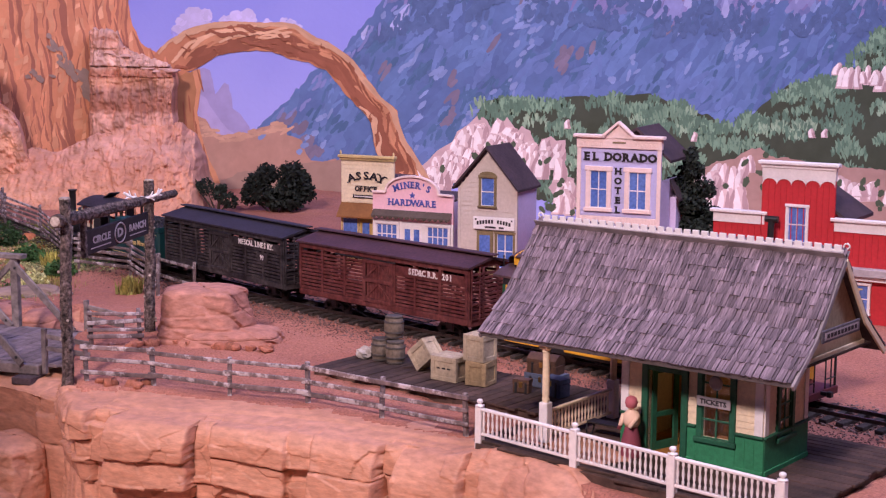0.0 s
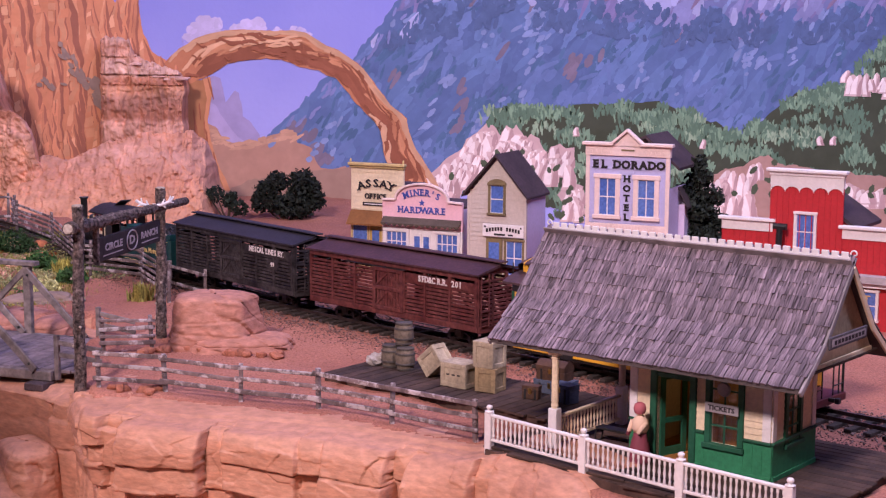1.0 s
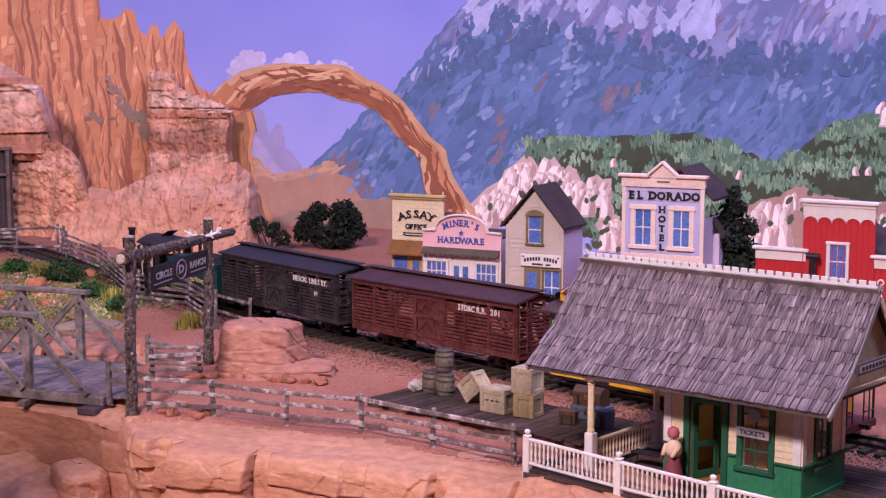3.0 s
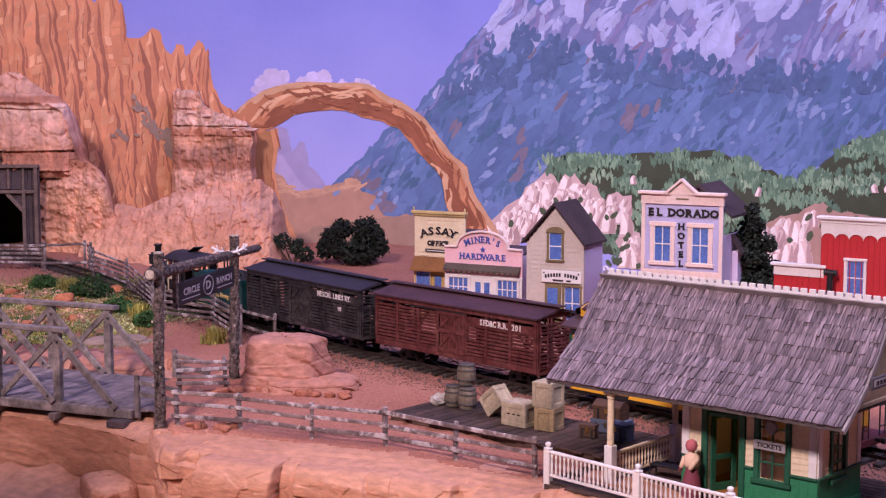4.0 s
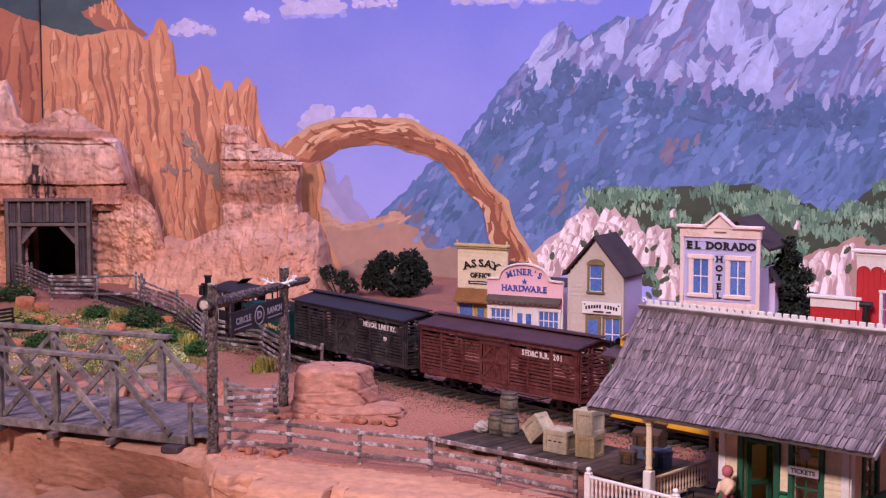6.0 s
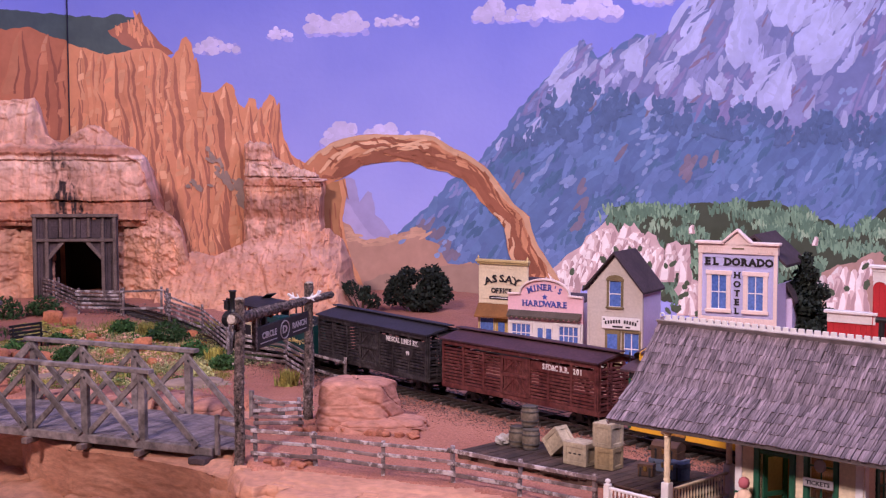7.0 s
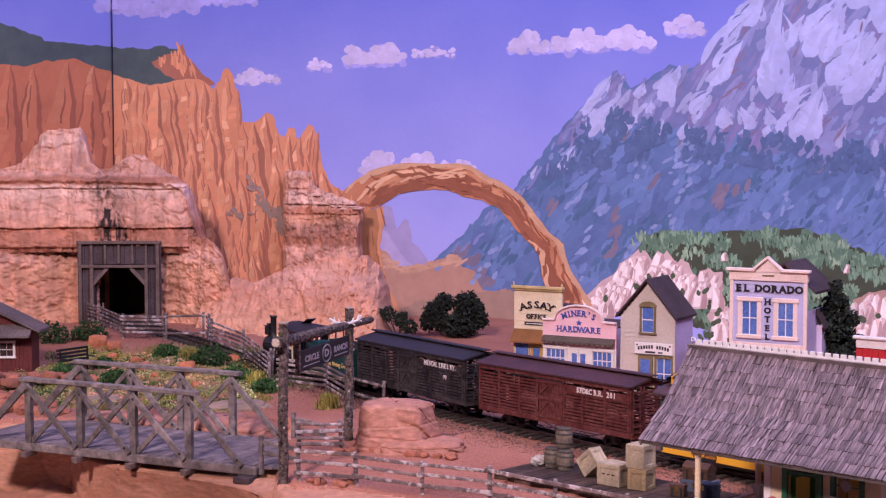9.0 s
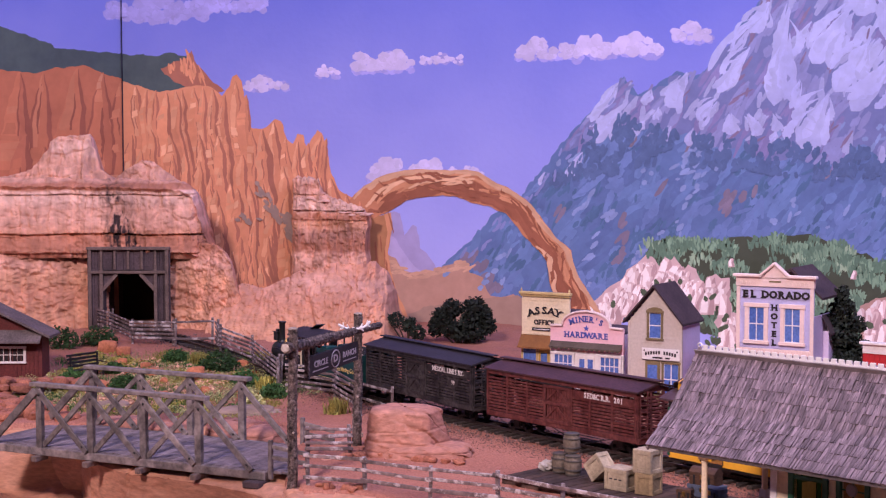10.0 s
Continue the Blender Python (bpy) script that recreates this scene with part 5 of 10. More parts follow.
def pipes(poly, left, seed, u0, u1, width, piece, mats, drift=0.10, bricks=1.0):
    """A fluted cliff: pinnacles that overlap like scales, each with a flank of lit courses, a shaded side and a dark groove."""
    rnd = random.Random(seed)
    wp = wall_point_for(left)
    body_a, body_b, light, dark, pale = geos = [Geo() for _ in range(5)]
    pieces, u = [], u0

    def top_of(x):
        v = -320
        while v < 330 and not inside(poly, x, v):
            v += 3
        return v
    while u < u1:
        w = rnd.uniform(*width)
        x = u + w / 2
        u += w
        y, first = max(top_of(x), top_of(x - w * 0.3) - 8, top_of(x + w * 0.3) - 8), True
        while y < 290:
            L = rnd.uniform(*piece) * (1.25 if first else 1.0) * (0.7 if y > 60 else 1)
            pieces.append((y, x + (0 if first else rnd.uniform(-0.55, 0.55) * w), w * rnd.uniform(0.5, 0.72), L, first))
            y, first = y + L, False
    pieces.sort()
    for k, (y, x, bw, L, first) in enumerate(pieces):
        lay = 7 + 48 * k / len(pieces)
        end = min(330, y + L * 1.25 + 40)
        sharp = rnd.uniform(1.3, 2.6)
        ridge = rnd.uniform(0.05, 0.5)
        lean = drift * rnd.uniform(0.2, 1.5)

        def rim(yy):
            d = yy - y
            c = x + lean * d + 11 * noise.noise(Vector((x * 0.012, yy * 0.012, seed))) + 3 * noise.noise(Vector((x * 0.2, yy * 0.06, seed)))
            h = bw * min(1, 0.06 + (d / (bw * 2 * sharp)) ** 0.8) * (1 + 0.16 * noise.noise(Vector((k * 1.7, yy * 0.07, seed + 3))))
            return c + 0.35 * (bw - h), h

        def put(g, lo_, hi_, y0, y1, lift, slope=0.0, fray=0.06, m=12, pinch=False):
            a_, b_ = [], []
            for i in range(m):
                f = i / (m - 1)
                yy = y0 + (y1 - y0) * f
                c, h = rim(max(y, yy))
                p = math.sin(math.pi * (0.08 + 0.86 * f)) ** 0.5 if pinch else 1
                mid, half = (lo_ + hi_) / 2, (hi_ - lo_) / 2 * p
                a_.append((c + (mid - half + rnd.uniform(-fray, fray)) * h, max(y, yy + slope)))
                b_.append((c + (mid + half + rnd.uniform(-fray, fray)) * h, max(y, yy - slope)))
            g.add([wp(p, q, (lay + lift) * LIFT) for p, q in a_ + b_[::-1]], [(i, i + 1, 2 * m - 2 - i, 2 * m - 1 - i) for i in range(m - 1)])
        put(body_a if rnd.random() < 0.6 else body_b, -1.0, 1.0, y, end, 0.0, fray=0.02, m=20)
        if rnd.random() < 0.65:
            put(body_b, ridge - 0.25, 0.9, y + 5, end, 0.05, fray=0.05, m=16)
        put(dark, ridge + rnd.uniform(0.15, 0.3), 1.04, y + 2, end, 0.1, fray=0.05, m=18)
        if rnd.random() < 0.35:
            put(dark, -1.02, rnd.uniform(-0.85, -0.7), y + L * 0.2, end, 0.1, fray=0.05, m=14)
        if rnd.random() < 0.45:
            s0 = rnd.uniform(-0.5, 0.1)
            put(dark, s0, s0 + rnd.uniform(0.12, 0.25), y + L * rnd.uniform(0.15, 0.4), y + L * rnd.uniform(0.7, 1.1), 0.15, fray=0.03, m=12, pinch=True)
        if rnd.random() < 0.7:
            put(light, -0.96, ridge - rnd.uniform(0.25, 0.5), y + 4, y + L * rnd.uniform(0.5, 1.1), 0.05, 0, 0.06, 14, True)
        yy = y + rnd.uniform(1, 6)
        while yy < end - 10:
            t = rnd.uniform(9, 26) / bricks
            r = rnd.random()
            if r < 0.6:
                put((light, body_a, pale)[0 if r < 0.3 else 1 if r < 0.5 else 2], rnd.uniform(-1.0, -0.8), ridge - rnd.uniform(0.05, 0.55), yy, min(end, yy + t * rnd.uniform(0.7, 0.95)), 0.2, rnd.uniform(-1, 3), 0.07, 5)
            yy += t
    for g, mat in zip(geos, mats):
        tagged(part("painted_columns", g, mat, wall_left if left else wall_back), kind="stuff")


P_CLF_M = paint("cliff_mid", 206, 139, 108)
pipes(CLIFF, False, 81, -205, 282, (13, 28), (44, 104), (P_CLF, P_CLF_M, P_CLF_L, P_CLF_D, P_CLF_H))
# the left wall's dimmer light is mixed into these redder cliff colours
P_DIM_CLF = [paint("dim_left_cliff" + n, *c) for n, c in (("", (190, 120, 92)), ("_mid", (180, 112, 88)), ("_light", (200, 132, 102)), ("_dark", (160, 98, 82)), ("_pale", (208, 146, 116)))]
pipes(CLIFF_L, True, 83, -620, -160, (34, 74), (90, 180), P_DIM_CLF, 0.03, 0.9)
solo("corner_joint", Geo().box(TURN_X - 0.045, TURN_X + 0.045, WALL_Y - 0.42, WALL_Y - 0.1, 0, 175, 0.0), material("joint_dark", (0.03, 0.03, 0.07), 0.9), "dark open joint in the wall's corner", "joint", kind="structure")
dabs("painted_cliff_shade", [(72, 56), (97, 85), (126, 111), (149, 131), (162, 174), (147, 182), (126, 149), (103, 123), (83, 92)], P_BLUE_SH, 56, 44, (10, 24), (5, 10), 58, 16, 33, (0.05, 0.05), -0.5, 8)
dabs("painted_cliff_shade", [(24, 123), (44, 116), (65, 129), (92, 136), (101, 156), (83, 149), (58, 145), (35, 138)], P_BLUE_SH, 56, 12, (6, 14), (4, 7), 30, 20, 34, (0.05, 0.05), -0.3, 8)

# ---- depot, decks ----
DX, DY, DT = 21.47, 81.13, -42.0
DARK_GREEN = material("dark_green_paint", (0.02, 0.12, 0.065), 0.55, vary=0.15, grain=3, bump=0.1)
INNER = material("dark_interior_wall", (0.05, 0.035, 0.03), 0.8, vary=0.1)
LAMP_WOOD = material("warm_interior_wood", (0.45, 0.20, 0.05), 0.6, vary=0.2)
GLASS = glass("window_glass", (0.9, 0.95, 1.0))
BLACK = material("black_iron", (0.018, 0.018, 0.02), 0.45, vary=0.3, grain=6, bump=0.15, spec=0.5)
GREY_SIGN = material("grey_sign_board", (0.42, 0.38, 0.40), 0.7, vary=0.1)
INK = material("black_lettering", (0.02, 0.015, 0.02), 0.7, vary=0.05, bump=0)
CREAM_INK = material("cream_lettering", (0.85, 0.80, 0.78), 0.7, vary=0.05, bump=0)


def local(x, y):
    """From the depot's own axes to the table."""
    a = radians(DT)
    return DX + x * math.cos(a) - y * math.sin(a), DY + x * math.sin(a) + y * math.cos(a)


def siding(geo, x0, x1, z0, z1, step=0.36, y=0.0, t=0.05):
    """Lapped boards on a front face (towards -y), as one geometry."""
    z = z0
    while z < z1 - 0.02:
        h = min(step, z1 - z)
        geo.add([(x0, y, z + h), (x1, y, z + h), (x1, y - t, z), (x0, y - t, z), (x0, y, z), (x1, y, z)], [(0, 1, 2, 3), (3, 2, 5, 4), (0, 3, 4), (1, 5, 2)])
        z += step
    return geo


def siding_boards(parent, x0, x1, z0, z1, mat, step=0.36, y=0.0, turn=0, ox=0, oy=0, skip=()):
    """Lapped boards, each one a part; skip: openings (x0, x1, z0, z1)."""
    z = z0
    while z < z1 - 0.05:
        h = min(step, z1 - z)
        runs = [(x0, x1)]
        for a, b, c, d in skip:
            if z + h > c + 0.05 and z < d - 0.05:
                runs = [r for q in runs for r in ((q[0], min(q[1], a)), (max(q[0], b), q[1])) if r[1] - r[0] > 0.06]
        for a, b in runs:
            g = siding(Geo(), a, b, z, z + h, h, y)
            part("board", g, mat, parent, at=pose(ox, oy, 0, 0, 0, turn))
        z += step


def sash_window(parent, x, z, w, h, frame_mat, sash_mat, y=0.0, cols=2, rows=2, m=None, trim=0.3, sill=True, backing=None):
    """A sash window on a front face; x, z: middle of the opening's foot."""
    base = m or Matrix.Identity(4)
    win = part("window", Geo().box(x - w / 2 - trim, x - w / 2, y - 0.16, y + 0.1, z, z + h), frame_mat, parent, at=base)
    part("frame", Geo().box(x + w / 2, x + w / 2 + trim, y - 0.16, y + 0.1, z, z + h), frame_mat, win)
    part("frame", Geo().box(x - w / 2 - trim * 1.25, x + w / 2 + trim * 1.25, y - 0.2, y + 0.1, z + h, z + h + trim), frame_mat, win)
    if sill:
        part("sill", Geo().box(x - w / 2 - trim * 1.3, x + w / 2 + trim * 1.3, y - 0.28, y + 0.1, z - trim * 0.8, z), frame_mat, win)
    g = Geo()
    b = 0.1
    for i in range(cols + 1):
        xx = x - w / 2 + w * i / cols
        g.box(max(x - w / 2, xx - b / 2), min(x + w / 2, xx + b / 2), y - 0.06, y + 0.02, z, z + h, 0.01)
    for j in range(rows + 1):
        zz = z + h * j / rows
        g.box(x - w / 2, x + w / 2, y - 0.065, y + 0.025, max(z, zz - b / 2), min(z + h, zz + b / 2), 0.01)
    part("sash", g, sash_mat, win)
    for i in range(cols):
        for j in range(rows):
            pane = part("pane", Geo().box(x - w / 2 + w * i / cols + 0.04, x - w / 2 + w * (i + 1) / cols - 0.04, y - 0.02, y, z + h * j / rows + 0.04, z + h * (j + 1) / rows - 0.04, 0), backing or GLASS, win)
            if backing is None:
                pane.visible_shadow = False
    return win


def deck(name, outline, z0, z1, boards_along, n_boards, label, seed, cut=None):
    """A boarded deck in the depot's axes: a dark frame under single boards. outline: x0, x1, y0, y1."""
    x0, x1, y0, y1 = outline
    wx, wy = local(0, 0)
    d = thing(name, wx, wy, 0, DT, label, "platform")
    rim = [(x0 + 0.1, y0 + 0.1), (x1 - 0.1, y0 + 0.1), (x1 - 0.1, y1 - 0.1), (x0 + 0.1, y1 - 0.1)]
    if cut:
        rim[:1] = [(x0 + 0.1, cut(x0) + 0.1), ((x0 + x1) / 2, cut((x0 + x1) / 2) + 0.1)]
    part("frame", Geo().plate(rim, z1 - 0.16 - z0, pose(0, 0, z0), "z"), WOOD_DECK, d)
    rnd = random.Random(seed)
    w = ((y1 - y0) if boards_along == "x" else (x1 - x0)) / n_boards
    for i in range(n_boards):
        e0, e1 = rnd.uniform(0, 0.25), rnd.uniform(0, 0.25)
        dz = rnd.uniform(-0.03, 0.02)
        if boards_along == "x":
            a = y0 + i * w
            xm = x0 + (x1 - x0) * rnd.uniform(0.3, 0.7)
            for p, q in ((x0 - e0, xm - 0.02), (xm + 0.02, x1 + e1)):
                while cut and p < q and cut(p) > a + 0.2:
                    p += 0.2
                if q - p < 0.5:
                    continue
                part("board", Geo().box(p, q, a + 0.03, a + w - 0.03, z1 - 0.16 + dz, z1 + dz, 0.03), WOOD_DECK, d)
        else:
            a = x0 + i * w
            part("board", Geo().box(a + 0.035, a + w - 0.035, y0 - e0 * 2, y1 + e1, z1 - 0.16 + dz, z1 + dz, 0.025), WOOD_DECK, d)
    return d


deck("station_deck", (-15.9, 4.2, -6.1, 9.6), -0.6, 0.6, "x", 24, "dark weathered boardwalk deck round the depot", 3, lambda x: -4.45 - 0.082 * (x + 15.75))
deck("freight_platform", (-36.0, -16.7, 3.2, 10.2), -0.5, 0.6, "y", 24, "worn dark plank freight platform beside the track", 4)


def depot():
    d = thing("train_depot", DX, DY, 0, DT, "cream and green wooden depot with a steep shingle roof", "station building")
    # walls with openings: front y = 0, side x = 0
    T = 0.25
    L, B, Z0, Z1 = -8.75, 5.1, 0.6, 7.4
    door = (-7.0, -4.9)
    win = (-3.6, -1.95)
    body = part("wall", Geo().box(L, door[0], 0, T, Z0, Z1, 0.01), CREAM, d, "cream lapped boards over a green base")
    for x0, x1, z0, z1 in ((door[1], win[0], Z0, Z1), (win[1], 0, Z0, Z1), (door[0], door[1], 6.6, Z1), (win[0], win[1], Z0, 2.15), (win[0], win[1], 6.2, Z1)):
        part("wall", Geo().box(x0, x1, 0, T, z0, z1, 0.0), CREAM, d)
    for y0, y1, z0, z1 in ((T, 1.7, Z0, Z1), (3.1, B, Z0, Z1), (1.7, 3.1, Z0, 2.4), (1.7, 3.1, 5.9, Z1)):
        part("wall", Geo().box(-T, 0, y0, y1, z0, z1, 0.0), CREAM, d)
    part("wall", Geo().box(L, 0, B, B + T, Z0, Z1, 0.0), LAMP_WOOD, d)
    part("wall", Geo().box(L, L + T, T, B, Z0, Z1, 0.0), CREAM, d)
    part("floor_boards", Geo().box(L + T, -T, T, B, Z0, Z0 + 0.08, 0.0), LAMP_WOOD, d)
    part("counter", Geo().box(-6.4, -1.0, 2.6, 3.6, Z0 + 0.08, Z0 + 2.4, 0.05), LAMP_WOOD, d)
    part("partition", Geo().box(-4.6, -4.45, T, 2.4, Z0 + 0.08, 5.8, 0.02), LAMP_WOOD, d)
    part("inner_ceiling", Geo().box(L + T, -T, T, B, 7.1, 7.3, 0.0), INNER, d)
    # siding above, green wainscot below
    siding_boards(d, L, door[0] - 0.42, 2.7, 7.2, CREAM)
    siding_boards(d, door[1] + 0.4, 0, 2.7, 7.2, CREAM, skip=[(win[0] - 0.36, win[1] + 0.36, 2.1, 6.6)])
    siding_boards(d, 0, B, 2.7, 7.2, CREAM, turn=90, skip=[(1.35, 3.45, 2.3, 6.3)])
    part("wainscot", Geo().box(win[0] - 0.36, win[1] + 0.36, -0.1, 0, Z0, 1.85, 0.02), GREEN, d)
    for x0, x1 in ((L, door[0] - 0.42), (door[1] + 0.4, win[0] - 0.36), (win[1] + 0.36, 0.08)):
        g = Geo().box(x0, x1, -0.1, 0, Z0, 2.62, 0.02)
        part("wainscot", g, GREEN, d, "green painted boards")
        part("wainscot_cap", Geo().box(x0, x1, -0.24, 0, 2.62, 2.76, 0.03), DARK_GREEN, d)
        n = int((x1 - x0) / 0.45)
        for i in range(1, n):
            part("batten", Geo().box(x0 + (x1 - x0) * i / n - 0.025, x0 + (x1 - x0) * i / n + 0.025, -0.135, -0.1, Z0 + 0.3, 2.6, 0.01), GREEN, d)
        part("base_board", Geo().box(x0, x1, -0.17, -0.1, Z0, Z0 + 0.28, 0.02), GREEN, d)
    part("wainscot", Geo().box(0, 0.1, 0, B + 0.1, Z0, 2.62, 0.02), GREEN, d)
    part("wainscot_cap", Geo().box(0, 0.24, -0.1, B + 0.1, 2.62, 2.76, 0.03), DARK_GREEN, d)
    part("base_board", Geo().box(0.1, 0.18, 0, B + 0.1, Z0, Z0 + 0.28, 0.02), GREEN, d)
    for x0, y0 in ((-0.5, -0.1), (L - 0.02, -0.1)):
        part("corner_board", Geo().box(x0, x0 + 0.5, y0, 0.0, 2.76, 7.2, 0.02), WHITE, d)
    part("corner_board", Geo().box(0, 0.1, 0, 0.45, 2.76, 7.2, 0.02), WHITE, d)
    part("corner_board", Geo().box(0, 0.1, B - 0.4, B + 0.05, 2.76, 7.2, 0.02), WHITE, d)
    # door with its frame and transom
    dr = part("door", Geo().box(door[0] - 0.4, door[0], -0.18, T, Z0, 6.6, 0.03), DARK_GREEN, d, "green framed doorway, the door standing open")
    part("frame", Geo().box(door[1], door[1] + 0.4, -0.18, T, Z0, 6.6, 0.03), DARK_GREEN, dr)
    part("frame", Geo().box(door[0] - 0.4, door[1] + 0.4, -0.2, T, 6.6, 7.0, 0.03), DARK_GREEN, dr)
    part("frame", Geo().box(door[0], door[1], -0.1, T, 5.35, 5.6, 0.02), DARK_GREEN, dr)
    leaf = Geo()
    for x0, x1, z0, z1 in ((0, 0.35, 0, 4.7), (1.6, 1.95, 0, 4.7), (0.35, 1.6, 0, 0.5), (0.35, 1.6, 1.9, 2.2), (0.35, 1.6, 4.4, 4.7)):
        leaf.box(x0, x1, -0.06, 0.06, z0, z1, 0.01)
    part("leaf", leaf, DARK_GREEN, dr, at=pose(door[0] + 0.05, T, Z0 + 0.05, 0, 0, 72))
    part("transom_glass", Geo().box(door[0], door[1], 0.05, 0.08, 5.6, 6.6, 0), GLASS, dr).visible_shadow = False
    sash_window(d, sum(win) / 2, 2.15, win[1] - win[0], 4.05, DARK_GREEN, DARK_GREEN, cols=2, rows=4, trim=0.34)
    sash_window(d, 2.4, 2.4, 1.4, 3.5, DARK_GREEN, DARK_GREEN, cols=2, rows=4, trim=0.32, m=pose(0, 0, 0, 0, 0, 90))
    sg = part("ticket_sign", Geo().box(-3.8, -1.78, -0.42, -0.32, 3.95, 4.5, 0.03), GREY_SIGN, d, "grey board with dark letters")
    lettering("TICKETS", 0.26, INK, sg, pose(-2.79, -0.43, 4.22), 1.15, 0.01)
    part("wreath", Geo().lathe([(0.12, -0.08), (0.34, -0.1), (0.42, 0.0), (0.34, 0.1), (0.12, 0.08)], 12, pose(-2.72, -0.3, 5.3, 90, 0, 0)), GREY_SIGN, d)
    # roof: two slopes each side (bell-cast), boarded gable
    XL, XR, YF, YR, YB = -16.75, 2.75, -2.7, 3.0, 8.7
    prof = [(YF, 6.62), (0.05, 8.75), (YR, 12.4), (2 * YR - 0.05, 8.75), (YB, 6.62)]
    under = [(y, z - 0.28) for y, z in prof]
    g = Geo()
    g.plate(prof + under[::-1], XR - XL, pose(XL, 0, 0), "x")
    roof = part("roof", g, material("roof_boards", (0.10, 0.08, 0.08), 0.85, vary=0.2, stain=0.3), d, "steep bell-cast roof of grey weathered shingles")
    rnd = random.Random(8)
    # shingles: single pieces, laid in courses with uneven tails
    wide = [0.11, 0.14, 0.17, 0.22]
    ln = 1.3
    meshes = []
    for w in wide:
        for q in range(3):
            dz = (-0.015, 0.0, 0.02)[q]
            gg = Geo()
            gg.add([(-w / 2, 0, 0), (w / 2, 0, 0), (w / 2, ln, 0.02), (-w / 2, ln, 0.02), (-w / 2, 0, 0.075 + dz), (w / 2, 0, 0.075 + dz * 0.5), (w / 2, ln, 0.03), (-w / 2, ln, 0.03)],
                   [(4, 5, 6, 7), (0, 4, 7, 3), (1, 2, 6, 5), (0, 1, 5, 4)])
            meshes.append((w, gg))
    shared = [(w, gg.mesh("shingle", SHINGLE)) for w, gg in meshes]
    rest = Geo()
    singles = 0
    for a, b, rowsn in ((prof[0], prof[1], 4), (prof[1], prof[2], 6), (prof[4], prof[3], 4), (prof[3], prof[2], 4)):
        back = a[0] > b[0]
        run = math.hypot(b[0] - a[0], b[1] - a[1])
        tilt = math.degrees(math.atan2(b[1] - a[1], abs(b[0] - a[0])))
        for r in range(rowsn):
            s = run * r / rowsn - 0.12
            x = XL - 0.05 + rnd.uniform(-0.1, 0.1)
            while x < XR:
                k = rnd.randrange(len(shared))
                w, me = shared[k]
                y = a[0] + (b[0] - a[0]) * (s + rnd.uniform(-0.09, 0.09)) / run
                z = a[1] + (b[1] - a[1]) * s / run + 0.03 + rnd.uniform(0, 0.02)
                m = pose(x + w / 2, y, z, tilt, 0, 180 if back else 0) if not back else pose(x + w / 2, y, z, 0, 0, 180) @ pose(0, 0, 0, tilt, 0, 0)
                m = m @ pose(0, 0, 0, 0, 0, rnd.uniform(-1.5, 1.5))
                if not back and singles < 300 and x > -6.5:
                    part("shingle", me, None, roof, at=m)
                    singles += 1
                else:
                    gg = meshes[k][1]
                    rest.add([m @ Vector(p) for p in gg.v], gg.f)
                x += w + rnd.uniform(0.015, 0.05)
    tagged(part("shingles", rest, SHINGLE, roof), kind="stuff")
    # ridge boards and the white cresting
    for sy in (-1, 1):
        part("ridge_board", Geo().beam((XL - 0.1, YR + sy * 0.22, 12.34), (XR + 0.1, YR + sy * 0.22, 12.34), 0.62, 0.1, 0.02, up=(0, -sy * 0.9, 0.75)), WOOD_GREY, d)
    part("cresting_rail", Geo().box(XL + 0.3, XR - 0.1, YR - 0.06, YR + 0.06, 12.45, 12.66, 0.02), WHITE, d, "white saw-tooth ridge cresting")
    tooth = Geo().box(-0.2, 0.2, -0.06, 0.06, 0, 0.27, 0.015).mesh("crest_tooth", WHITE)
    n = 34
    for i in range(n):
        part("crest_tooth", tooth, None, d, at=pose(XL + 0.6 + (XR - XL - 1.0) * i / (n - 1), YR, 12.64))
    for x, sx in ((XL + 0.25, -1), (XR - 0.05, 1)):
        curl = Geo()
        for i in range(9):
            a0, a1 = radians(200 - 32 * i), radians(200 - 32 * (i + 1))
            r = 0.22 - 0.014 * i
            c = Vector((x + sx * 0.16, YR, 12.84))
            curl.tube(c + Vector((-sx * math.cos(a0) * r * -1, 0, -math.sin(a0) * r * -1)), c + Vector((-sx * math.cos(a1) * (r - 0.02) * -1, 0, -math.sin(a1) * (r - 0.02) * -1)), 0.05, 0.045, 8)
        part("crest_scroll", curl, WHITE, d, smooth=True)
    # verge boards and the gable
    GABLE = material("gable_boards", (0.50, 0.40, 0.26), 0.7, vary=0.15, grain=3)
    for x in (XR - 0.02, XL - 0.16):
        for (ya, za), (yb, zb) in zip(prof, prof[1:]):
            part("verge_board", Geo().beam((x + 0.09, ya, za - 0.3), (x + 0.09, yb, zb - 0.3), 0.16, 0.34, 0.03, up=(0, -0.6 if ya < YR else 0.6, 0.8)), CREAM if x > 0 and ya > YR - 0.1 else WOOD_GREY, d)
    part("gable_wall", Geo().plate([(-0.9, 7.1), (B + 1.8, 7.1), (B + 0.9, 8.25), (YR + 0.1, 11.9), (YR - 0.1, 11.9), (-0.5, 8.15)], 0.2, pose(2.15, 0, 0), "x"), GABLE, d)
    part("gable_beam", Geo().box(2.1, 2.45, YF + 1.9, YB - 1.9, 7.0, 7.3, 0.03), CREAM, d)
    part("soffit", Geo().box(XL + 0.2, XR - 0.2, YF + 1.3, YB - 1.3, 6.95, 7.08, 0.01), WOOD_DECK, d)
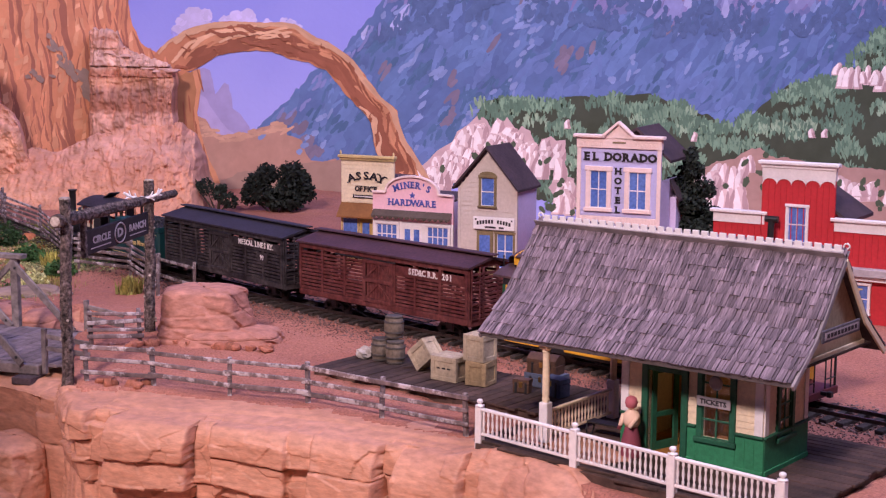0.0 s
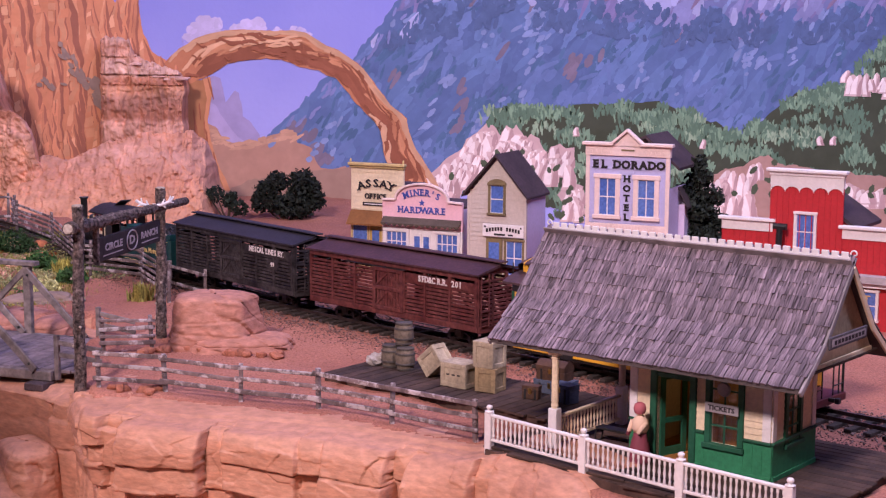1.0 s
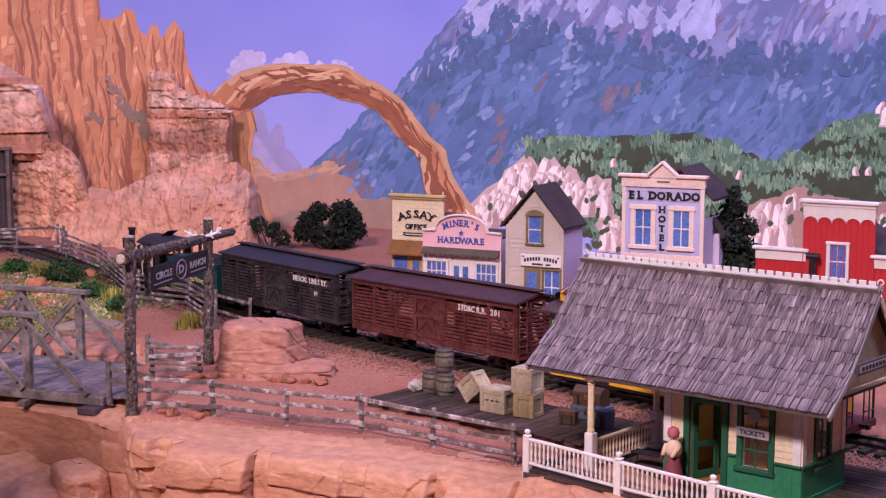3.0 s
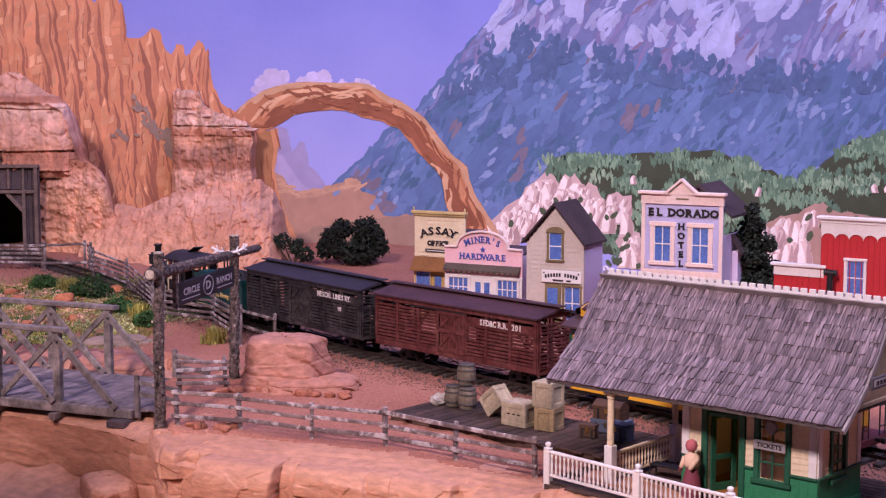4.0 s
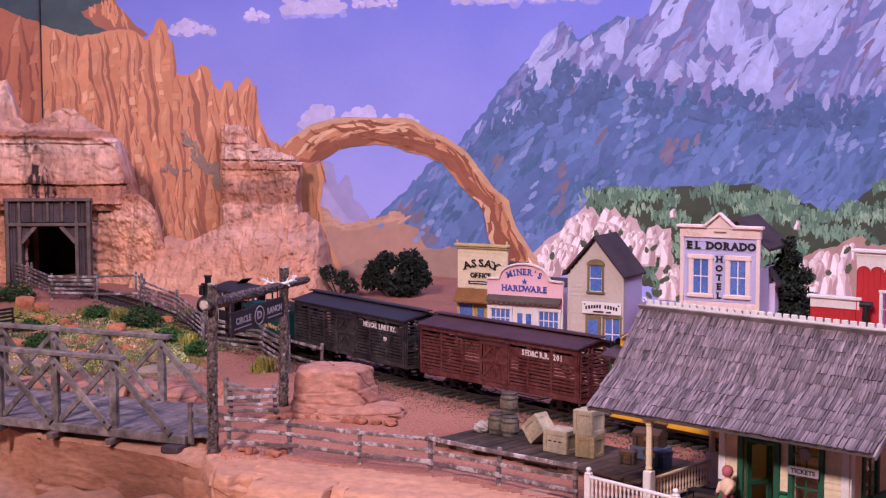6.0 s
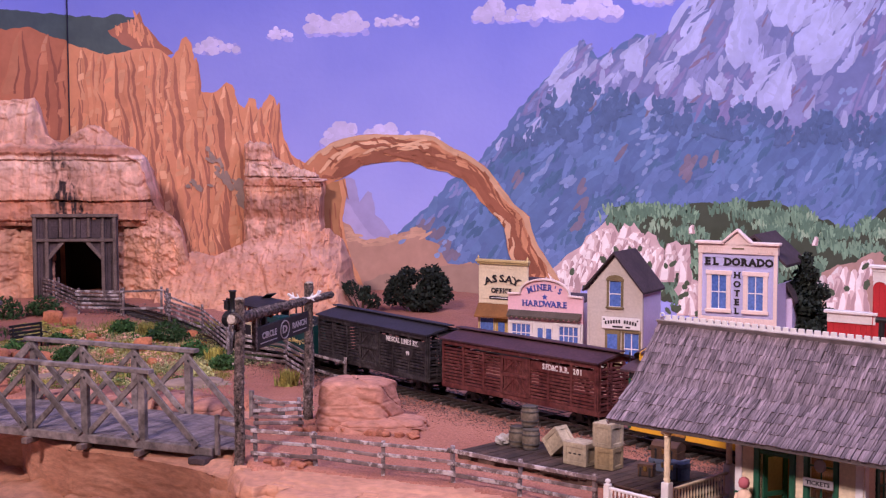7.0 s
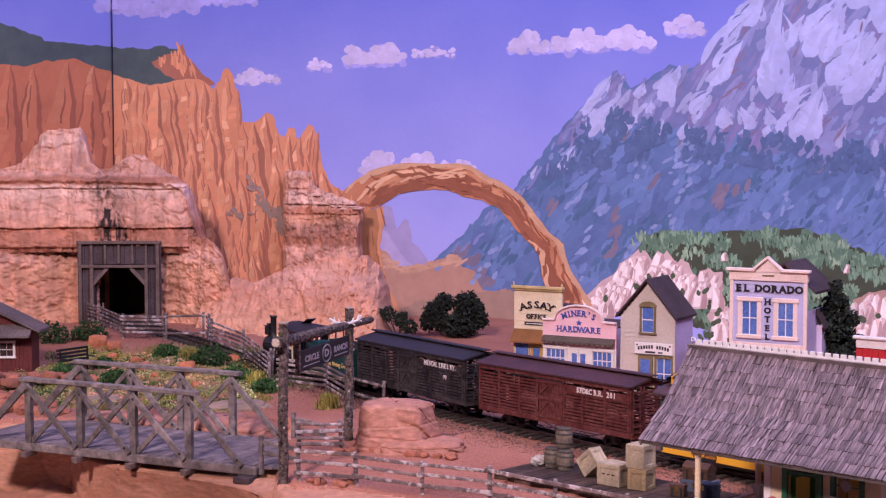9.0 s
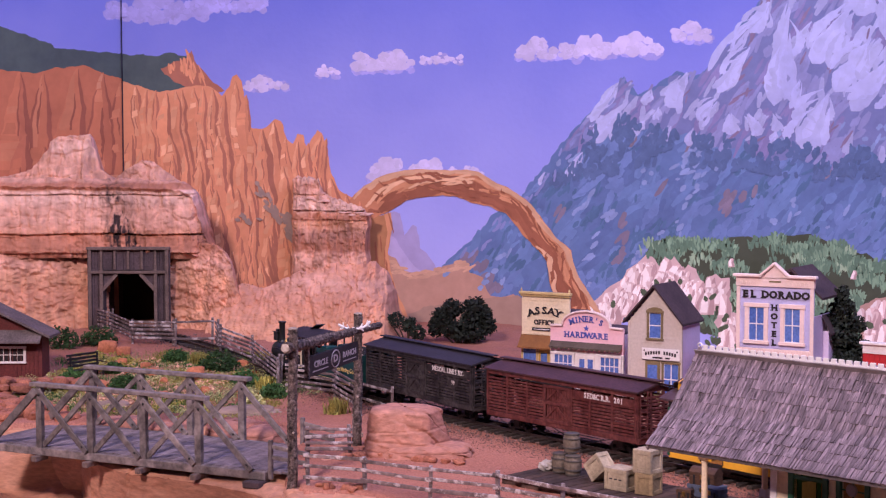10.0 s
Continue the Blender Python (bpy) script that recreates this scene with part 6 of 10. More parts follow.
    st = part("station_sign", Geo().box(0, 4.6, -0.06, 0.06, -0.34, 0.34, 0.04), material("sign_slate", (0.10, 0.09, 0.11), 0.7), d, "slate board with a pale band of lettering", at=pose(2.98, 0.1, 8.5, 0, 0, 90))
    part("lettering_band", Geo().box(0.25, 4.35, -0.075, -0.06, -0.2, 0.2, 0.0), GREY_SIGN, st)
    for i in range(9):
        part("letter_bar", Geo().box(0.5 + 0.42 * i, 0.8 + 0.42 * i, -0.085, -0.075, -0.11, 0.11, 0.0), INK, st)
    # porch posts with plinths and caps
    for x, y in ((-12.5, -2.1), (-12.5, 5.0)):
        p = part("porch_post", Geo().lathe([(0.19, 3.0), (0.23, 3.15), (0.19, 3.3), (0.21, 3.45), (0.20, 5.8), (0.26, 5.95), (0.2, 6.0), (0.26, 6.1)], 12, pose(x, y, 0)), CREAM, d)
        part("plinth", Geo().box(x - 0.29, x + 0.29, y - 0.29, y + 0.29, 0.6, 3.0, 0.05), WHITE, p)
        part("cap", Geo().box(x - 0.34, x + 0.34, y - 0.34, y + 0.34, 6.1, 6.42, 0.05), CREAM, p)
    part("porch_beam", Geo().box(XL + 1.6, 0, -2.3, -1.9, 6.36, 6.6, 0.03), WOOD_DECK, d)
    return d


depot()


def picket_run(name, pts, posts, label, post_mat, h=1.85, gap=0.33, group=""):
    """A white fence with turned balusters between square posts; pts in the depot's axes."""
    f = thing(name, *local(0, 0), 0, DT, label, "fence", group)
    z0 = 0.6
    bal = Geo().lathe([(0.075, 0), (0.075, 0.25), (0.045, 0.32), (0.085, 0.62), (0.045, 0.98), (0.075, 1.08), (0.075, 1.34)], 8).mesh("baluster", post_mat, True)
    for (xa, ya), (xb, yb) in zip(pts, pts[1:]):
        a, b = Vector((xa, ya, 0)), Vector((xb, yb, 0))
        L = (b - a).length
        part("top_rail", Geo().beam(a + Vector((0, 0, z0 + 1.82)), b + Vector((0, 0, z0 + 1.82)), 0.26, 0.16, 0.03), post_mat, f)
        part("bottom_rail", Geo().beam(a + Vector((0, 0, z0 + 0.38)), b + Vector((0, 0, z0 + 0.38)), 0.2, 0.16, 0.03), post_mat, f)
        n = int(L / gap)
        for i in range(1, n):
            p = a + (b - a) * (i / n)
            part("baluster", bal, None, f, at=pose(p.x, p.y, z0 + 0.44))
    for x, y in posts:
        p = part("post", Geo().box(x - 0.22, x + 0.22, y - 0.22, y + 0.22, z0 - 0.5, z0 + 1.98, 0.04), post_mat, f)
        part("post_cap", Geo().lathe([(0.27, 0), (0.27, 0.07), (0.12, 0.1), (0.09, 0.14), (0.16, 0.2), (0.19, 0.28), (0.16, 0.38), (0.06, 0.43)], 12, pose(x, y, z0 + 1.98)), post_mat, p, smooth=True)
    return f


FRONT = [(-15.75, -4.0), (-8.75, -4.7), (-2.35, -5.3), (3.95, -5.75)]
picket_run("porch_fence", FRONT, FRONT, "white fence with turned balusters and ball-topped posts", WHITE)
picket_run("porch_fence", [(-12.5, -1.8), (-12.5, 4.75)], [], "cream fence with turned balusters across the porch end", CREAM)

# the doll on the porch: one plain mesh
g = Geo()
g.lathe([(0.62, 0), (0.66, 0.15), (0.55, 0.9), (0.38, 1.55), (0.34, 1.75)], 16)
doll_x, doll_y = local(-7.35, -1.2)
g.lathe([(0.36, 1.7), (0.5, 2.0), (0.46, 2.4), (0.25, 2.62), (0.14, 2.68), (0.14, 2.75)], 14)
g.lathe([(0.1, 2.7), (0.3, 2.82), (0.36, 3.05), (0.3, 3.3), (0.12, 3.42)], 14, pose(-0.02, -0.04, 0))
g.tube((-0.42, -0.1, 2.35), (-0.62, -0.3, 1.5), 0.16, 0.12, 10)
g.tube((0.42, -0.1, 2.35), (0.2, -0.55, 1.75), 0.16, 0.12, 10)


def doll_material():
    """Painted in three colours by height: skirt, blouse, bonnet."""
    m = material("painted_doll", (0.3, 0.08, 0.1), 0.7, vary=0.05, bump=0.1)
    t = m.node_tree
    co, sep, rp = t.nodes.new("ShaderNodeTexCoord"), t.nodes.new("ShaderNodeSeparateXYZ"), t.nodes.new("ShaderNodeValToRGB")
    mr = t.nodes.new("ShaderNodeMapRange")
    mr.inputs["From Max"].default_value = 3.45 * S
    t.links.new(co.outputs["Object"], sep.inputs[0])
    t.links.new(sep.outputs["Z"], mr.inputs["Value"])
    t.links.new(mr.outputs[0], rp.inputs["Fac"])
    rp.color_ramp.interpolation = "CONSTANT"
    rp.color_ramp.elements[0].color = (0.22, 0.05, 0.075, 1)
    e = rp.color_ramp.elements[1]
    e.position, e.color = 0.5, (0.78, 0.56, 0.42, 1)
    e = rp.color_ramp.elements.new(0.80)
    e.color = (0.48, 0.13, 0.16, 1)
    t.links.new(rp.outputs[0], t.nodes["Principled BSDF"].inputs["Base Color"])
    return m


solo("doll", g, doll_material(), "small painted doll in a dark skirt and bonnet", "doll", at=pose(doll_x, doll_y, 0.6, 0, 0, DT), smooth=True)

# ---- track ----
TRACK = [(74, 52), (60, 65), (44, 80.6), (22, 103.4), (8.9, 117.2), (-4.7, 132.0), (-17.4, 148.4), (-31, 165), (-44, 180.5), (-54.5, 192.5), (-58.5, 197), (-64, 204)]
TL = [0.0]
for (xa, ya), (xb, yb) in zip(TRACK, TRACK[1:]):
    TL.append(TL[-1] + math.hypot(xb - xa, yb - ya))


def on_track(s):
    """Place and heading (towards the tunnel) at s centimetres along the track."""
    def at_s(q):
        return Vector((float(np.interp(q, TL, [p[0] for p in TRACK])), float(np.interp(q, TL, [p[1] for p in TRACK])), 0))
    p = (at_s(s - 6) + at_s(s - 3) + at_s(s) + at_s(s + 3) + at_s(s + 6)) / 5
    d = at_s(s + 5) - at_s(s - 5)
    p.z = 2.0 * smooth(150, 195, p.y) * smooth(-18, -42, p.x)
    return p, math.degrees(math.atan2(d.y, d.x))


TIE = material("tie_wood", (0.07, 0.055, 0.05), 0.9, vary=0.4, grain=5, island=0.3)
RAIL = material("rail_steel", (0.12, 0.085, 0.075), 0.4, metal=0.7, vary=0.3, grain=5)
trk = thing("railway_track", 0, 0, 0, 0, "narrow-gauge track with dark ties and rusty rails", "track", kind="structure")
tie_mesh = Geo().box(-0.26, 0.26, -2.1, 2.1, 0.05, 0.3, 0.03).mesh("tie", TIE)
rnd = random.Random(12)
s = 4.0
while s < TL[-1] - 2:
    p, h = on_track(s)
    part("tie", tie_mesh, None, trk, at=pose(p.x, p.y, p.z, 0, 0, h + rnd.uniform(-2, 2)))
    s += 1.25
for side in (-0.83, 0.83):
    g = Geo()
    prev = None
    secs = []
    for i in range(150):
        p, h = on_track(4 + (TL[-1] - 6) * i / 149)
        n = Vector((-math.sin(radians(h)), math.cos(radians(h)), 0))
        c = p + n * side
        secs.append([c - n * 0.07 + Vector((0, 0, 0.3)), c - n * 0.07 + Vector((0, 0, 0.55)), c + n * 0.07 + Vector((0, 0, 0.55)), c + n * 0.07 + Vector((0, 0, 0.3))])
    g.grid(secs)
    part("rail", g, RAIL, trk)


def scatter(name, n, place, size, mat, label, category, seed, squash=0.7):
    """Loose stones, for what nobody could count."""
    rnd = random.Random(seed)
    g = Geo()
    base = [(1, 0, 0), (-1, 0, 0), (0, 1, 0), (0, -1, 0), (0, 0, 1), (0, 0, -1), (0.6, 0.6, 0.5), (-0.6, 0.6, 0.4), (-0.55, -0.6, 0.5), (0.6, -0.55, 0.45)]
    faces = [(4, 6, 7), (4, 7, 8), (4, 8, 9), (4, 9, 6), (6, 0, 2), (6, 2, 7), (7, 2, 1), (7, 1, 8), (8, 1, 3), (8, 3, 9), (9, 3, 0), (9, 0, 6), (0, 5, 2), (2, 5, 1), (1, 5, 3), (3, 5, 0)]
    for _ in range(n):
        x, y, z = place(rnd)
        r = rnd.uniform(*size) * (0.6 + 0.8 * rnd.random() ** 3)
        a = rnd.uniform(0, 6.28)
        vs = []
        for q in base:
            k = r * rnd.uniform(0.75, 1.2)
            qx, qy = q[0] * math.cos(a) - q[1] * math.sin(a), q[0] * math.sin(a) + q[1] * math.cos(a)
            vs.append((x + qx * k, y + qy * k, z + q[2] * k * squash + r * 0.25))
        g.add(vs, faces)
    return solo(name, g, mat, label, category, kind="stuff")


BALLAST = material("ballast", (0.25, 0.165, 0.15), 0.9, vary=0.3, grain=8, island=0.35)


def ballast_place(r):
    p, h = on_track(r.uniform(6, TL[-1] - 8))
    n = Vector((-math.sin(radians(h)), math.cos(radians(h)), 0))
    o = r.gauss(-0.3, 2.1)
    return (p.x + n.x * o, p.y + n.y * o, p.z + 0.06 * max(0, 1 - abs(o) / 4))


scatter("track_ballast", 30000, ballast_place, (0.06, 0.125), BALLAST, "fine brown stone ballast between the ties", "gravel", 13)

# ---- train ----
CAR_BLACK = material("black_car_boards", (0.022, 0.018, 0.02), 0.75, vary=0.4, grain=5, stain=0.4, second=(0.066, 0.056, 0.058), bump=0.3, fine=20, spec=0.2)
CAR_RED = material("oxide_red_boards", (0.10, 0.022, 0.021), 0.75, vary=0.35, grain=5, second=(0.15, 0.048, 0.044), bump=0.3, fine=20, spec=0.25)
ROOF_BLACK = material("black_car_roof", (0.032, 0.027, 0.036), 0.65, vary=0.3, grain=4)
ROOF_RED = material("brown_car_roof", (0.085, 0.036, 0.042), 0.65, vary=0.3, grain=4)
STEEL = material("wheel_steel", (0.10, 0.09, 0.09), 0.35, metal=0.8, vary=0.3)


def truck(parent, x):
    """A two-axle truck: side frames, bolster, springs, four wheels."""
    t = part("truck", Geo().box(x - 0.3, x + 0.3, -1.3, 1.3, 0.55, 1.45, 0.04), BLACK, parent)
    for sy in (-1, 1):
        f = Geo()
        f.beam((x - 1.35, sy * 1.12, 0.62), (x - 0.35, sy * 1.12, 0.95), 0.14, 0.14)
        f.beam((x + 1.35, sy * 1.12, 0.62), (x + 0.35, sy * 1.12, 0.95), 0.14, 0.14)
        f.beam((x - 1.35, sy * 1.12, 0.52), (x + 1.35, sy * 1.12, 0.38), 0.12, 0.1)
        f.box(x - 0.4, x + 0.4, sy * 1.12 - 0.1, sy * 1.12 + 0.1, 0.4, 1.2, 0.03)
        part("side_frame", f, BLACK, t)
        for dx in (-1.05, 1.05):
            part("journal_box", Geo().box(x + dx - 0.17, x + dx + 0.17, sy * 1.12 - 0.15, sy * 1.12 + 0.15, 0.38, 0.74, 0.04), BLACK, t)
    for dx in (-1.05, 1.05):
        for sy in (-1, 1):
            part("wheel", Geo().lathe([(0.12, -0.12), (0.5, -0.1), (0.5, 0.04), (0.58, 0.06), (0.58, 0.1), (0.1, 0.1)], 20, pose(x + dx, sy * 0.82, 0.5, 90 * sy, 0, 0)), STEEL, t)
        part("axle", Geo().tube((x + dx, -0.8, 0.5), (x + dx, 0.8, 0.5), 0.1, n=8), BLACK, t)
    return t


def coupler(parent, x, sx):
    c = Geo().box(min(x, x + sx * 0.7), max(x, x + sx * 0.7), -0.12, 0.12, 0.75, 1.0, 0.03)
    c.box(x + sx * 0.7 - 0.16, x + sx * 0.7 + 0.16, -0.2, 0.2, 0.7, 1.06, 0.05)
    return part("coupler", c, BLACK, parent)


def on_rails(name, s, label, category, group="", flip=0):
    """A vehicle with its middle at s; x runs forwards, towards the tunnel, z from the rail's top."""
    p, h = on_track(s)
    ob = thing(name, p.x, p.y, p.z + 0.5, h + flip, label, category, group)
    return ob


def stock_car(s, mat, roof_mat, label, words, number):
    c = on_rails("stock_car", s, label, "railway car", "stock cars of the train")
    L, W, F, H = 19.3, 4.7, 1.75, 5.75      # length, width, floor, eaves above the rail
    half, w = L / 2, W / 2
    part("underframe", Geo().box(-half, half, -w + 0.15, w - 0.15, F - 0.28, F, 0.03), mat, c)
    for sy in (-1, 1):
        part("side_sill", Geo().box(-half, half, sy * w - 0.12, sy * w + 0.12, F - 0.32, F + 0.16, 0.03), mat, c)
        part("top_plate", Geo().box(-half, half, sy * w - 0.1, sy * w + 0.1, H - 0.42, H, 0.03), mat, c)
        rodg = Geo()
        for yy in (0.5, 1.4):
            rodg.tube((-half + 3, sy * yy, F - 0.3), (-2.2, sy * yy, 0.25), 0.04, n=6)
            rodg.tube((-2.2, sy * yy, 0.25), (2.2, sy * yy, 0.25), 0.04, n=6)
            rodg.tube((2.2, sy * yy, 0.25), (half - 3, sy * yy, F - 0.3), 0.04, n=6)
        part("truss_rods", rodg, BLACK, c)
        # posts
        xs_ = [-half + 0.15, -half + 2.9, -half + 5.6, -1.75, 1.75, half - 5.6, half - 2.9, half - 0.15]
        for x in xs_:
            part("post", Geo().box(x - 0.13, x + 0.13, sy * w - 0.02 - 0.12, sy * w + 0.02 + 0.12, F + 0.16, H - 0.4, 0.02), mat, c)
        for a, b in ((xs_[0], xs_[1]), (xs_[2], xs_[1]), (xs_[7], xs_[6]), (xs_[5], xs_[6])):
            part("brace", Geo().beam((a, sy * (w - 0.14), F + 0.2), (b, sy * (w - 0.14), H - 0.45), 0.12, 0.2, 0.02, up=(0, 1, 0)), mat, c)
        n = 11
        for i in range(n):
            z0 = F + 0.2 + (H - F - 0.75) * i / n
            hgt = 0.21 if i < 8 else 0.19
            for a, b in ((-half + 0.05, -1.85), (1.85, half - 0.05)):
                part("slat", Geo().box(a, b, sy * (w + 0.02) - 0.05, sy * (w + 0.02) + 0.05, z0, z0 + hgt, 0.015), mat, c)
        # sliding door
        dr = part("door", Geo().box(-1.7, -1.45, sy * (w + 0.16) - 0.06, sy * (w + 0.16) + 0.06, F + 0.1, H - 0.5, 0.02), mat, c)
        for x0, x1, z0, z1 in ((1.45, 1.7, F + 0.1, H - 0.5), (-1.45, 1.45, F + 0.1, F + 0.4), (-1.45, 1.45, H - 0.8, H - 0.5), (-1.45, 1.45, (F + H) / 2 - 0.3, (F + H) / 2)):
            part("door_rail", Geo().box(x0, x1, sy * (w + 0.16) - 0.06, sy * (w + 0.16) + 0.06, z0, z1, 0.02), mat, dr)
        for z0, z1 in ((F + 0.4, (F + H) / 2 - 0.3), ((F + H) / 2, H - 0.8)):
            part("door_brace", Geo().beam((-1.45, sy * (w + 0.16), z0), (0, sy * (w + 0.16), z1), 0.16, 0.08, 0.015, up=(0, 1, 0)), mat, dr)
            part("door_brace", Geo().beam((1.45, sy * (w + 0.16), z0), (0, sy * (w + 0.16), z1), 0.16, 0.08, 0.015, up=(0, 1, 0)), mat, dr)
        for i in range(9):
            x = -1.42 + 2.84 * i / 9
            part("door_board", Geo().box(x + 0.01, x + 0.28, sy * (w + 0.08) - 0.03, sy * (w + 0.08) + 0.03, F + 0.3, H - 0.6, 0.01), mat, dr)
        part("door_track", Geo().box(-2.0, 5.0, sy * (w + 0.2) - 0.04, sy * (w + 0.2) + 0.04, H - 0.5, H - 0.4, 0.01), BLACK, c)
        # letter board, words towards the viewer's side
        part("letter_board", Geo().box(-half + 0.3, -2.0, sy * (w + 0.1) - 0.03, sy * (w + 0.1) + 0.03, H - 1.25, H - 0.6, 0.01) if sy > 0 else Geo().box(2.0, half - 0.3, sy * (w + 0.1) - 0.03, sy * (w + 0.1) + 0.03, H - 1.25, H - 0.6, 0.01), mat, c)
        if sy > 0:
            slab_lettering(words, 0.46, CREAM_INK, c, pose(-half / 2 - 0.9, w + 0.14, H - 0.92, 0, 0, 180), 0.9, 0.02)
            if number:
                part("number_board", Geo().box(-half / 2 - 2.6, -half / 2 - 1.0, w + 0.07, w + 0.13, H - 2.35, H - 1.6, 0.01), mat, c)
                lettering(number, 0.4, CREAM_INK, c, pose(-half / 2 - 1.8, w + 0.14, H - 1.98, 0, 0, 180), 1.0, 0.012)
    for sx in (-1, 1):
        for y in (-w + 0.1, -0.8, 0.8, w - 0.1):
            part("end_post", Geo().box(sx * half - 0.1, sx * half + 0.1, y - 0.12, y + 0.12, F, H, 0.02), mat, c)
        for i in range(11):
            z0 = F + 0.2 + (H - F - 0.5) * i / 11
            part("end_slat", Geo().box(sx * (half + 0.06) - 0.04, sx * (half + 0.06) + 0.04, -w, w, z0, z0 + 0.21, 0.015), mat, c)
        lad = Geo()
        for y in (w - 0.15, w - 1.0):
            lad.box(sx * (half + 0.2) - 0.04, sx * (half + 0.2) + 0.04, y - 0.05, y + 0.05, F, H + 0.1, 0.01)
        for i in range(7):
            lad.box(sx * (half + 0.2) - 0.03, sx * (half + 0.2) + 0.03, w - 1.0, w - 0.15, F + 0.1 + 0.56 * i, F + 0.18 + 0.56 * i, 0.01)
        part("ladder", lad, mat, c)
        part("brake_staff", Geo().tube((sx * (half + 0.3), -1.2, 0.8), (sx * (half + 0.3), -1.2, H + 0.7), 0.05, n=6), BLACK, c)
        part("end_sill", Geo().box(sx * half - 0.15, sx * half + 0.15, -w, w, F - 0.4, F + 0.12, 0.03), mat, c)
        coupler(c, sx * half, sx)
    # roof: two slopes with seams, running boards
    rg = Geo().plate([(-w - 0.28, H - 0.02), (-w - 0.28, H + 0.12), (0, H + 0.72), (w + 0.28, H + 0.12), (w + 0.28, H - 0.02), (0, H + 0.5)], L + 0.5, pose(-half - 0.25, 0, 0), "x")
    rf = part("roof", rg, roof_mat, c)
    part("running_board", Geo().box(-half - 0.5, half + 0.5, -0.42, 0.42, H + 0.8, H + 0.92, 0.03), roof_mat, rf)
    for sx in (-1, 1):
        truck(c, sx * (half - 3.0))
        part("roof_end_cap", Geo().plate([(-w - 0.1, H - 0.05), (0, H + 0.48), (w + 0.1, H - 0.05)], 0.12, pose(sx * half - 0.06, 0, 0), "x"), mat, c)
    return c


S_RED_R = TL[4] - 1.7                    # the tail of the red car
S0_RED = S_RED_R + 9.8
S0_BLACK = S0_RED + 21.3
S0_TENDER = S0_BLACK + 9.8 + 5.9
S0_LOCO = S0_TENDER + 4.7 + 6.6
S0_COACH = S_RED_R - 2.0 - 12.6
stock_car(S0_RED, CAR_RED, ROOF_RED, "oxide-red slatted wooden stock car on the track", "SFD&C R.R.  201", "")
stock_car(S0_BLACK, CAR_BLACK, ROOF_BLACK, "black slatted wooden stock car on the track", "MESCAL LINES RY.", "99")

YELLOW = material("coach_yellow", (0.80, 0.42, 0.035), 0.45, vary=0.06, grain=2, stain=0.12, bump=0.08, spec=0.5)
MAROON = material("coach_maroon", (0.12, 0.02, 0.03), 0.5, vary=0.15)
COACH_ROOF = material("coach_roof_brown", (0.10, 0.055, 0.06), 0.6, vary=0.2, grain=3)
GOLD = material("gold_lettering", (0.75, 0.55, 0.22), 0.5, vary=0.05, bump=0)


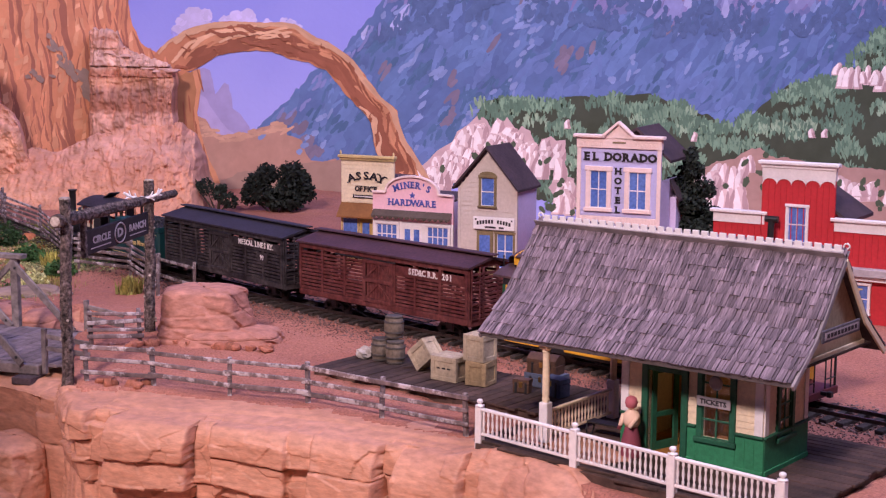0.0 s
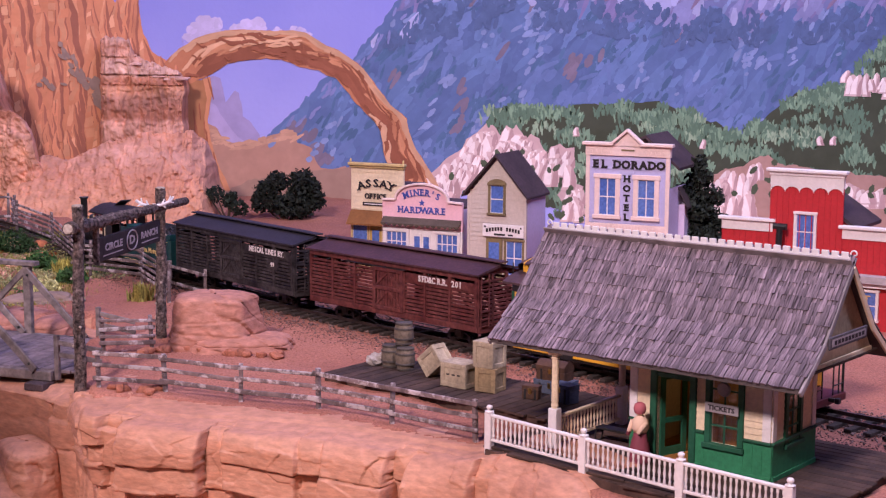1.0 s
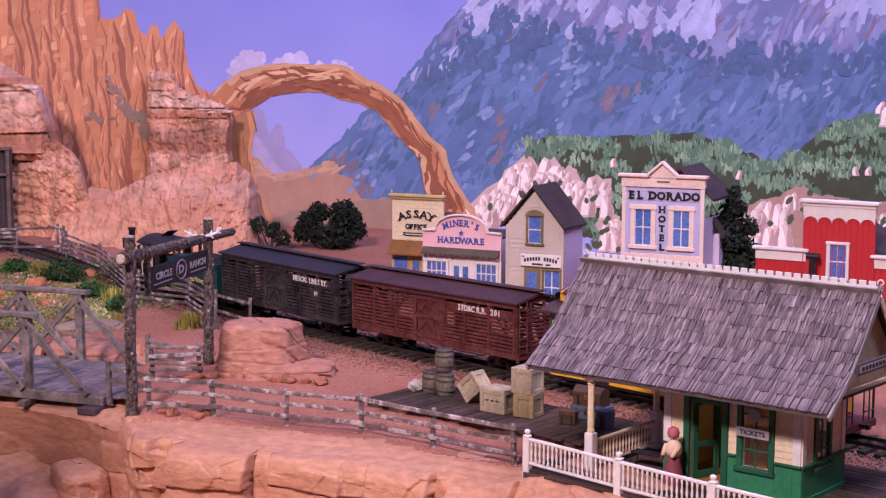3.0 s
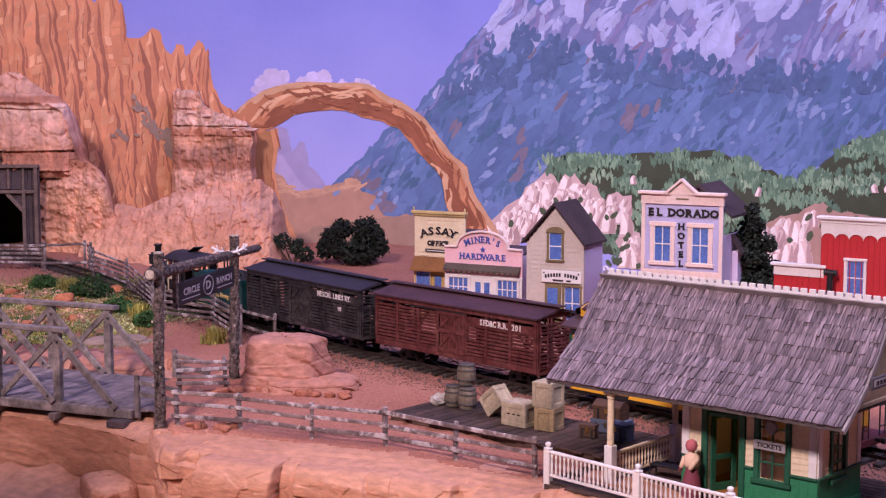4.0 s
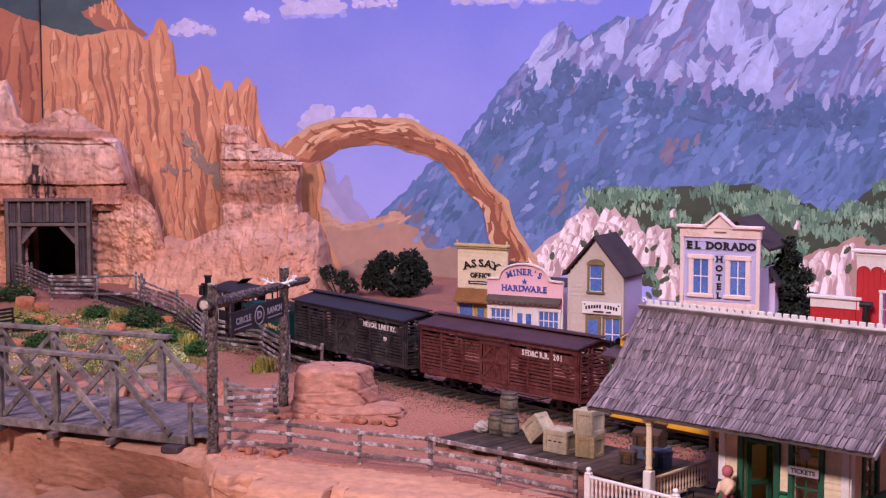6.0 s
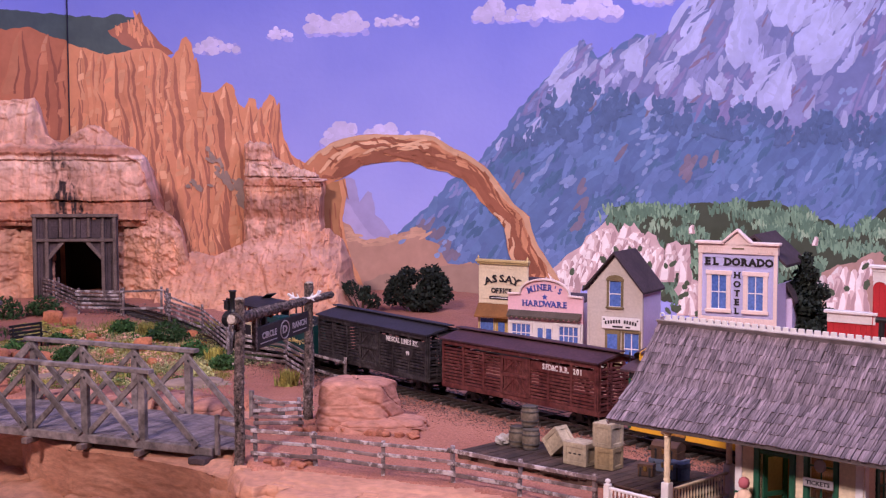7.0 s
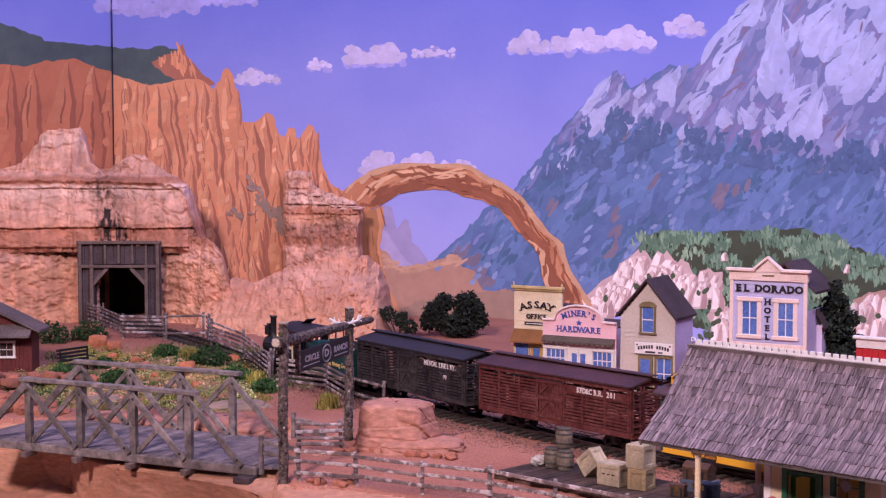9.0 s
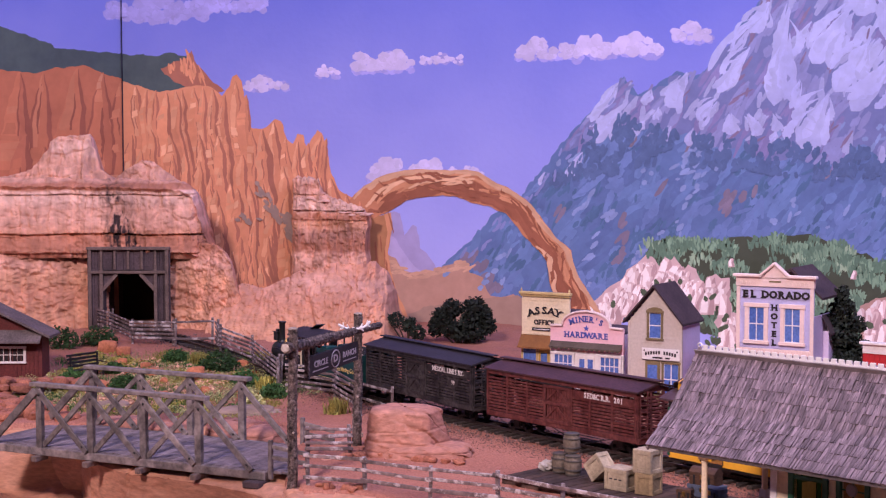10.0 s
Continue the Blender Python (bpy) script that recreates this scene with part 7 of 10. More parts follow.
def coach(s):
    c = on_rails("passenger_coach", s, "yellow combine coach with brown clerestory roof on the track", "railway car")
    L, W, F, H = 22.3, 4.9, 1.1, 5.75
    half, w = L / 2, W / 2
    part("underframe", Geo().box(-half, half, -w + 0.1, w - 0.1, F - 0.4, F, 0.03), BLACK, c)
    for sy in (1, -1):
        y0, y1 = (sy * w - 0.1, sy * w + 0.1)
        # from the front (x = +half): express end, open door, windows
        wins = [3.2 - 2.05 * i for i in range(6)]
        door = (half - 5.6, half - 3.4)
        body = part("side", Geo().box(-half, half, y0, y1, F - 0.15, F + 1.75, 0.02) if sy < 0 else Geo().box(-half, door[0], y0, y1, F - 0.15, F + 1.75, 0.02), YELLOW, c, "yellow boarded side")
        if sy > 0:
            part("side", Geo().box(door[1], half, y0, y1, F - 0.15, 5.1, 0.02), YELLOW, c)
            part("side", Geo().box(door[0] - 0.9 - 0.55, door[0], y0, y1, F + 1.75, 5.1, 0.0), YELLOW, c)
            part("sliding_door", Geo().box(door[1] - 0.85, door[1] - 0.1, sy * w - 0.22, sy * w - 0.12, F, 4.9, 0.02), YELLOW, c)
            part("door_handle", Geo().box(door[1] - 0.3, door[1] - 0.2, sy * w - 0.12, sy * w - 0.06, 2.9, 3.5, 0.02), BLACK, c)
            fr = Geo().box(door[0] - 0.08, door[0], y0 - 0.03, y1 + 0.04, F, 5.0, 0.01).box(door[1], door[1] + 0.08, y0 - 0.03, y1 + 0.04, F, 5.0, 0.01)
            part("door_frame", fr, BLACK, c)
        else:
            part("side", Geo().box(wins[0] + 0.8, half, y0, y1, F + 1.75, 5.1, 0.0), YELLOW, c)
        # window band
        x_hi = wins[0] + 0.75
        part("window_band", Geo().box(-half, wins[-1] - 0.75, y0, y1, F + 1.75, 5.1, 0.0), YELLOW, c)
        part("window_band", Geo().box(wins[-1] - 0.75, x_hi, y0, y1, 4.65, 5.1, 0.0), YELLOW, c)
        part("window_ledge", Geo().box(wins[-1] - 1.0, wins[0] + 1.0, y0 - 0.06, y1 + 0.07, F + 1.66, F + 1.78, 0.02), YELLOW, c)
        for i, x in enumerate(wins):
            part("window_post", Geo().box(x + 0.62, x + 0.75 if i == 0 else x + 1.43, y0, y1, F + 1.75, 4.65, 0.01), YELLOW, c)
            fm = Geo()
            for a, b, z0, z1 in ((x - 0.64, x - 0.52, F + 1.78, 4.65), (x + 0.52, x + 0.64, F + 1.78, 4.65), (x - 0.52, x + 0.52, 4.53, 4.65), (x - 0.52, x + 0.52, F + 1.78, F + 1.9), (x - 0.52, x + 0.52, 3.75, 3.85)):
                fm.box(a, b, sy * w - 0.05, sy * w + 0.04, z0, z1, 0.01)
            wn = part("window", fm, MAROON, c, "maroon sash")
            part("pane", Geo().box(x - 0.52, x + 0.52, sy * w - 0.02, sy * w, F + 1.9, 4.53, 0), GLASS, wn).visible_shadow = False
            part("blind", Geo().box(x - 0.52, x + 0.52, sy * w - 0.12, sy * w - 0.09, 4.0 - 0.3 * (i % 3), 4.53, 0), DARK_GREEN, wn)
        part("letter_board", Geo().box(-half, half, y0 - 0.02, y1 + 0.02, 5.1, H, 0.02), INK, c, "black letter board")
        part("belt_rail", Geo().box(-half, half, sy * w + 0.08, sy * w + 0.14, F + 1.42, F + 1.5, 0.01), YELLOW, c)
    slab_lettering("SANTA FE, DENVER & CAROLWOOD R.R.", 0.4, CREAM_INK, c, pose(-0.6, w + 0.13, 5.42, 0, 0, 180), 0.95, 0.015, 1.05)
    lettering("101", 0.32, INK, c, pose(-1.6, w + 0.115, F + 0.95, 0, 0, 180), 1.0, 0.005)
    lettering("~THUNDER MESA~", 0.3, INK, c, pose(-1.6, w + 0.115, F + 0.45, 0, 0, 180), 1.1, 0.005)
    lettering("BAGGAGE", 0.3, INK, c, pose(half - 1.8, w + 0.115, 2.7, 0, 0, 180), 0.95, 0.003)
    lettering("EXPRESS", 0.36, INK, c, pose(half - 1.8, w + 0.115, 3.75, 0, 0, 180), 0.95, 0.003)
    arc = Geo()
    for i in range(10):
        a0, a1 = radians(160 - 14 * i), radians(160 - 14 * (i + 0.75))
        arc.tube((half - 1.8 + math.cos(a0) * 1.2, w + 0.115, 3.85 + math.sin(a0) * 0.85), (half - 1.8 + math.cos(a1) * 1.2, w + 0.115, 3.85 + math.sin(a1) * 0.85), 0.07, n=6)
    part("lettering_arc", arc, INK, c)
    for i, wd in enumerate((0.5, 1.3, 1.1)):
        part("letter_bar", Geo().box(4.55 - wd / 2, 4.55 + wd / 2, w + 0.105, w + 0.115, 3.5 - 0.42 * i, 3.68 - 0.42 * i, 0), INK, c)
    # ends with doors
    for sx in (-1, 1):
        for ya, yb in ((-w, -0.85), (0.85, w)):
            part("end_wall", Geo().box(sx * half - 0.1, sx * half + 0.1, ya, yb, F, H, 0.02), YELLOW, c)
        part("end_wall", Geo().box(sx * half - 0.1, sx * half + 0.1, -0.85, 0.85, 5.0, H, 0.0), YELLOW, c)
        dr = part("end_door", Geo().box(sx * half - 0.06, sx * half + 0.06, -0.8, 0.8, F, 3.1, 0.02), MAROON, c, "maroon panelled end door")
        for ya, yb in ((-0.8, -0.5), (0.5, 0.8)):
            part("door_stile", Geo().box(sx * half - 0.06, sx * half + 0.06, ya, yb, 3.1, 4.95, 0.02), MAROON, dr)
        part("door_glass", Geo().box(sx * half - 0.02, sx * half, -0.5, 0.5, 3.1, 4.7, 0), GLASS, dr).visible_shadow = False
        part("corner_stripe", Geo().box(sx * half - 0.14, sx * half + 0.14, w + 0.0, w + 0.13, F, 5.1, 0.02), DARK_GREEN, c)
    # rear platform
    part("platform", Geo().box(-half - 1.9, -half, -w + 0.3, w - 0.3, F - 0.4, F - 0.1, 0.04), MAROON, c)
    part("platform_beam", Geo().box(-half - 2.0, -half - 1.7, -w + 0.3, w - 0.3, F - 0.6, F - 0.1, 0.04), MAROON, c)
    for sy in (-1, 1):
        st = Geo()
        for i in range(2):
            st.box(-half - 1.5, -half - 0.2, sy * (w - 0.35) - 0.2, sy * (w - 0.35) + 0.2, 0.25 + 0.3 * i, 0.33 + 0.3 * i, 0.02)
        st.box(-half - 1.55, -half - 1.45, sy * (w - 0.35) - 0.25, sy * (w - 0.35) + 0.25, 0.2, F - 0.3, 0.02).box(-half - 0.25, -half - 0.15, sy * (w - 0.35) - 0.25, sy * (w - 0.35) + 0.25, 0.2, F - 0.3, 0.02)
        part("steps", st, MAROON, c)
    rl = Geo()
    for y in (-2.0, -1.4, -0.7, 0.7, 1.4, 2.0):
        rl.tube((-half - 1.85, y, F - 0.1), (-half - 1.85, y, F + 1.9), 0.05, n=6)
    for z in (F + 0.5, F + 1.9):
        for ya, yb in ((-2.0, -0.7), (0.7, 2.0)):
            rl.tube((-half - 1.85, ya, z), (-half - 1.85, yb, z), 0.05, n=6)
    for y in (-2.05, 2.05):
        rl.tube((-half - 1.75, y, F - 0.1), (-half - 1.75, y, H + 0.1), 0.05, n=6)
    part("railing", rl, BLACK, c)
    part("brake_wheel", Geo().lathe([(0.05, 0), (0.38, -0.02), (0.42, 0.03), (0.38, 0.08), (0.05, 0.05)], 14, pose(-half - 1.9, 1.0, F + 2.2)), BLACK, c)
    # roof: lower deck, clerestory with small windows, upper deck
    low, up = [], []
    for i in range(13):
        f = -1 + 2 * i / 12
        low.append((f * (w + 0.3), H + 0.02 + 0.62 * (1 - abs(f) ** 2.2)))
    lowp = low + [(y, z - 0.16) for y, z in low[::-1]]
    rf = part("roof", Geo().plate(lowp, L + 2.9, pose(-half - 2.0, 0, 0), "x"), COACH_ROOF, c)
    CH = H + 0.45
    cw = 1.35
    for sy in (-1, 1):
        part("clerestory_sill", Geo().box(-half + 0.4, half - 0.2, sy * cw - 0.08, sy * cw + 0.08, CH - 0.1, CH + 0.2, 0.02), YELLOW, rf)
        part("clerestory_top", Geo().box(-half + 0.4, half - 0.2, sy * cw - 0.08, sy * cw + 0.08, CH + 0.72, CH + 0.9, 0.02), YELLOW, rf)
        n = 11
        for i in range(n + 1):
            x = -half + 0.4 + (L - 0.6) * i / n
            part("clerestory_post", Geo().box(x - 0.24, x + 0.24, sy * cw - 0.08, sy * cw + 0.08, CH + 0.2, CH + 0.72, 0.01), YELLOW, rf)
        part("clerestory_pane", Geo().box(-half + 0.4, half - 0.2, sy * cw - 0.03, sy * cw - 0.01, CH + 0.2, CH + 0.72, 0), INK, rf)
    for i in range(9):
        f = -1 + 2 * i / 8
        up.append((f * (cw + 0.22), CH + 0.88 + 0.36 * (1 - abs(f) ** 2)))
    uppts = up + [(y, z - 0.12) for y, z in up[::-1]]
    part("clerestory_roof", Geo().plate(uppts, L - 0.4, pose(-half + 0.3, 0, 0), "x"), COACH_ROOF, rf)
    for sx, x0 in ((1, half - 0.2), (-1, -half + 0.3)):
        cap = []
        for j in range(9):
            f = j / 8
            r = math.cos(f * math.pi / 2)
            cap.append([(x0 + sx * 1.3 * math.sin(f * math.pi / 2), y * (0.3 + 0.7 * r), CH - 0.05 + (z - CH + 0.05) * r) for y, z in up])
        part("roof_hood", Geo().grid(cap), COACH_ROOF, rf, smooth=True)
        rim = Geo()
        for (ya, za), (yb, zb) in zip(up, up[1:]):
            rim.beam((x0 + sx * 0.02, ya, za - 0.1), (x0 + sx * 0.02, yb, zb - 0.1), 0.16, 0.2, 0.02)
        part("clerestory_end_trim", rim, YELLOW, rf)
    part("smoke_jack", Geo().lathe([(0.26, 0), (0.22, 0.1), (0.16, 0.15), (0.16, 0.8), (0.3, 0.86), (0.3, 0.94), (0.14, 1.05)], 12, pose(-half + 4.2, cw + 0.55, H + 0.35)), BLACK, rf)
    for x in (-half + 3.6, half - 3.6):
        truck(c, x)
    for sy in (-1, 1):
        tr = Geo()
        tr.tube((-6, sy * 1.6, F - 0.4), (-2.5, sy * 1.6, 0.3), 0.05, n=6).tube((-2.5, sy * 1.6, 0.3), (2.5, sy * 1.6, 0.3), 0.05, n=6).tube((2.5, sy * 1.6, 0.3), (6, sy * 1.6, F - 0.4), 0.05, n=6)
        part("truss_rod", tr, BLACK, c)
    part("battery_box", Geo().box(-1.8, 1.8, -1.2, 1.2, 0.35, F - 0.4, 0.05), BLACK, c)
    coupler(c, half, 1)
    coupler(c, -half - 1.9, -1)
    part("inner_floor", Geo().box(-half, half, -w + 0.1, w - 0.1, F, F + 0.08, 0), LAMP_WOOD, c)
    for i in range(6):
        st = Geo().box(3.0 - 2.05 * i - 0.5, 3.0 - 2.05 * i + 0.5, -w + 0.3, w - 0.5, F + 0.08, F + 1.0, 0.05)
        st.box(3.0 - 2.05 * i - 0.6, 3.0 - 2.05 * i - 0.4, -w + 0.3, w - 0.5, F + 1.0, F + 2.2, 0.05)
        part("seat", st, MAROON, c)
    return c


coach(S0_COACH)
TENDER = material("tender_green", (0.006, 0.05, 0.055), 0.45, vary=0.15, grain=3, spec=0.5)
COAL = material("coal", (0.02, 0.019, 0.022), 0.6, vary=0.3, island=0.4)


def tender(s):
    c = on_rails("locomotive_tender", s, "dark green tender heaped with coal behind the locomotive", "railway car")
    L, w, F, H = 9.2, 2.25, 1.0, 4.0
    half = L / 2
    part("underframe", Geo().box(-half, half, -w - 0.1, w + 0.1, F - 0.3, F, 0.03), BLACK, c)
    part("tank", Geo().box(-half + 0.15, half - 0.1, -w, w, F, H, 0.18), TENDER, c, "dark green tank with gold striping")
    for sy in (-1, 1):
        fl = Geo().beam((-half + 0.15, sy * w, H), (half - 0.1, sy * (w + 0.0), H), 0.1, 0.12)
        part("coping", fl.beam((-half + 0.15, sy * (w + 0.05), H + 0.2), (half - 0.1, sy * (w + 0.05), H + 0.2), 0.08, 0.5), TENDER, c)
        st = Geo()
        for z in (F + 0.3, H - 0.35):
            st.box(-half + 0.5, half - 0.5, sy * (w + 0.01) - 0.012, sy * (w + 0.01) + 0.012, z, z + 0.04, 0)
        part("striping", st, GOLD, c)
        part("sill_strip", Geo().box(-half, half, sy * (w + 0.05) - 0.05, sy * (w + 0.05) + 0.05, F - 0.05, F + 0.06, 0.01), GOLD, c)
    part("coping", Geo().box(-half + 0.1, -half + 0.2, -w, w, H - 0.1, H + 0.45, 0.02), TENDER, c)
    lettering("Thunder Mesa Mining Co.", 0.5, GOLD, c, pose(0, w + 0.02, (F + H) / 2 + 0.05, 0, 0, 180), 0.88, 0.006)
    rnd = random.Random(4)
    g = Geo()
    for _ in range(420):
        x, y = rnd.uniform(-half + 1.2, half - 1.6), rnd.uniform(-w + 0.3, w - 0.3)
        z = H - 0.05 + 0.75 * (1 - (x / half) ** 2) * (1 - (y / w) ** 2) + rnd.uniform(-0.1, 0.05)
        r = rnd.uniform(0.1, 0.2)
        g.lathe([(r * 0.3, -r), (r, -r * 0.2), (r * 0.8, r * 0.5), (r * 0.2, r)], 5, pose(x, y, z, rnd.uniform(0, 90), rnd.uniform(0, 90), 0))
    mound = []
    for i in range(13):
        x = -half + 0.7 + (L - 1.8) * i / 12
        mound.append([(x, -w + 0.2 + (2 * w - 0.4) * j / 8, H - 0.25 + 0.85 * (1 - ((x - 0.1) / half) ** 2) * (1 - (-1 + j / 4) ** 2)) for j in range(9)])
    g.grid(mound)
    tagged(part("coal_heap", g, COAL, c), kind="stuff")
    for y in (-1.1, 1.1):
        part("toolbox", Geo().box(half - 1.6, half - 0.3, y - 0.75, y + 0.75, H, H + 0.62, 0.1), TENDER, c)
    part("water_hatch", Geo().lathe([(0.5, 0), (0.5, 0.25), (0.4, 0.32), (0.1, 0.36)], 16, pose(-half + 0.9, 0, H)), TENDER, c)
    truck(c, half - 2.2)
    truck(c, -half + 2.2)
    coupler(c, -half, -1)
    return c


tender(S0_TENDER)
BRASS = material("brass", (0.70, 0.48, 0.16), 0.3, metal=1.0, vary=0.1)
BOILER = material("boiler_black", (0.022, 0.022, 0.026), 0.35, vary=0.25, grain=4, spec=0.6)


def locomotive(s):
    c = on_rails("steam_locomotive", s, "small black steam locomotive with a cream and red cab", "locomotive")
    part("frame", Geo().box(-6.2, 6.4, -1.1, 1.1, 0.75, 1.25, 0.05), BLACK, c)
    bo = Geo().lathe([(0.9, 0), (1.1, 0.04), (1.1, 0.25), (1.04, 0.28), (1.04, 2.4), (1.04, 5.8), (1.2, 6.3)], 24, pose(5.7, 0, 2.65, 0, -90, 0))
    b = part("boiler", bo, BOILER, c, smooth=True)
    for x in (5.5, 3.6, 2.0, 0.6):
        part("boiler_band", Geo().lathe([(1.07, -0.06), (1.08, 0), (1.07, 0.06)], 24, pose(x, 0, 2.65, 0, -90, 0)), BRASS if x == 5.5 else STEEL, b)
    part("smokebox_door", Geo().lathe([(0.75, 0), (0.7, 0.12), (0.3, 0.2), (0.08, 0.28)], 20, pose(5.7, 0, 2.65, 0, 90, 0)), BOILER, b, smooth=True)
    part("smokestack", Geo().lathe([(0.55, 0), (0.38, 0.15), (0.34, 0.5), (0.36, 2.3), (0.46, 2.4), (0.48, 2.55), (0.3, 2.56)], 18, pose(4.9, 0, 3.55)), BLACK, b, smooth=True)
    part("headlight", Geo().box(5.4, 6.3, -0.45, 0.45, 3.75, 4.75, 0.08), BLACK, c)
    part("headlight_roof", Geo().box(5.3, 6.4, -0.52, 0.52, 4.75, 4.85, 0.04).box(5.6, 6.1, -0.25, 0.25, 4.85, 5.1, 0.05), BLACK, c)
    part("headlight_lens", Geo().lathe([(0.36, 0), (0.36, 0.08), (0.3, 0.1)], 16, pose(6.28, 0, 4.25, 0, 90, 0)), GLASS, c)
    for x, h in ((2.9, 0.8), (1.5, 0.95)):
        part("dome", Geo().lathe([(0.62, 0), (0.5, 0.15), (0.46, h * 0.7), (0.4, h * 0.92), (0.2, h * 1.05), (0.06, h * 1.12)], 18, pose(x, 0, 3.6)), BOILER, b, smooth=True)
    part("bell", Geo().lathe([(0.3, 0), (0.26, 0.08), (0.2, 0.3), (0.1, 0.42)], 12, pose(3.85, 0, 3.75)), BRASS, c)
    part("whistle", Geo().tube((1.5, 0.0, 4.6), (1.5, 0.0, 5.2), 0.06, n=8), BRASS, c)
    for sy in (-1, 1):
        part("running_plate", Geo().box(-0.4, 5.6, sy * 1.75 - 0.5, sy * 1.75 + 0.5, 1.75, 1.88, 0.02), BLACK, c)
        part("handrail", Geo().tube((0.2, sy * 1.2, 3.1), (5.2, sy * 1.2, 3.1), 0.035, n=6), STEEL, c)
        cy = part("cylinder", Geo().lathe([(0.5, 0), (0.62, 0.05), (0.62, 1.6), (0.5, 1.65)], 16, pose(3.7, sy * 1.75, 1.1, 0, 90, 0)), BLACK, c)
        part("valve_chest", Geo().box(3.8, 5.2, sy * 1.75 - 0.45, sy * 1.75 + 0.45, 1.6, 2.1, 0.05), BLACK, cy)
        part("air_tank", Geo().lathe([(0.1, 0), (0.42, 0.1), (0.42, 2.6), (0.1, 2.7)], 14, pose(0.2, sy * 1.7, 1.45, 0, 90, 0)), BLACK, c)
        for x in (2.2, 0.0, -2.2):
            wh = Geo().lathe([(0.78, -0.1), (0.86, -0.1), (0.92, 0.08), (0.92, 0.12), (0.76, 0.12), (0.74, 0.0)], 24, pose(x, sy * 0.85, 0.9, 90 * sy, 0, 0))
            for q in range(8):
                a = q * math.pi / 4
                wh.tube((x, sy * 0.85, 0.9), (x + 0.78 * math.cos(a), sy * 0.85, 0.9 + 0.78 * math.sin(a)), 0.07, n=6)
            part("drive_wheel", wh, BLACK, c)
        part("side_rod", Geo().beam((2.2, sy * 1.15, 0.65), (-2.2, sy * 1.15, 0.65), 0.1, 0.2), STEEL, c)
        part("main_rod", Geo().beam((4.0, sy * 1.3, 1.1), (0, sy * 1.3, 0.65), 0.1, 0.18), STEEL, c)
    # pilot
    pil = Geo()
    for i in range(9):
        y = -1.5 + 3.0 * i / 8
        pil.beam((5.9, y, 1.1), (7.4 - abs(y) * 0.45, y * 0.75, 0.12), 0.1, 0.1, 0.01)
    pil.box(5.7, 6.1, -1.8, 1.8, 0.9, 1.4, 0.03)
    part("pilot", pil, BLACK, c)
    # cab: cream side panels, red window frames, arched roof
    CABC = material("cab_cream", (0.66, 0.56, 0.38), 0.6, vary=0.15, stain=0.2)
    CABR = material("cab_red", (0.36, 0.06, 0.035), 0.6, vary=0.15)
    X0, X1, w = -4.2, -0.6, 1.9
    for sy in (-1, 1):
        y0, y1 = sy * w - 0.08, sy * w + 0.08
        sd = part("cab_side", Geo().box(-3.0, X1, y0, y1, 1.5, 3.3, 0.02), CABC, c, "cream cab side with a dark panel")
        part("cab_panel", Geo().box(-2.65, X1 - 0.35, sy * w - 0.1, sy * w + 0.1, 1.85, 3.0, 0.02), INK, sd)
        for x in (-2.9, -1.8, X1 - 0.1):
            part("cab_post", Geo().box(x - 0.12, x + 0.12, y0, y1, 3.3, 5.1, 0.02), CABC, c)
        part("cab_plate", Geo().box(-3.0, X1, y0, y1, 5.0, 5.3, 0.02), CABC, c)
        for x in (-2.35, -1.25):
            fr = Geo()
            for a, b, z0, z1 in ((x - 0.42, x - 0.3, 3.35, 5.0), (x + 0.3, x + 0.42, 3.35, 5.0), (x - 0.3, x + 0.3, 4.1, 4.2), (x - 0.3, x + 0.3, 3.35, 3.45), (x - 0.3, x + 0.3, 4.9, 5.0)):
                fr.box(a, b, sy * w - 0.05, sy * w + 0.05, z0, z1, 0.01)
            part("cab_window", fr, CABR, c, "red sash")
        part("rear_post", Geo().box(-6.0, -5.85, y0, y1, 1.3, 5.2, 0.02), BLACK, c)
        part("grab_rail", Geo().tube((-4.4, sy * (w + 0.1), 1.6), (-4.4, sy * (w + 0.1), 4.8), 0.04, n=6), STEEL, c)
        part("cab_rear_side", Geo().box(-4.3, -3.0, y0, y1, 1.3, 5.2, 0.02), BLACK, c)
    part("cab_front", Geo().box(X1 - 0.1, X1 + 0.05, -w, w, 1.5, 3.6, 0.02).box(X1 - 0.1, X1 + 0.05, -w, w, 4.9, 5.3, 0.02), CABR, c)
    part("cab_floor", Geo().box(-6.1, X1, -w, w, 1.2, 1.4, 0.02), BLACK, c)
    part("backhead", Geo().box(-1.6, X1, -1.0, 1.0, 1.4, 3.8, 0.1), BLACK, c)
    arch = [(-w - 0.35 + (2 * w + 0.7) * i / 12, 5.2 + 0.75 * (1 - (-1 + i / 6) ** 2)) for i in range(13)]
    part("cab_roof", Geo().plate(arch + [(y, z - 0.13) for y, z in arch[::-1]], 6.4, pose(-6.5, 0, 0), "x"), ROOF_BLACK, c, smooth=False)
    part("roof_hatch", Geo().box(-0.75, 0.75, -0.6, 0.6, -0.05, 0.05, 0.02), BLACK, c, at=pose(-3.2, 0, 6.2, 0, 24, 0))
    coupler(c, -6.2, -1)
    return c


locomotive(S0_LOCO)

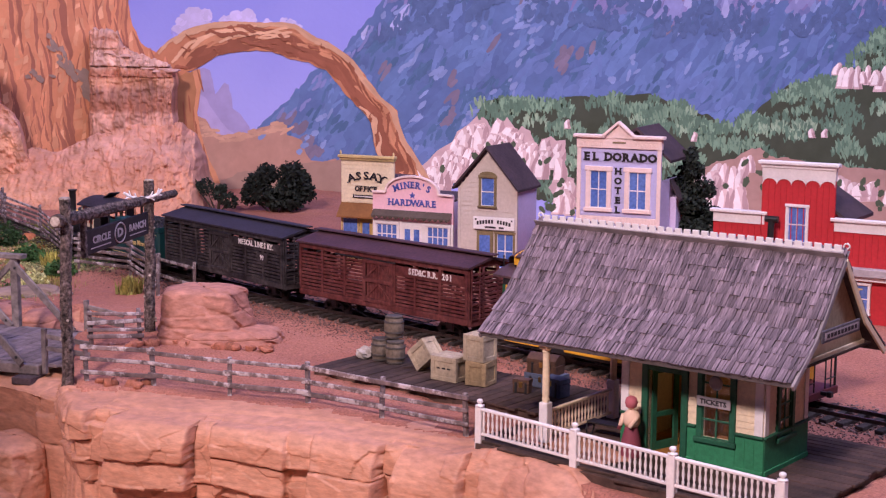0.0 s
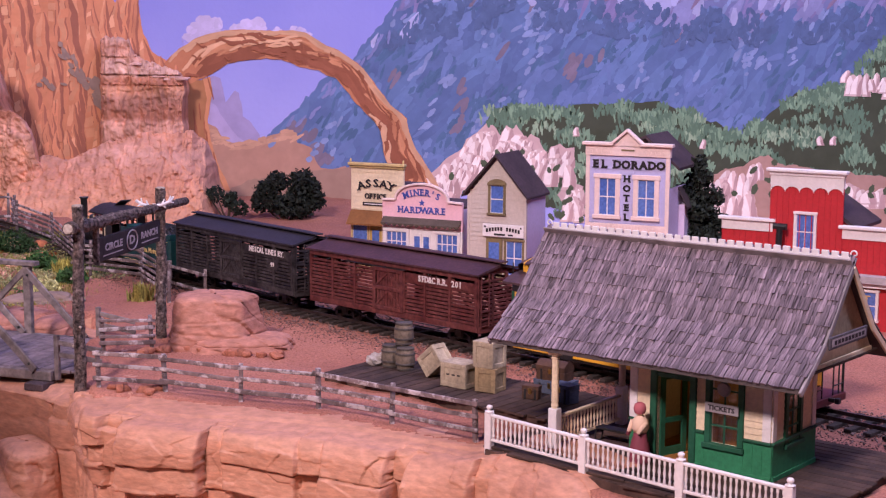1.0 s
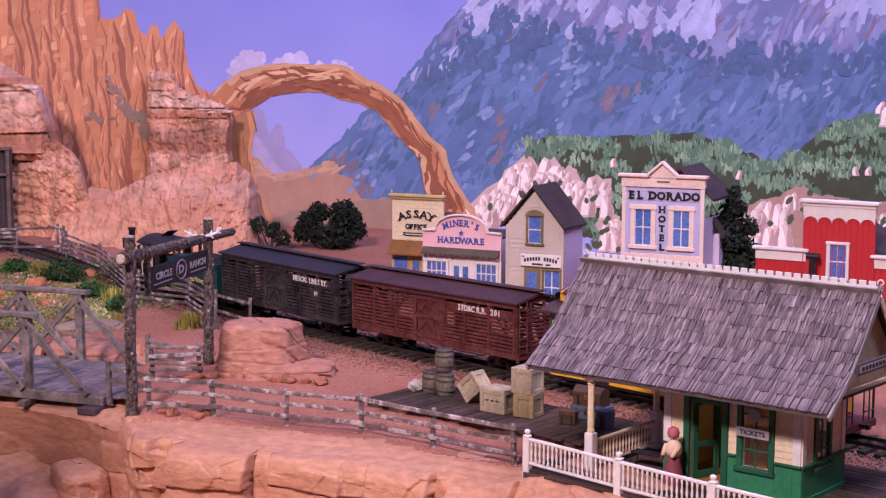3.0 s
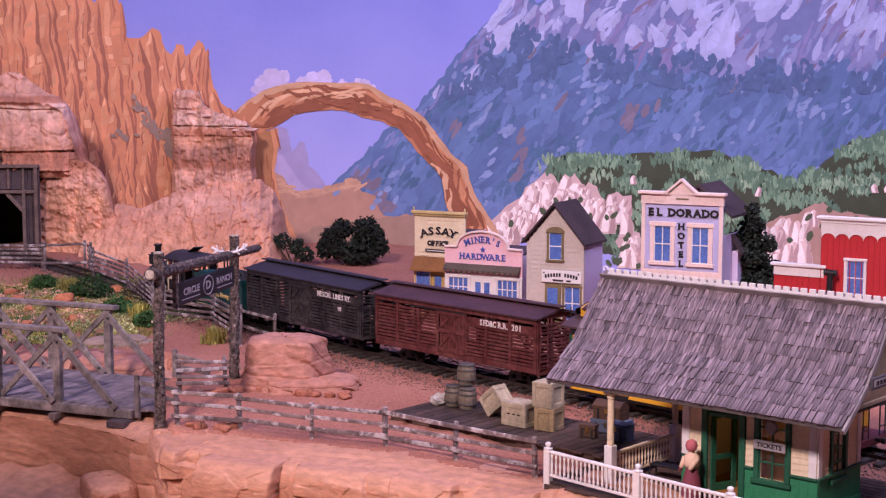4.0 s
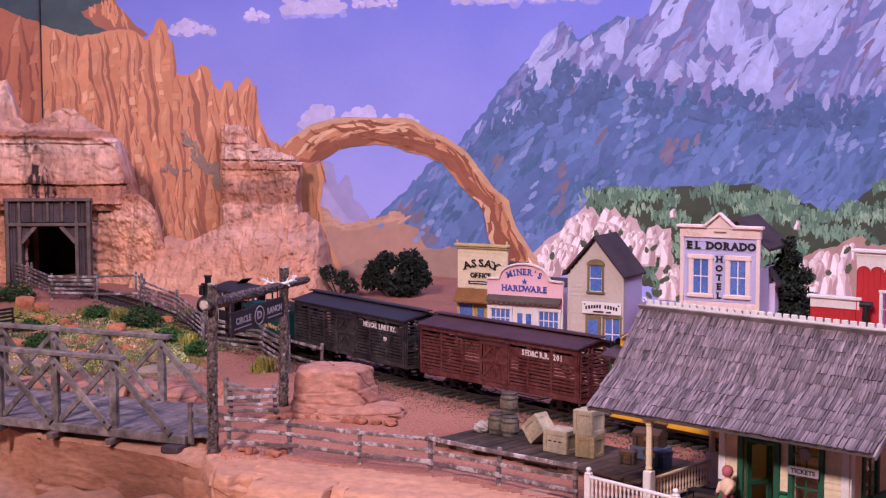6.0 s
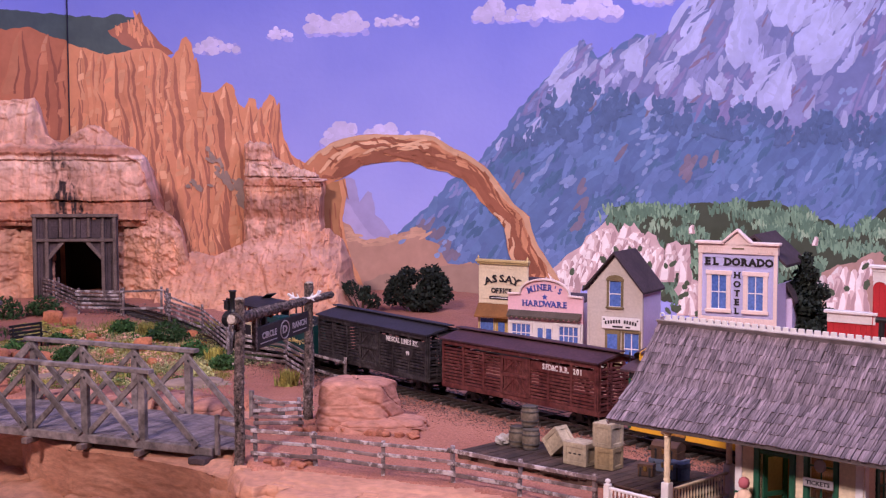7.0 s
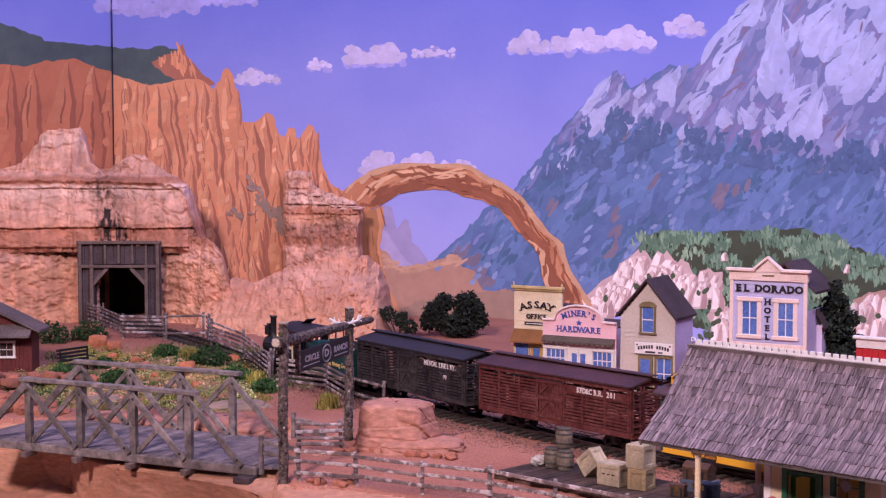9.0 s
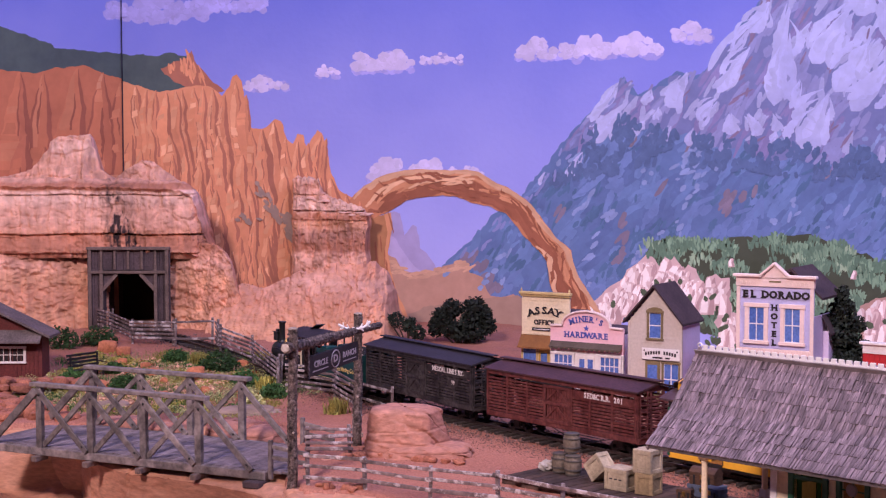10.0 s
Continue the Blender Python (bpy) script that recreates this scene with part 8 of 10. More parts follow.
# ---- the town behind the track ----
LILAC = material("lilac_paint", (0.50, 0.48, 0.76), 0.65, vary=0.06, stain=0.1)
LAVENDER = material("lavender_side_paint", (0.60, 0.50, 0.68), 0.7, vary=0.06, stain=0.12)
PINK = material("pink_paint", (0.86, 0.52, 0.58), 0.65, vary=0.06, stain=0.08)
PINK_PALE = material("pale_pink_trim", (0.84, 0.66, 0.62), 0.65, vary=0.06, stain=0.08)
TAN_SIDING = material("tan_siding_paint", (0.58, 0.50, 0.45), 0.65, vary=0.08, stain=0.1)
OCHRE = material("ochre_paint", (0.62, 0.42, 0.12), 0.65, vary=0.1)
OCHRE_PALE = material("buff_trim_paint", (0.70, 0.52, 0.24), 0.65, vary=0.1)
BROWN_AWN = material("brown_awning", (0.24, 0.10, 0.03), 0.8, vary=0.1)
OLIVE = material("olive_brown_frame", (0.24, 0.18, 0.09), 0.65, vary=0.1)
DARK_ROOF = material("plum_brown_roof", (0.065, 0.04, 0.046), 0.8, vary=0.25, grain=3)
RED = material("barn_red_paint", (0.52, 0.025, 0.035), 0.6, vary=0.1, stain=0.12)
BLUE_INK = material("blue_lettering", (0.07, 0.10, 0.42), 0.65, vary=0.03, bump=0)
BLUE_GLASS = material("blue_tinted_pane", (0.06, 0.13, 0.45), 0.12, vary=0.25, grain=1.2, second=(0.16, 0.26, 0.62), bump=0, spec=0.6)
AWN_DARK = material("striped_dark_awning", (0.10, 0.075, 0.06), 0.8, vary=0.15)
TOWN_TURN = -28.0


def simple_window(parent, x, z, w, h, frame_mat, cols=1, rows=2, trim=0.22, y=0.0, hood=None, sash=None, name="window"):
    return sash_window(parent, x, z, w, h, frame_mat, sash or WHITE, y=y, cols=cols, rows=rows, trim=trim, backing=BLUE_GLASS)


def arc_text(text, parent, mat, size, cx, cz, radius, y, step, stretch=1.0):
    """Letters set one by one on an arc."""
    n = len(text)
    for i, ch in enumerate(text):
        a = (i - (n - 1) / 2) * step
        if ch != " ":
            slab_lettering(ch, size, mat, parent, pose(cx + radius * math.sin(radians(a)), y, cz - radius + radius * math.cos(radians(a)), 0, a, 0), stretch, 0.03)


def assay_office():
    b = thing("assay_office", -1.86, 158.0, -0.4, TOWN_TURN, "narrow cream false-front assay office with ochre doors", "building")
    W, H, Dp = 6.05, 11.4, 5.0
    part("body", Geo().box(0, W, 0.25, Dp, -0.5, H - 2.5, 0.02), TAN_SIDING, b)
    fr = part("front_wall", Geo().box(0, W, 0, 0.25, -0.5, H, 0.02), CREAM, b, "cream lapped boards")
    siding_boards(fr, 0.15, W - 0.15, 6.6, H - 0.35, CREAM, 0.42)
    part("cornice", Geo().box(-0.2, W + 0.2, -0.45, 0.3, H - 0.3, H, 0.05), OCHRE_PALE, b)
    part("cornice", Geo().box(-0.1, W + 0.1, -0.25, 0.3, H - 0.55, H - 0.3, 0.05), OCHRE_PALE, b)
    for x in (0, W):
        part("finial", Geo().lathe([(0.1, 0), (0.12, 0.2), (0.04, 0.4)], 8, pose(x, -0.1, H)), OCHRE_PALE, b)
    aw = Geo().add([(0, -0.05, 6.5), (W, -0.05, 6.5), (W, -1.1, 5.2), (0, -1.1, 5.2), (0, -0.05, 6.35), (W, -0.05, 6.35), (W, -1.1, 5.05), (0, -1.1, 5.05)], [(0, 1, 2, 3), (4, 7, 6, 5), (3, 2, 6, 7), (0, 3, 7, 4), (1, 5, 6, 2)])
    part("awning", aw, BROWN_AWN, b)
    for x in (1.05, 4.6):
        simple_window(b, x, 2.3, 1.7, 2.6, OCHRE_PALE, 1, 1, 0.2)
        part("panel", Geo().box(x - 0.8, x + 0.8, -0.08, 0, 0.4, 1.9, 0.03), OCHRE_PALE, b)
    d = part("door", Geo().box(2.2, 3.6, -0.1, 0, -0.3, 4.9, 0.03), OCHRE, b, "ochre panelled door with a blue pane")
    part("pane", Geo().box(2.5, 3.3, -0.12, -0.1, 2.3, 4.5, 0.0), BLUE_GLASS, d)
    part("panel", Geo().box(2.5, 3.3, -0.14, -0.1, 0.2, 1.8, 0.02), OCHRE_PALE, d)
    part("knob", Geo().lathe([(0.05, 0), (0.09, 0.06), (0.04, 0.1)], 8, pose(3.4, -0.1, 2.0, 90, 0, 0)), INK, d)
    arc_text("ASSAY", b, INK, 0.78, 2.95, 9.3, 5.2, -0.16, 9.6, 1.2)
    slab_lettering("OFFICE", 0.52, INK, b, pose(2.95, -0.16, 7.95), 0.95, 0.03)
    sg = part("sign_board", Geo().box(1.4, 3.9, -0.16, -0.08, 7.0, 7.35, 0.08), INK, b)
    part("letter_bar", Geo().box(1.6, 3.7, -0.18, -0.16, 7.12, 7.22, 0), CREAM_INK, sg)
    part("roof", Geo().box(0, W, 0.2, Dp + 0.2, H - 2.5, H - 2.3, 0.02), DARK_ROOF, b)


def hardware_store():
    b = thing("hardware_store", 1.32, 152.31, 0, TOWN_TURN, "pink false-front hardware store with an arched top", "building")
    W, H = 8.75, 7.9
    part("body", Geo().box(0.05, W, 0.25, 7.0, -0.8, 7.2, 0.02), LAVENDER, b, "lavender painted side")
    part("roof", Geo().box(0, W, 0.2, 7.2, 7.2, 7.4, 0.02), DARK_ROOF, b)
    out = [(0, 5.0), (W, 5.0), (W, H - 0.1), (W - 1.5, H - 0.05)]
    out += [(W / 2 + 2.85 * math.cos(radians(a)), H + 0.1 + 1.5 * math.sin(radians(a))) for a in range(0, 181, 12)]
    out += [(1.5, H - 0.05), (0, H - 0.1)]
    fr = part("false_front", Geo().plate(out, 0.3), PINK, b, "pink false front with an arched crown")
    rim = Geo()
    edge = out[2:]
    for (xa, za), (xb, zb) in zip(edge, edge[1:]):
        if math.hypot(xb - xa, zb - za) > 0.02:
            rim.beam((xa, -0.05, za), (xb, -0.05, zb), 0.42, 0.2, 0.03)
    part("crown_trim", rim, PINK_PALE, fr)
    part("lower_wall", Geo().box(0, W, 0, 0.25, -0.8, 5.0, 0.02), WHITE, b, "white shop front")
    part("stall_riser", Geo().box(0.05, 3.1, -0.1, 0, -0.6, 1.5, 0.02), PINK, b)
    part("stall_riser", Geo().box(5.7, W - 0.05, -0.1, 0, -0.6, 1.5, 0.02), PINK, b)
    aw = Geo().add([(0.1, -0.02, 6.1), (W - 0.1, -0.02, 6.1), (W - 0.1, -0.6, 5.55), (0.1, -0.6, 5.55), (0.1, -0.02, 6.0), (W - 0.1, -0.02, 6.0), (W - 0.1, -0.6, 5.42), (0.1, -0.6, 5.42)], [(0, 1, 2, 3), (4, 7, 6, 5), (3, 2, 6, 7), (0, 3, 7, 4), (1, 5, 6, 2)])
    part("awning", aw, AWN_DARK, b)
    for i in range(14):
        x = 0.1 + (W - 0.2) * i / 14
        part("scallop", Geo().plate([(x + 0.02, 5.55), (x + 0.3, 5.55), (x + 0.59, 5.55), (x + 0.5, 5.32), (x + 0.3, 5.24), (x + 0.12, 5.32)], 0.05, pose(0, -0.62, 0)), AWN_DARK, b)
    for x in (1.6, 7.15):
        simple_window(b, x, 1.75, 2.2, 2.9, WHITE, 4, 3, 0.3)
    for x in (3.9, 4.9):
        d = part("door", Geo().box(x - 0.46, x + 0.46, -0.12, 0, -0.5, 4.6, 0.03), WHITE, b, "white glazed shop door")
        for z0, z1 in ((1.8, 3.0), (3.1, 4.3)):
            part("pane", Geo().box(x - 0.3, x + 0.3, -0.14, -0.12, z0, z1, 0), BLUE_GLASS, d)
    arc_text("MINER'S", b, BLUE_INK, 0.62, W / 2, 8.62, 4.6, -0.06, 7.4, 0.95)
    slab_lettering("HARDWARE", 0.62, BLUE_INK, b, pose(W / 2, -0.04, 6.85), 0.98, 0.03, 1.08)
    star = [(W / 2 + (0.36 if i % 2 == 0 else 0.17) * math.sin(i * math.pi / 5), 7.62 + (0.36 if i % 2 == 0 else 0.15) * math.cos(i * math.pi / 5)) for i in range(10)]
    part("star", Geo().plate(star, 0.05, pose(0, -0.05, 0)), BLUE_INK, b)


def boarding_house():
    b = thing("boarding_house", 10.92, 143.09, 0, TOWN_TURN, "tan clapboard gabled house with a plum roof", "building")
    X0, X1, H, P = -1.85, 4.1, 9.6, 12.8
    xm = (X0 + X1) / 2
    Dp = 4.8
    part("side_wall", Geo().box(X1 - 0.25, X1, 0.25, Dp, -0.6, H - 0.45, 0.0), LAVENDER, b, "lavender painted side")
    part("side_wall", Geo().box(X0, X0 + 0.25, 0.25, Dp, -0.6, H - 0.45, 0.0), TAN_SIDING, b)
    part("front_wall", Geo().plate([(X0, -0.6), (X1, -0.6), (X1, H - 0.5), (xm, P - 0.15), (X0, H - 0.5)], 0.25), TAN_SIDING, b)
    z = 6.6
    while z < P - 0.3:
        f = max(0, (z + 0.62 - H) / (P - H))
        a, c = X0 + (xm - X0) * f, X1 - (X1 - xm) * f
        runs = [(a, c)]
        if 7.4 < z < 10.6:
            runs = [(a, 0.3), (2.0, c)]
        for p, q in runs:
            if q - p > 0.1:
                part("board", siding(Geo(), p, q, z, z + 0.44, 0.44), TAN_SIDING, b)
        z += 0.44
    siding_boards(b, X0, 0.1, 0, 6.6, TAN_SIDING, 0.44)
    part("corner_board", Geo().box(X1 - 0.3, X1 + 0.02, -0.1, 0, -0.6, H - 0.5, 0.02), TAN_SIDING, b)
    part("corner_board", Geo().box(X0 - 0.02, X0 + 0.25, -0.1, 0, -0.6, H - 0.5, 0.02), TAN_SIDING, b)
    for sx in (-1, 1):
        xe = X0 - 0.4 if sx < 0 else X1 + 0.3
        ze = H - 0.4
        g = Geo().add([(xm, -0.6, P + 0.3), (xe, -0.6, ze), (xe, Dp + 0.4, ze), (xm, Dp + 0.4, P + 0.3), (xm, -0.6, P + 0.05), (xe, -0.6, ze - 0.22), (xe, Dp + 0.4, ze - 0.22), (xm, Dp + 0.4, P + 0.05)],
                      [(0, 1, 2, 3), (4, 7, 6, 5), (0, 4, 5, 1), (1, 5, 6, 2), (2, 6, 7, 3)])
        part("roof", g, DARK_ROOF, b, "plum-brown pitched roof")
    # arched upper window, lower door and window
    w = simple_window(b, 1.15, 7.55, 1.3, 2.6, OLIVE, 1, 2, 0.24)
    part("arch_head", Geo().plate([(1.15 + 0.95 * math.cos(radians(a)), 10.2 + 0.55 * math.sin(radians(a))) for a in range(0, 181, 20)], 0.2, pose(0, -0.18, 0)), OLIVE, w)
    sg = part("sign_board", Geo().box(-0.2, 3.95, -0.3, -0.18, 5.35, 6.55, 0.04), WHITE, b, "white board with unreadable dark lettering")
    arcb = Geo()
    for i in range(12):
        if i == 6:
            continue
        a = -1 + 2 * i / 11
        arcb.box(1.87 + a * 1.6 - 0.1, 1.87 + a * 1.6 + 0.1, -0.32, -0.3, 5.95 - 0.18 * a * a, 6.3 - 0.18 * a * a, 0)
    part("letter_bars", arcb, INK, sg)
    part("letter_bars", Geo().box(1.0, 2.1, -0.32, -0.3, 5.5, 5.68, 0).box(2.4, 2.9, -0.32, -0.3, 5.5, 5.66, 0), INK, sg)
    part("corner_studs", Geo().box(0.0, 0.16, -0.32, -0.3, 6.2, 6.36, 0).box(3.6, 3.76, -0.32, -0.3, 6.2, 6.36, 0), INK, sg)
    d = part("door", Geo().box(0.1, 1.75, -0.14, 0, -0.4, 5.2, 0.03), OLIVE, b, "olive door with a tall blue pane")
    part("pane", Geo().box(0.4, 1.45, -0.17, -0.14, 2.0, 4.8, 0), BLUE_GLASS, d)
    part("panel", Geo().box(0.4, 1.45, -0.18, -0.14, -0.1, 1.6, 0.02), OLIVE, d)
    simple_window(b, 2.95, 1.8, 1.6, 3.2, OLIVE, 2, 2, 0.22)
    part("sidewalk", Geo().box(X0 - 8, X1 + 1.6, -2.2, -0.2, -0.7, -0.1, 0.05), GREY_SIGN, b)


def hotel():
    b = thing("hotel", 20.0, 138.0, 0, TOWN_TURN, "lilac clapboard hotel with a pale pink pedimented front", "building")
    X0, X1, H = -0.4, 7.3, 13.5
    Dp = 6.5
    part("front_wall", Geo().box(X0, X1, 0, 0.3, -0.5, H, 0.02), LILAC, b)
    part("side_wall", Geo().box(X1 - 0.25, X1, 0.3, Dp, -0.5, 10.6, 0.0), LAVENDER, b)
    part("side_wall", Geo().box(X0, X0 + 0.25, 0.3, Dp, -0.5, 10.6, 0.0), LAVENDER, b)
    siding_boards(b, X0 + 0.3, X1 - 0.3, 7.4, 13.3, LILAC, 0.4, skip=[(0.3, 2.9, 7.7, 12.0), (4.0, 6.5, 7.7, 12.0)])
    part("dado", Geo().box(X0, X1, -0.14, 0, 6.3, 7.3, 0.02), PINK_PALE, b)
    for i in range(26):
        x = X0 + 0.1 + (X1 - X0 - 0.2) * i / 26
        part("dado_board", Geo().box(x, x + 0.2, -0.18, -0.14, 5.2, 7.2, 0.02), PINK_PALE, b)
    part("pilaster", Geo().box(X0 - 0.05, X0 + 0.32, -0.16, 0, 5.2, H, 0.03), PINK_PALE, b)
    part("pilaster", Geo().box(X1 - 0.32, X1 + 0.05, -0.16, 0, 5.2, H, 0.03), PINK_PALE, b)
    # cornice with a pediment
    part("frieze", Geo().box(X0 - 0.1, X1 + 0.1, -0.2, 0.3, H - 0.1, H + 0.85, 0.03), PINK_PALE, b)
    part("cornice", Geo().box(X0 - 0.35, 2.2, -0.5, 0.3, H + 0.8, H + 1.1, 0.06), PINK_PALE, b)
    part("cornice", Geo().box(4.7, X1 + 0.35, -0.5, 0.3, H + 0.8, H + 1.1, 0.06), PINK_PALE, b)
    part("pediment", Geo().plate([(2.0, H + 0.7), (4.9, H + 0.7), (3.45, H + 2.0)], 0.4, pose(0, -0.2, 0)), PINK_PALE, b)
    for xa, za, xb, zb in ((1.9, H + 0.9, 3.5, H + 2.25), (3.4, H + 2.25, 5.0, H + 0.9)):
        part("pediment_trim", Geo().beam((xa, -0.2, za), (xb, -0.2, zb), 0.6, 0.24, 0.05), PINK_PALE, b)
    part("letter_bar", Geo().box(2.9, 4.1, -0.24, -0.2, H + 0.35, H + 0.5, 0), OLIVE, b)
    for i in range(5):
        for x in (X0 + 0.5 + 0.42 * i, X1 - 0.5 - 0.42 * i):
            part("frieze_block", Geo().box(x - 0.1, x + 0.1, -0.26, -0.2, H + 0.1, H + 0.4, 0.02), PINK_PALE, b)
    for x in (1.6, 5.22):
        simple_window(b, x, 8.05, 1.55, 3.3, PINK_PALE, 2, 2, 0.42)
    for i, (ch) in enumerate("HOTEL"):
        slab_lettering(ch, 0.56, INK, b, pose(3.42, -0.1, 11.35 - 0.86 * i), 1.1, 0.04)
    slab_lettering("EL DORADO", 0.68, INK, b, pose(3.5, -0.1, 12.6), 1.06, 0.055, 1.12)
    # gabled roof behind, its ridge along the house
    for sx in (-1, 1):
        xe, xr = (X0 - 0.3, 4.9) if sx < 0 else (X1 + 0.75, 4.9)
        g = Geo().add([(xr, 0.4, 15.3), (xe, 0.4, 12.5), (xe, Dp + 0.5, 12.5), (xr, Dp + 0.5, 15.3), (xr, 0.4, 15.0), (xe, 0.4, 12.25), (xe, Dp + 0.5, 12.25), (xr, Dp + 0.5, 15.0)],
                      [(0, 1, 2, 3), (4, 7, 6, 5), (0, 4, 5, 1), (1, 5, 6, 2), (2, 6, 7, 3)])
        part("roof", g, DARK_ROOF, b, "plum-brown pitched roof")
    part("lean_to_roof", Geo().add([(X1, 2.8, 10.6), (X1 + 0.9, 2.8, 8.8), (X1 + 0.9, Dp, 8.8), (X1, Dp, 10.6), (X1, 2.8, 10.4), (X1 + 0.9, 2.8, 8.6), (X1 + 0.9, Dp, 8.6), (X1, Dp, 10.4)], [(0, 1, 2, 3), (4, 7, 6, 5), (0, 4, 5, 1), (1, 5, 6, 2), (2, 6, 7, 3)]), DARK_ROOF, b)
    part("rear_wing", Geo().box(X1, X1 + 0.6, 3.0, Dp, -0.5, 9.0, 0.02), LAVENDER, b)


def red_store():
    b = thing("red_store", 36.0, 128.0, 0, -35, "barn-red boarded store with white scalloped false front", "building")
    X0, X1 = -2.3, 3.9
    part("front_wall", Geo().box(X0, X1, 0, 0.3, -0.5, 11.6, 0.02), RED, b)
    n = 12
    for i in range(n + 1):
        x = X0 + (X1 - X0) * i / n
        part("batten", Geo().box(x - 0.04, x + 0.04, -0.07, 0, 4.6, 11.4, 0.015), RED, b)
    part("crown", Geo().box(X0 - 0.05, X1 + 0.05, -0.16, 0.3, 11.6, 12.85, 0.03), WHITE, b, "white crown with scallops below")
    part("crown_cornice", Geo().box(X0 - 0.35, X1 + 0.35, -0.5, 0.35, 12.75, 13.05, 0.06), WHITE, b)
    part("crown_band", Geo().box(X0 - 0.12, X1 + 0.12, -0.26, 0.3, 12.45, 12.75, 0.04), WHITE, b)
    w = (X1 - X0) / 5
    for i in range(5):
        out = [(X0 + i * w, 11.62), (X0 + i * w, 11.1)]
        out += [(X0 + (i + 0.5) * w - w * 0.5 * math.cos(radians(a)), 11.05 + 0.5 * math.sin(radians(a))) for a in range(0, 181, 15)]
        out += [(X0 + (i + 1) * w, 11.62)]
        part("scallop", Geo().plate(out, 0.14, pose(0, -0.14, 0)), WHITE, b)
    win = simple_window(b, 0.78, 6.3, 1.5, 2.95, WHITE, 2, 2, 0.24)
    part("side_wall", Geo().box(X1 - 0.2, X1, 0.3, 7, -0.5, 9.0, 0), RED, b)
    for sx in (-1, 1):
        xe, xr = (X0 - 0.1, 0.8) if sx < 0 else (X1 + 1.2, 0.8)
        part("roof", Geo().add([(xr, 0.3, 11.2), (xe, 0.3, 8.4), (xe, 7.2, 8.4), (xr, 7.2, 11.2), (xr, 0.3, 10.9), (xe, 0.3, 8.1), (xe, 7.2, 8.1), (xr, 7.2, 10.9)], [(0, 1, 2, 3), (4, 7, 6, 5), (0, 4, 5, 1), (1, 5, 6, 2), (2, 6, 7, 3)]), DARK_ROOF, b)
    # low wings with white cornices
    for a, c, h in ((-6.6, X0 + 0.25, 8.6), (X1 + 0.05, 11.5, 8.5)):
        wg = part("wing", Geo().box(a, c, 0.1, 6, -0.5, h - 1.0, 0.02), RED, b, "low red wing with a white cornice")
        for i in range(int((c - a) / 0.52) + 1):
            part("batten", Geo().box(a + 0.52 * i - 0.04, a + 0.52 * i + 0.04, 0.03, 0.1, 4.7, h - 1.0, 0.015), RED, wg)
        part("parapet", Geo().box(a - 0.05, c, -0.05, 0.4, h - 1.05, h - 0.15, 0.03), WHITE, wg)
        part("parapet_cornice", Geo().box(a - 0.3, c + (0.25 if a < 0 else 0), -0.3, 0.45, h - 0.2, h + 0.08, 0.05), WHITE, wg)
    # ground floor at the right: belt, white frieze, shop window
    part("belt", Geo().box(X1 - 1.6, 11.5, -0.9, 0.1, 4.0, 4.65, 0.03), GREY_SIGN, b)
    part("frieze", Geo().box(X1 - 1.6, 11.5, -0.5, 0.05, 3.6, 3.95, 0.03), WHITE, b)
    sw = simple_window(b, 6.0, 0.9, 2.0, 2.3, WHITE, 2, 2, 0.22)
    lettering("ST", 0.55, GOLD, sw, pose(6.0, -0.1, 2.6), 1.3, 0.02)
    part("stove_pipe", Geo().tube((-1.25, -0.9, 5.0), (-1.1, -0.9, 8.2), 0.27, 0.27, 14).tube((-1.65, -0.9, 8.2), (-0.55, -0.9, 8.2), 0.28, 0.28, 14), BLACK, b, "black T-topped stove pipe")


assay_office()
hardware_store()
boarding_house()
hotel()
red_store()

# ---- tunnel portal ----
TIMBER = material("dark_portal_timber", (0.115, 0.08, 0.092), 0.9, vary=0.35, grain=5, bump=0.5, island=0.2)
TIMBER_L = material("grey_portal_timber", (0.22, 0.155, 0.14), 0.9, vary=0.3, grain=5, bump=0.5, island=0.15)
p = thing("tunnel_portal", PX, PY - 0.9, PZ, 4, "timber-framed tunnel portal set in the rock", "tunnel portal")
OW, OH, TH = 3.75, 7.9, 11.3
for sx in (-1, 1):
    for i in range(4):
        x0 = OW + 0.1 + 0.5 * i
        part("plank", Geo().box(min(sx * x0, sx * (x0 + 0.47)), max(sx * x0, sx * (x0 + 0.47)), 0.0, 0.3, -1, TH, 0.03), TIMBER, p)
    part("post", Geo().box(sx * (OW + 0.05) - 0.24, sx * (OW + 0.05) + 0.24, -0.45, 0.2, -1, OH + 0.6, 0.05), TIMBER_L, p)
    part("post", Geo().box(sx * (OW + 1.65) - 0.24, sx * (OW + 1.65) + 0.24, -0.5, 0.2, -1, TH + 0.2, 0.05), TIMBER_L, p)
    part("brace", Geo().beam((sx * (OW - 0.1), -0.1, OH - 2.3), (sx * (OW - 2.1), -0.1, OH - 0.05), 0.42, 0.5, 0.05), TIMBER_L, p)
    corner = [(sx * OW, OH + 0.1), (sx * (OW - 2.2), OH + 0.1), (sx * OW, OH - 2.4)]
    part("corner_board", Geo().add([(x, y, z) for y in (0.08, 0.26) for x, z in corner], [(0, 1, 2), (5, 4, 3), (0, 3, 4, 1), (1, 4, 5, 2), (2, 5, 3, 0)]), TIMBER, p)
    part("lining", Geo().box(sx * (OW + 0.1) - 0.15, sx * (OW + 0.1) + 0.15, 0.3, 14, -1, OH + 0.2, 0), TIMBER, p)
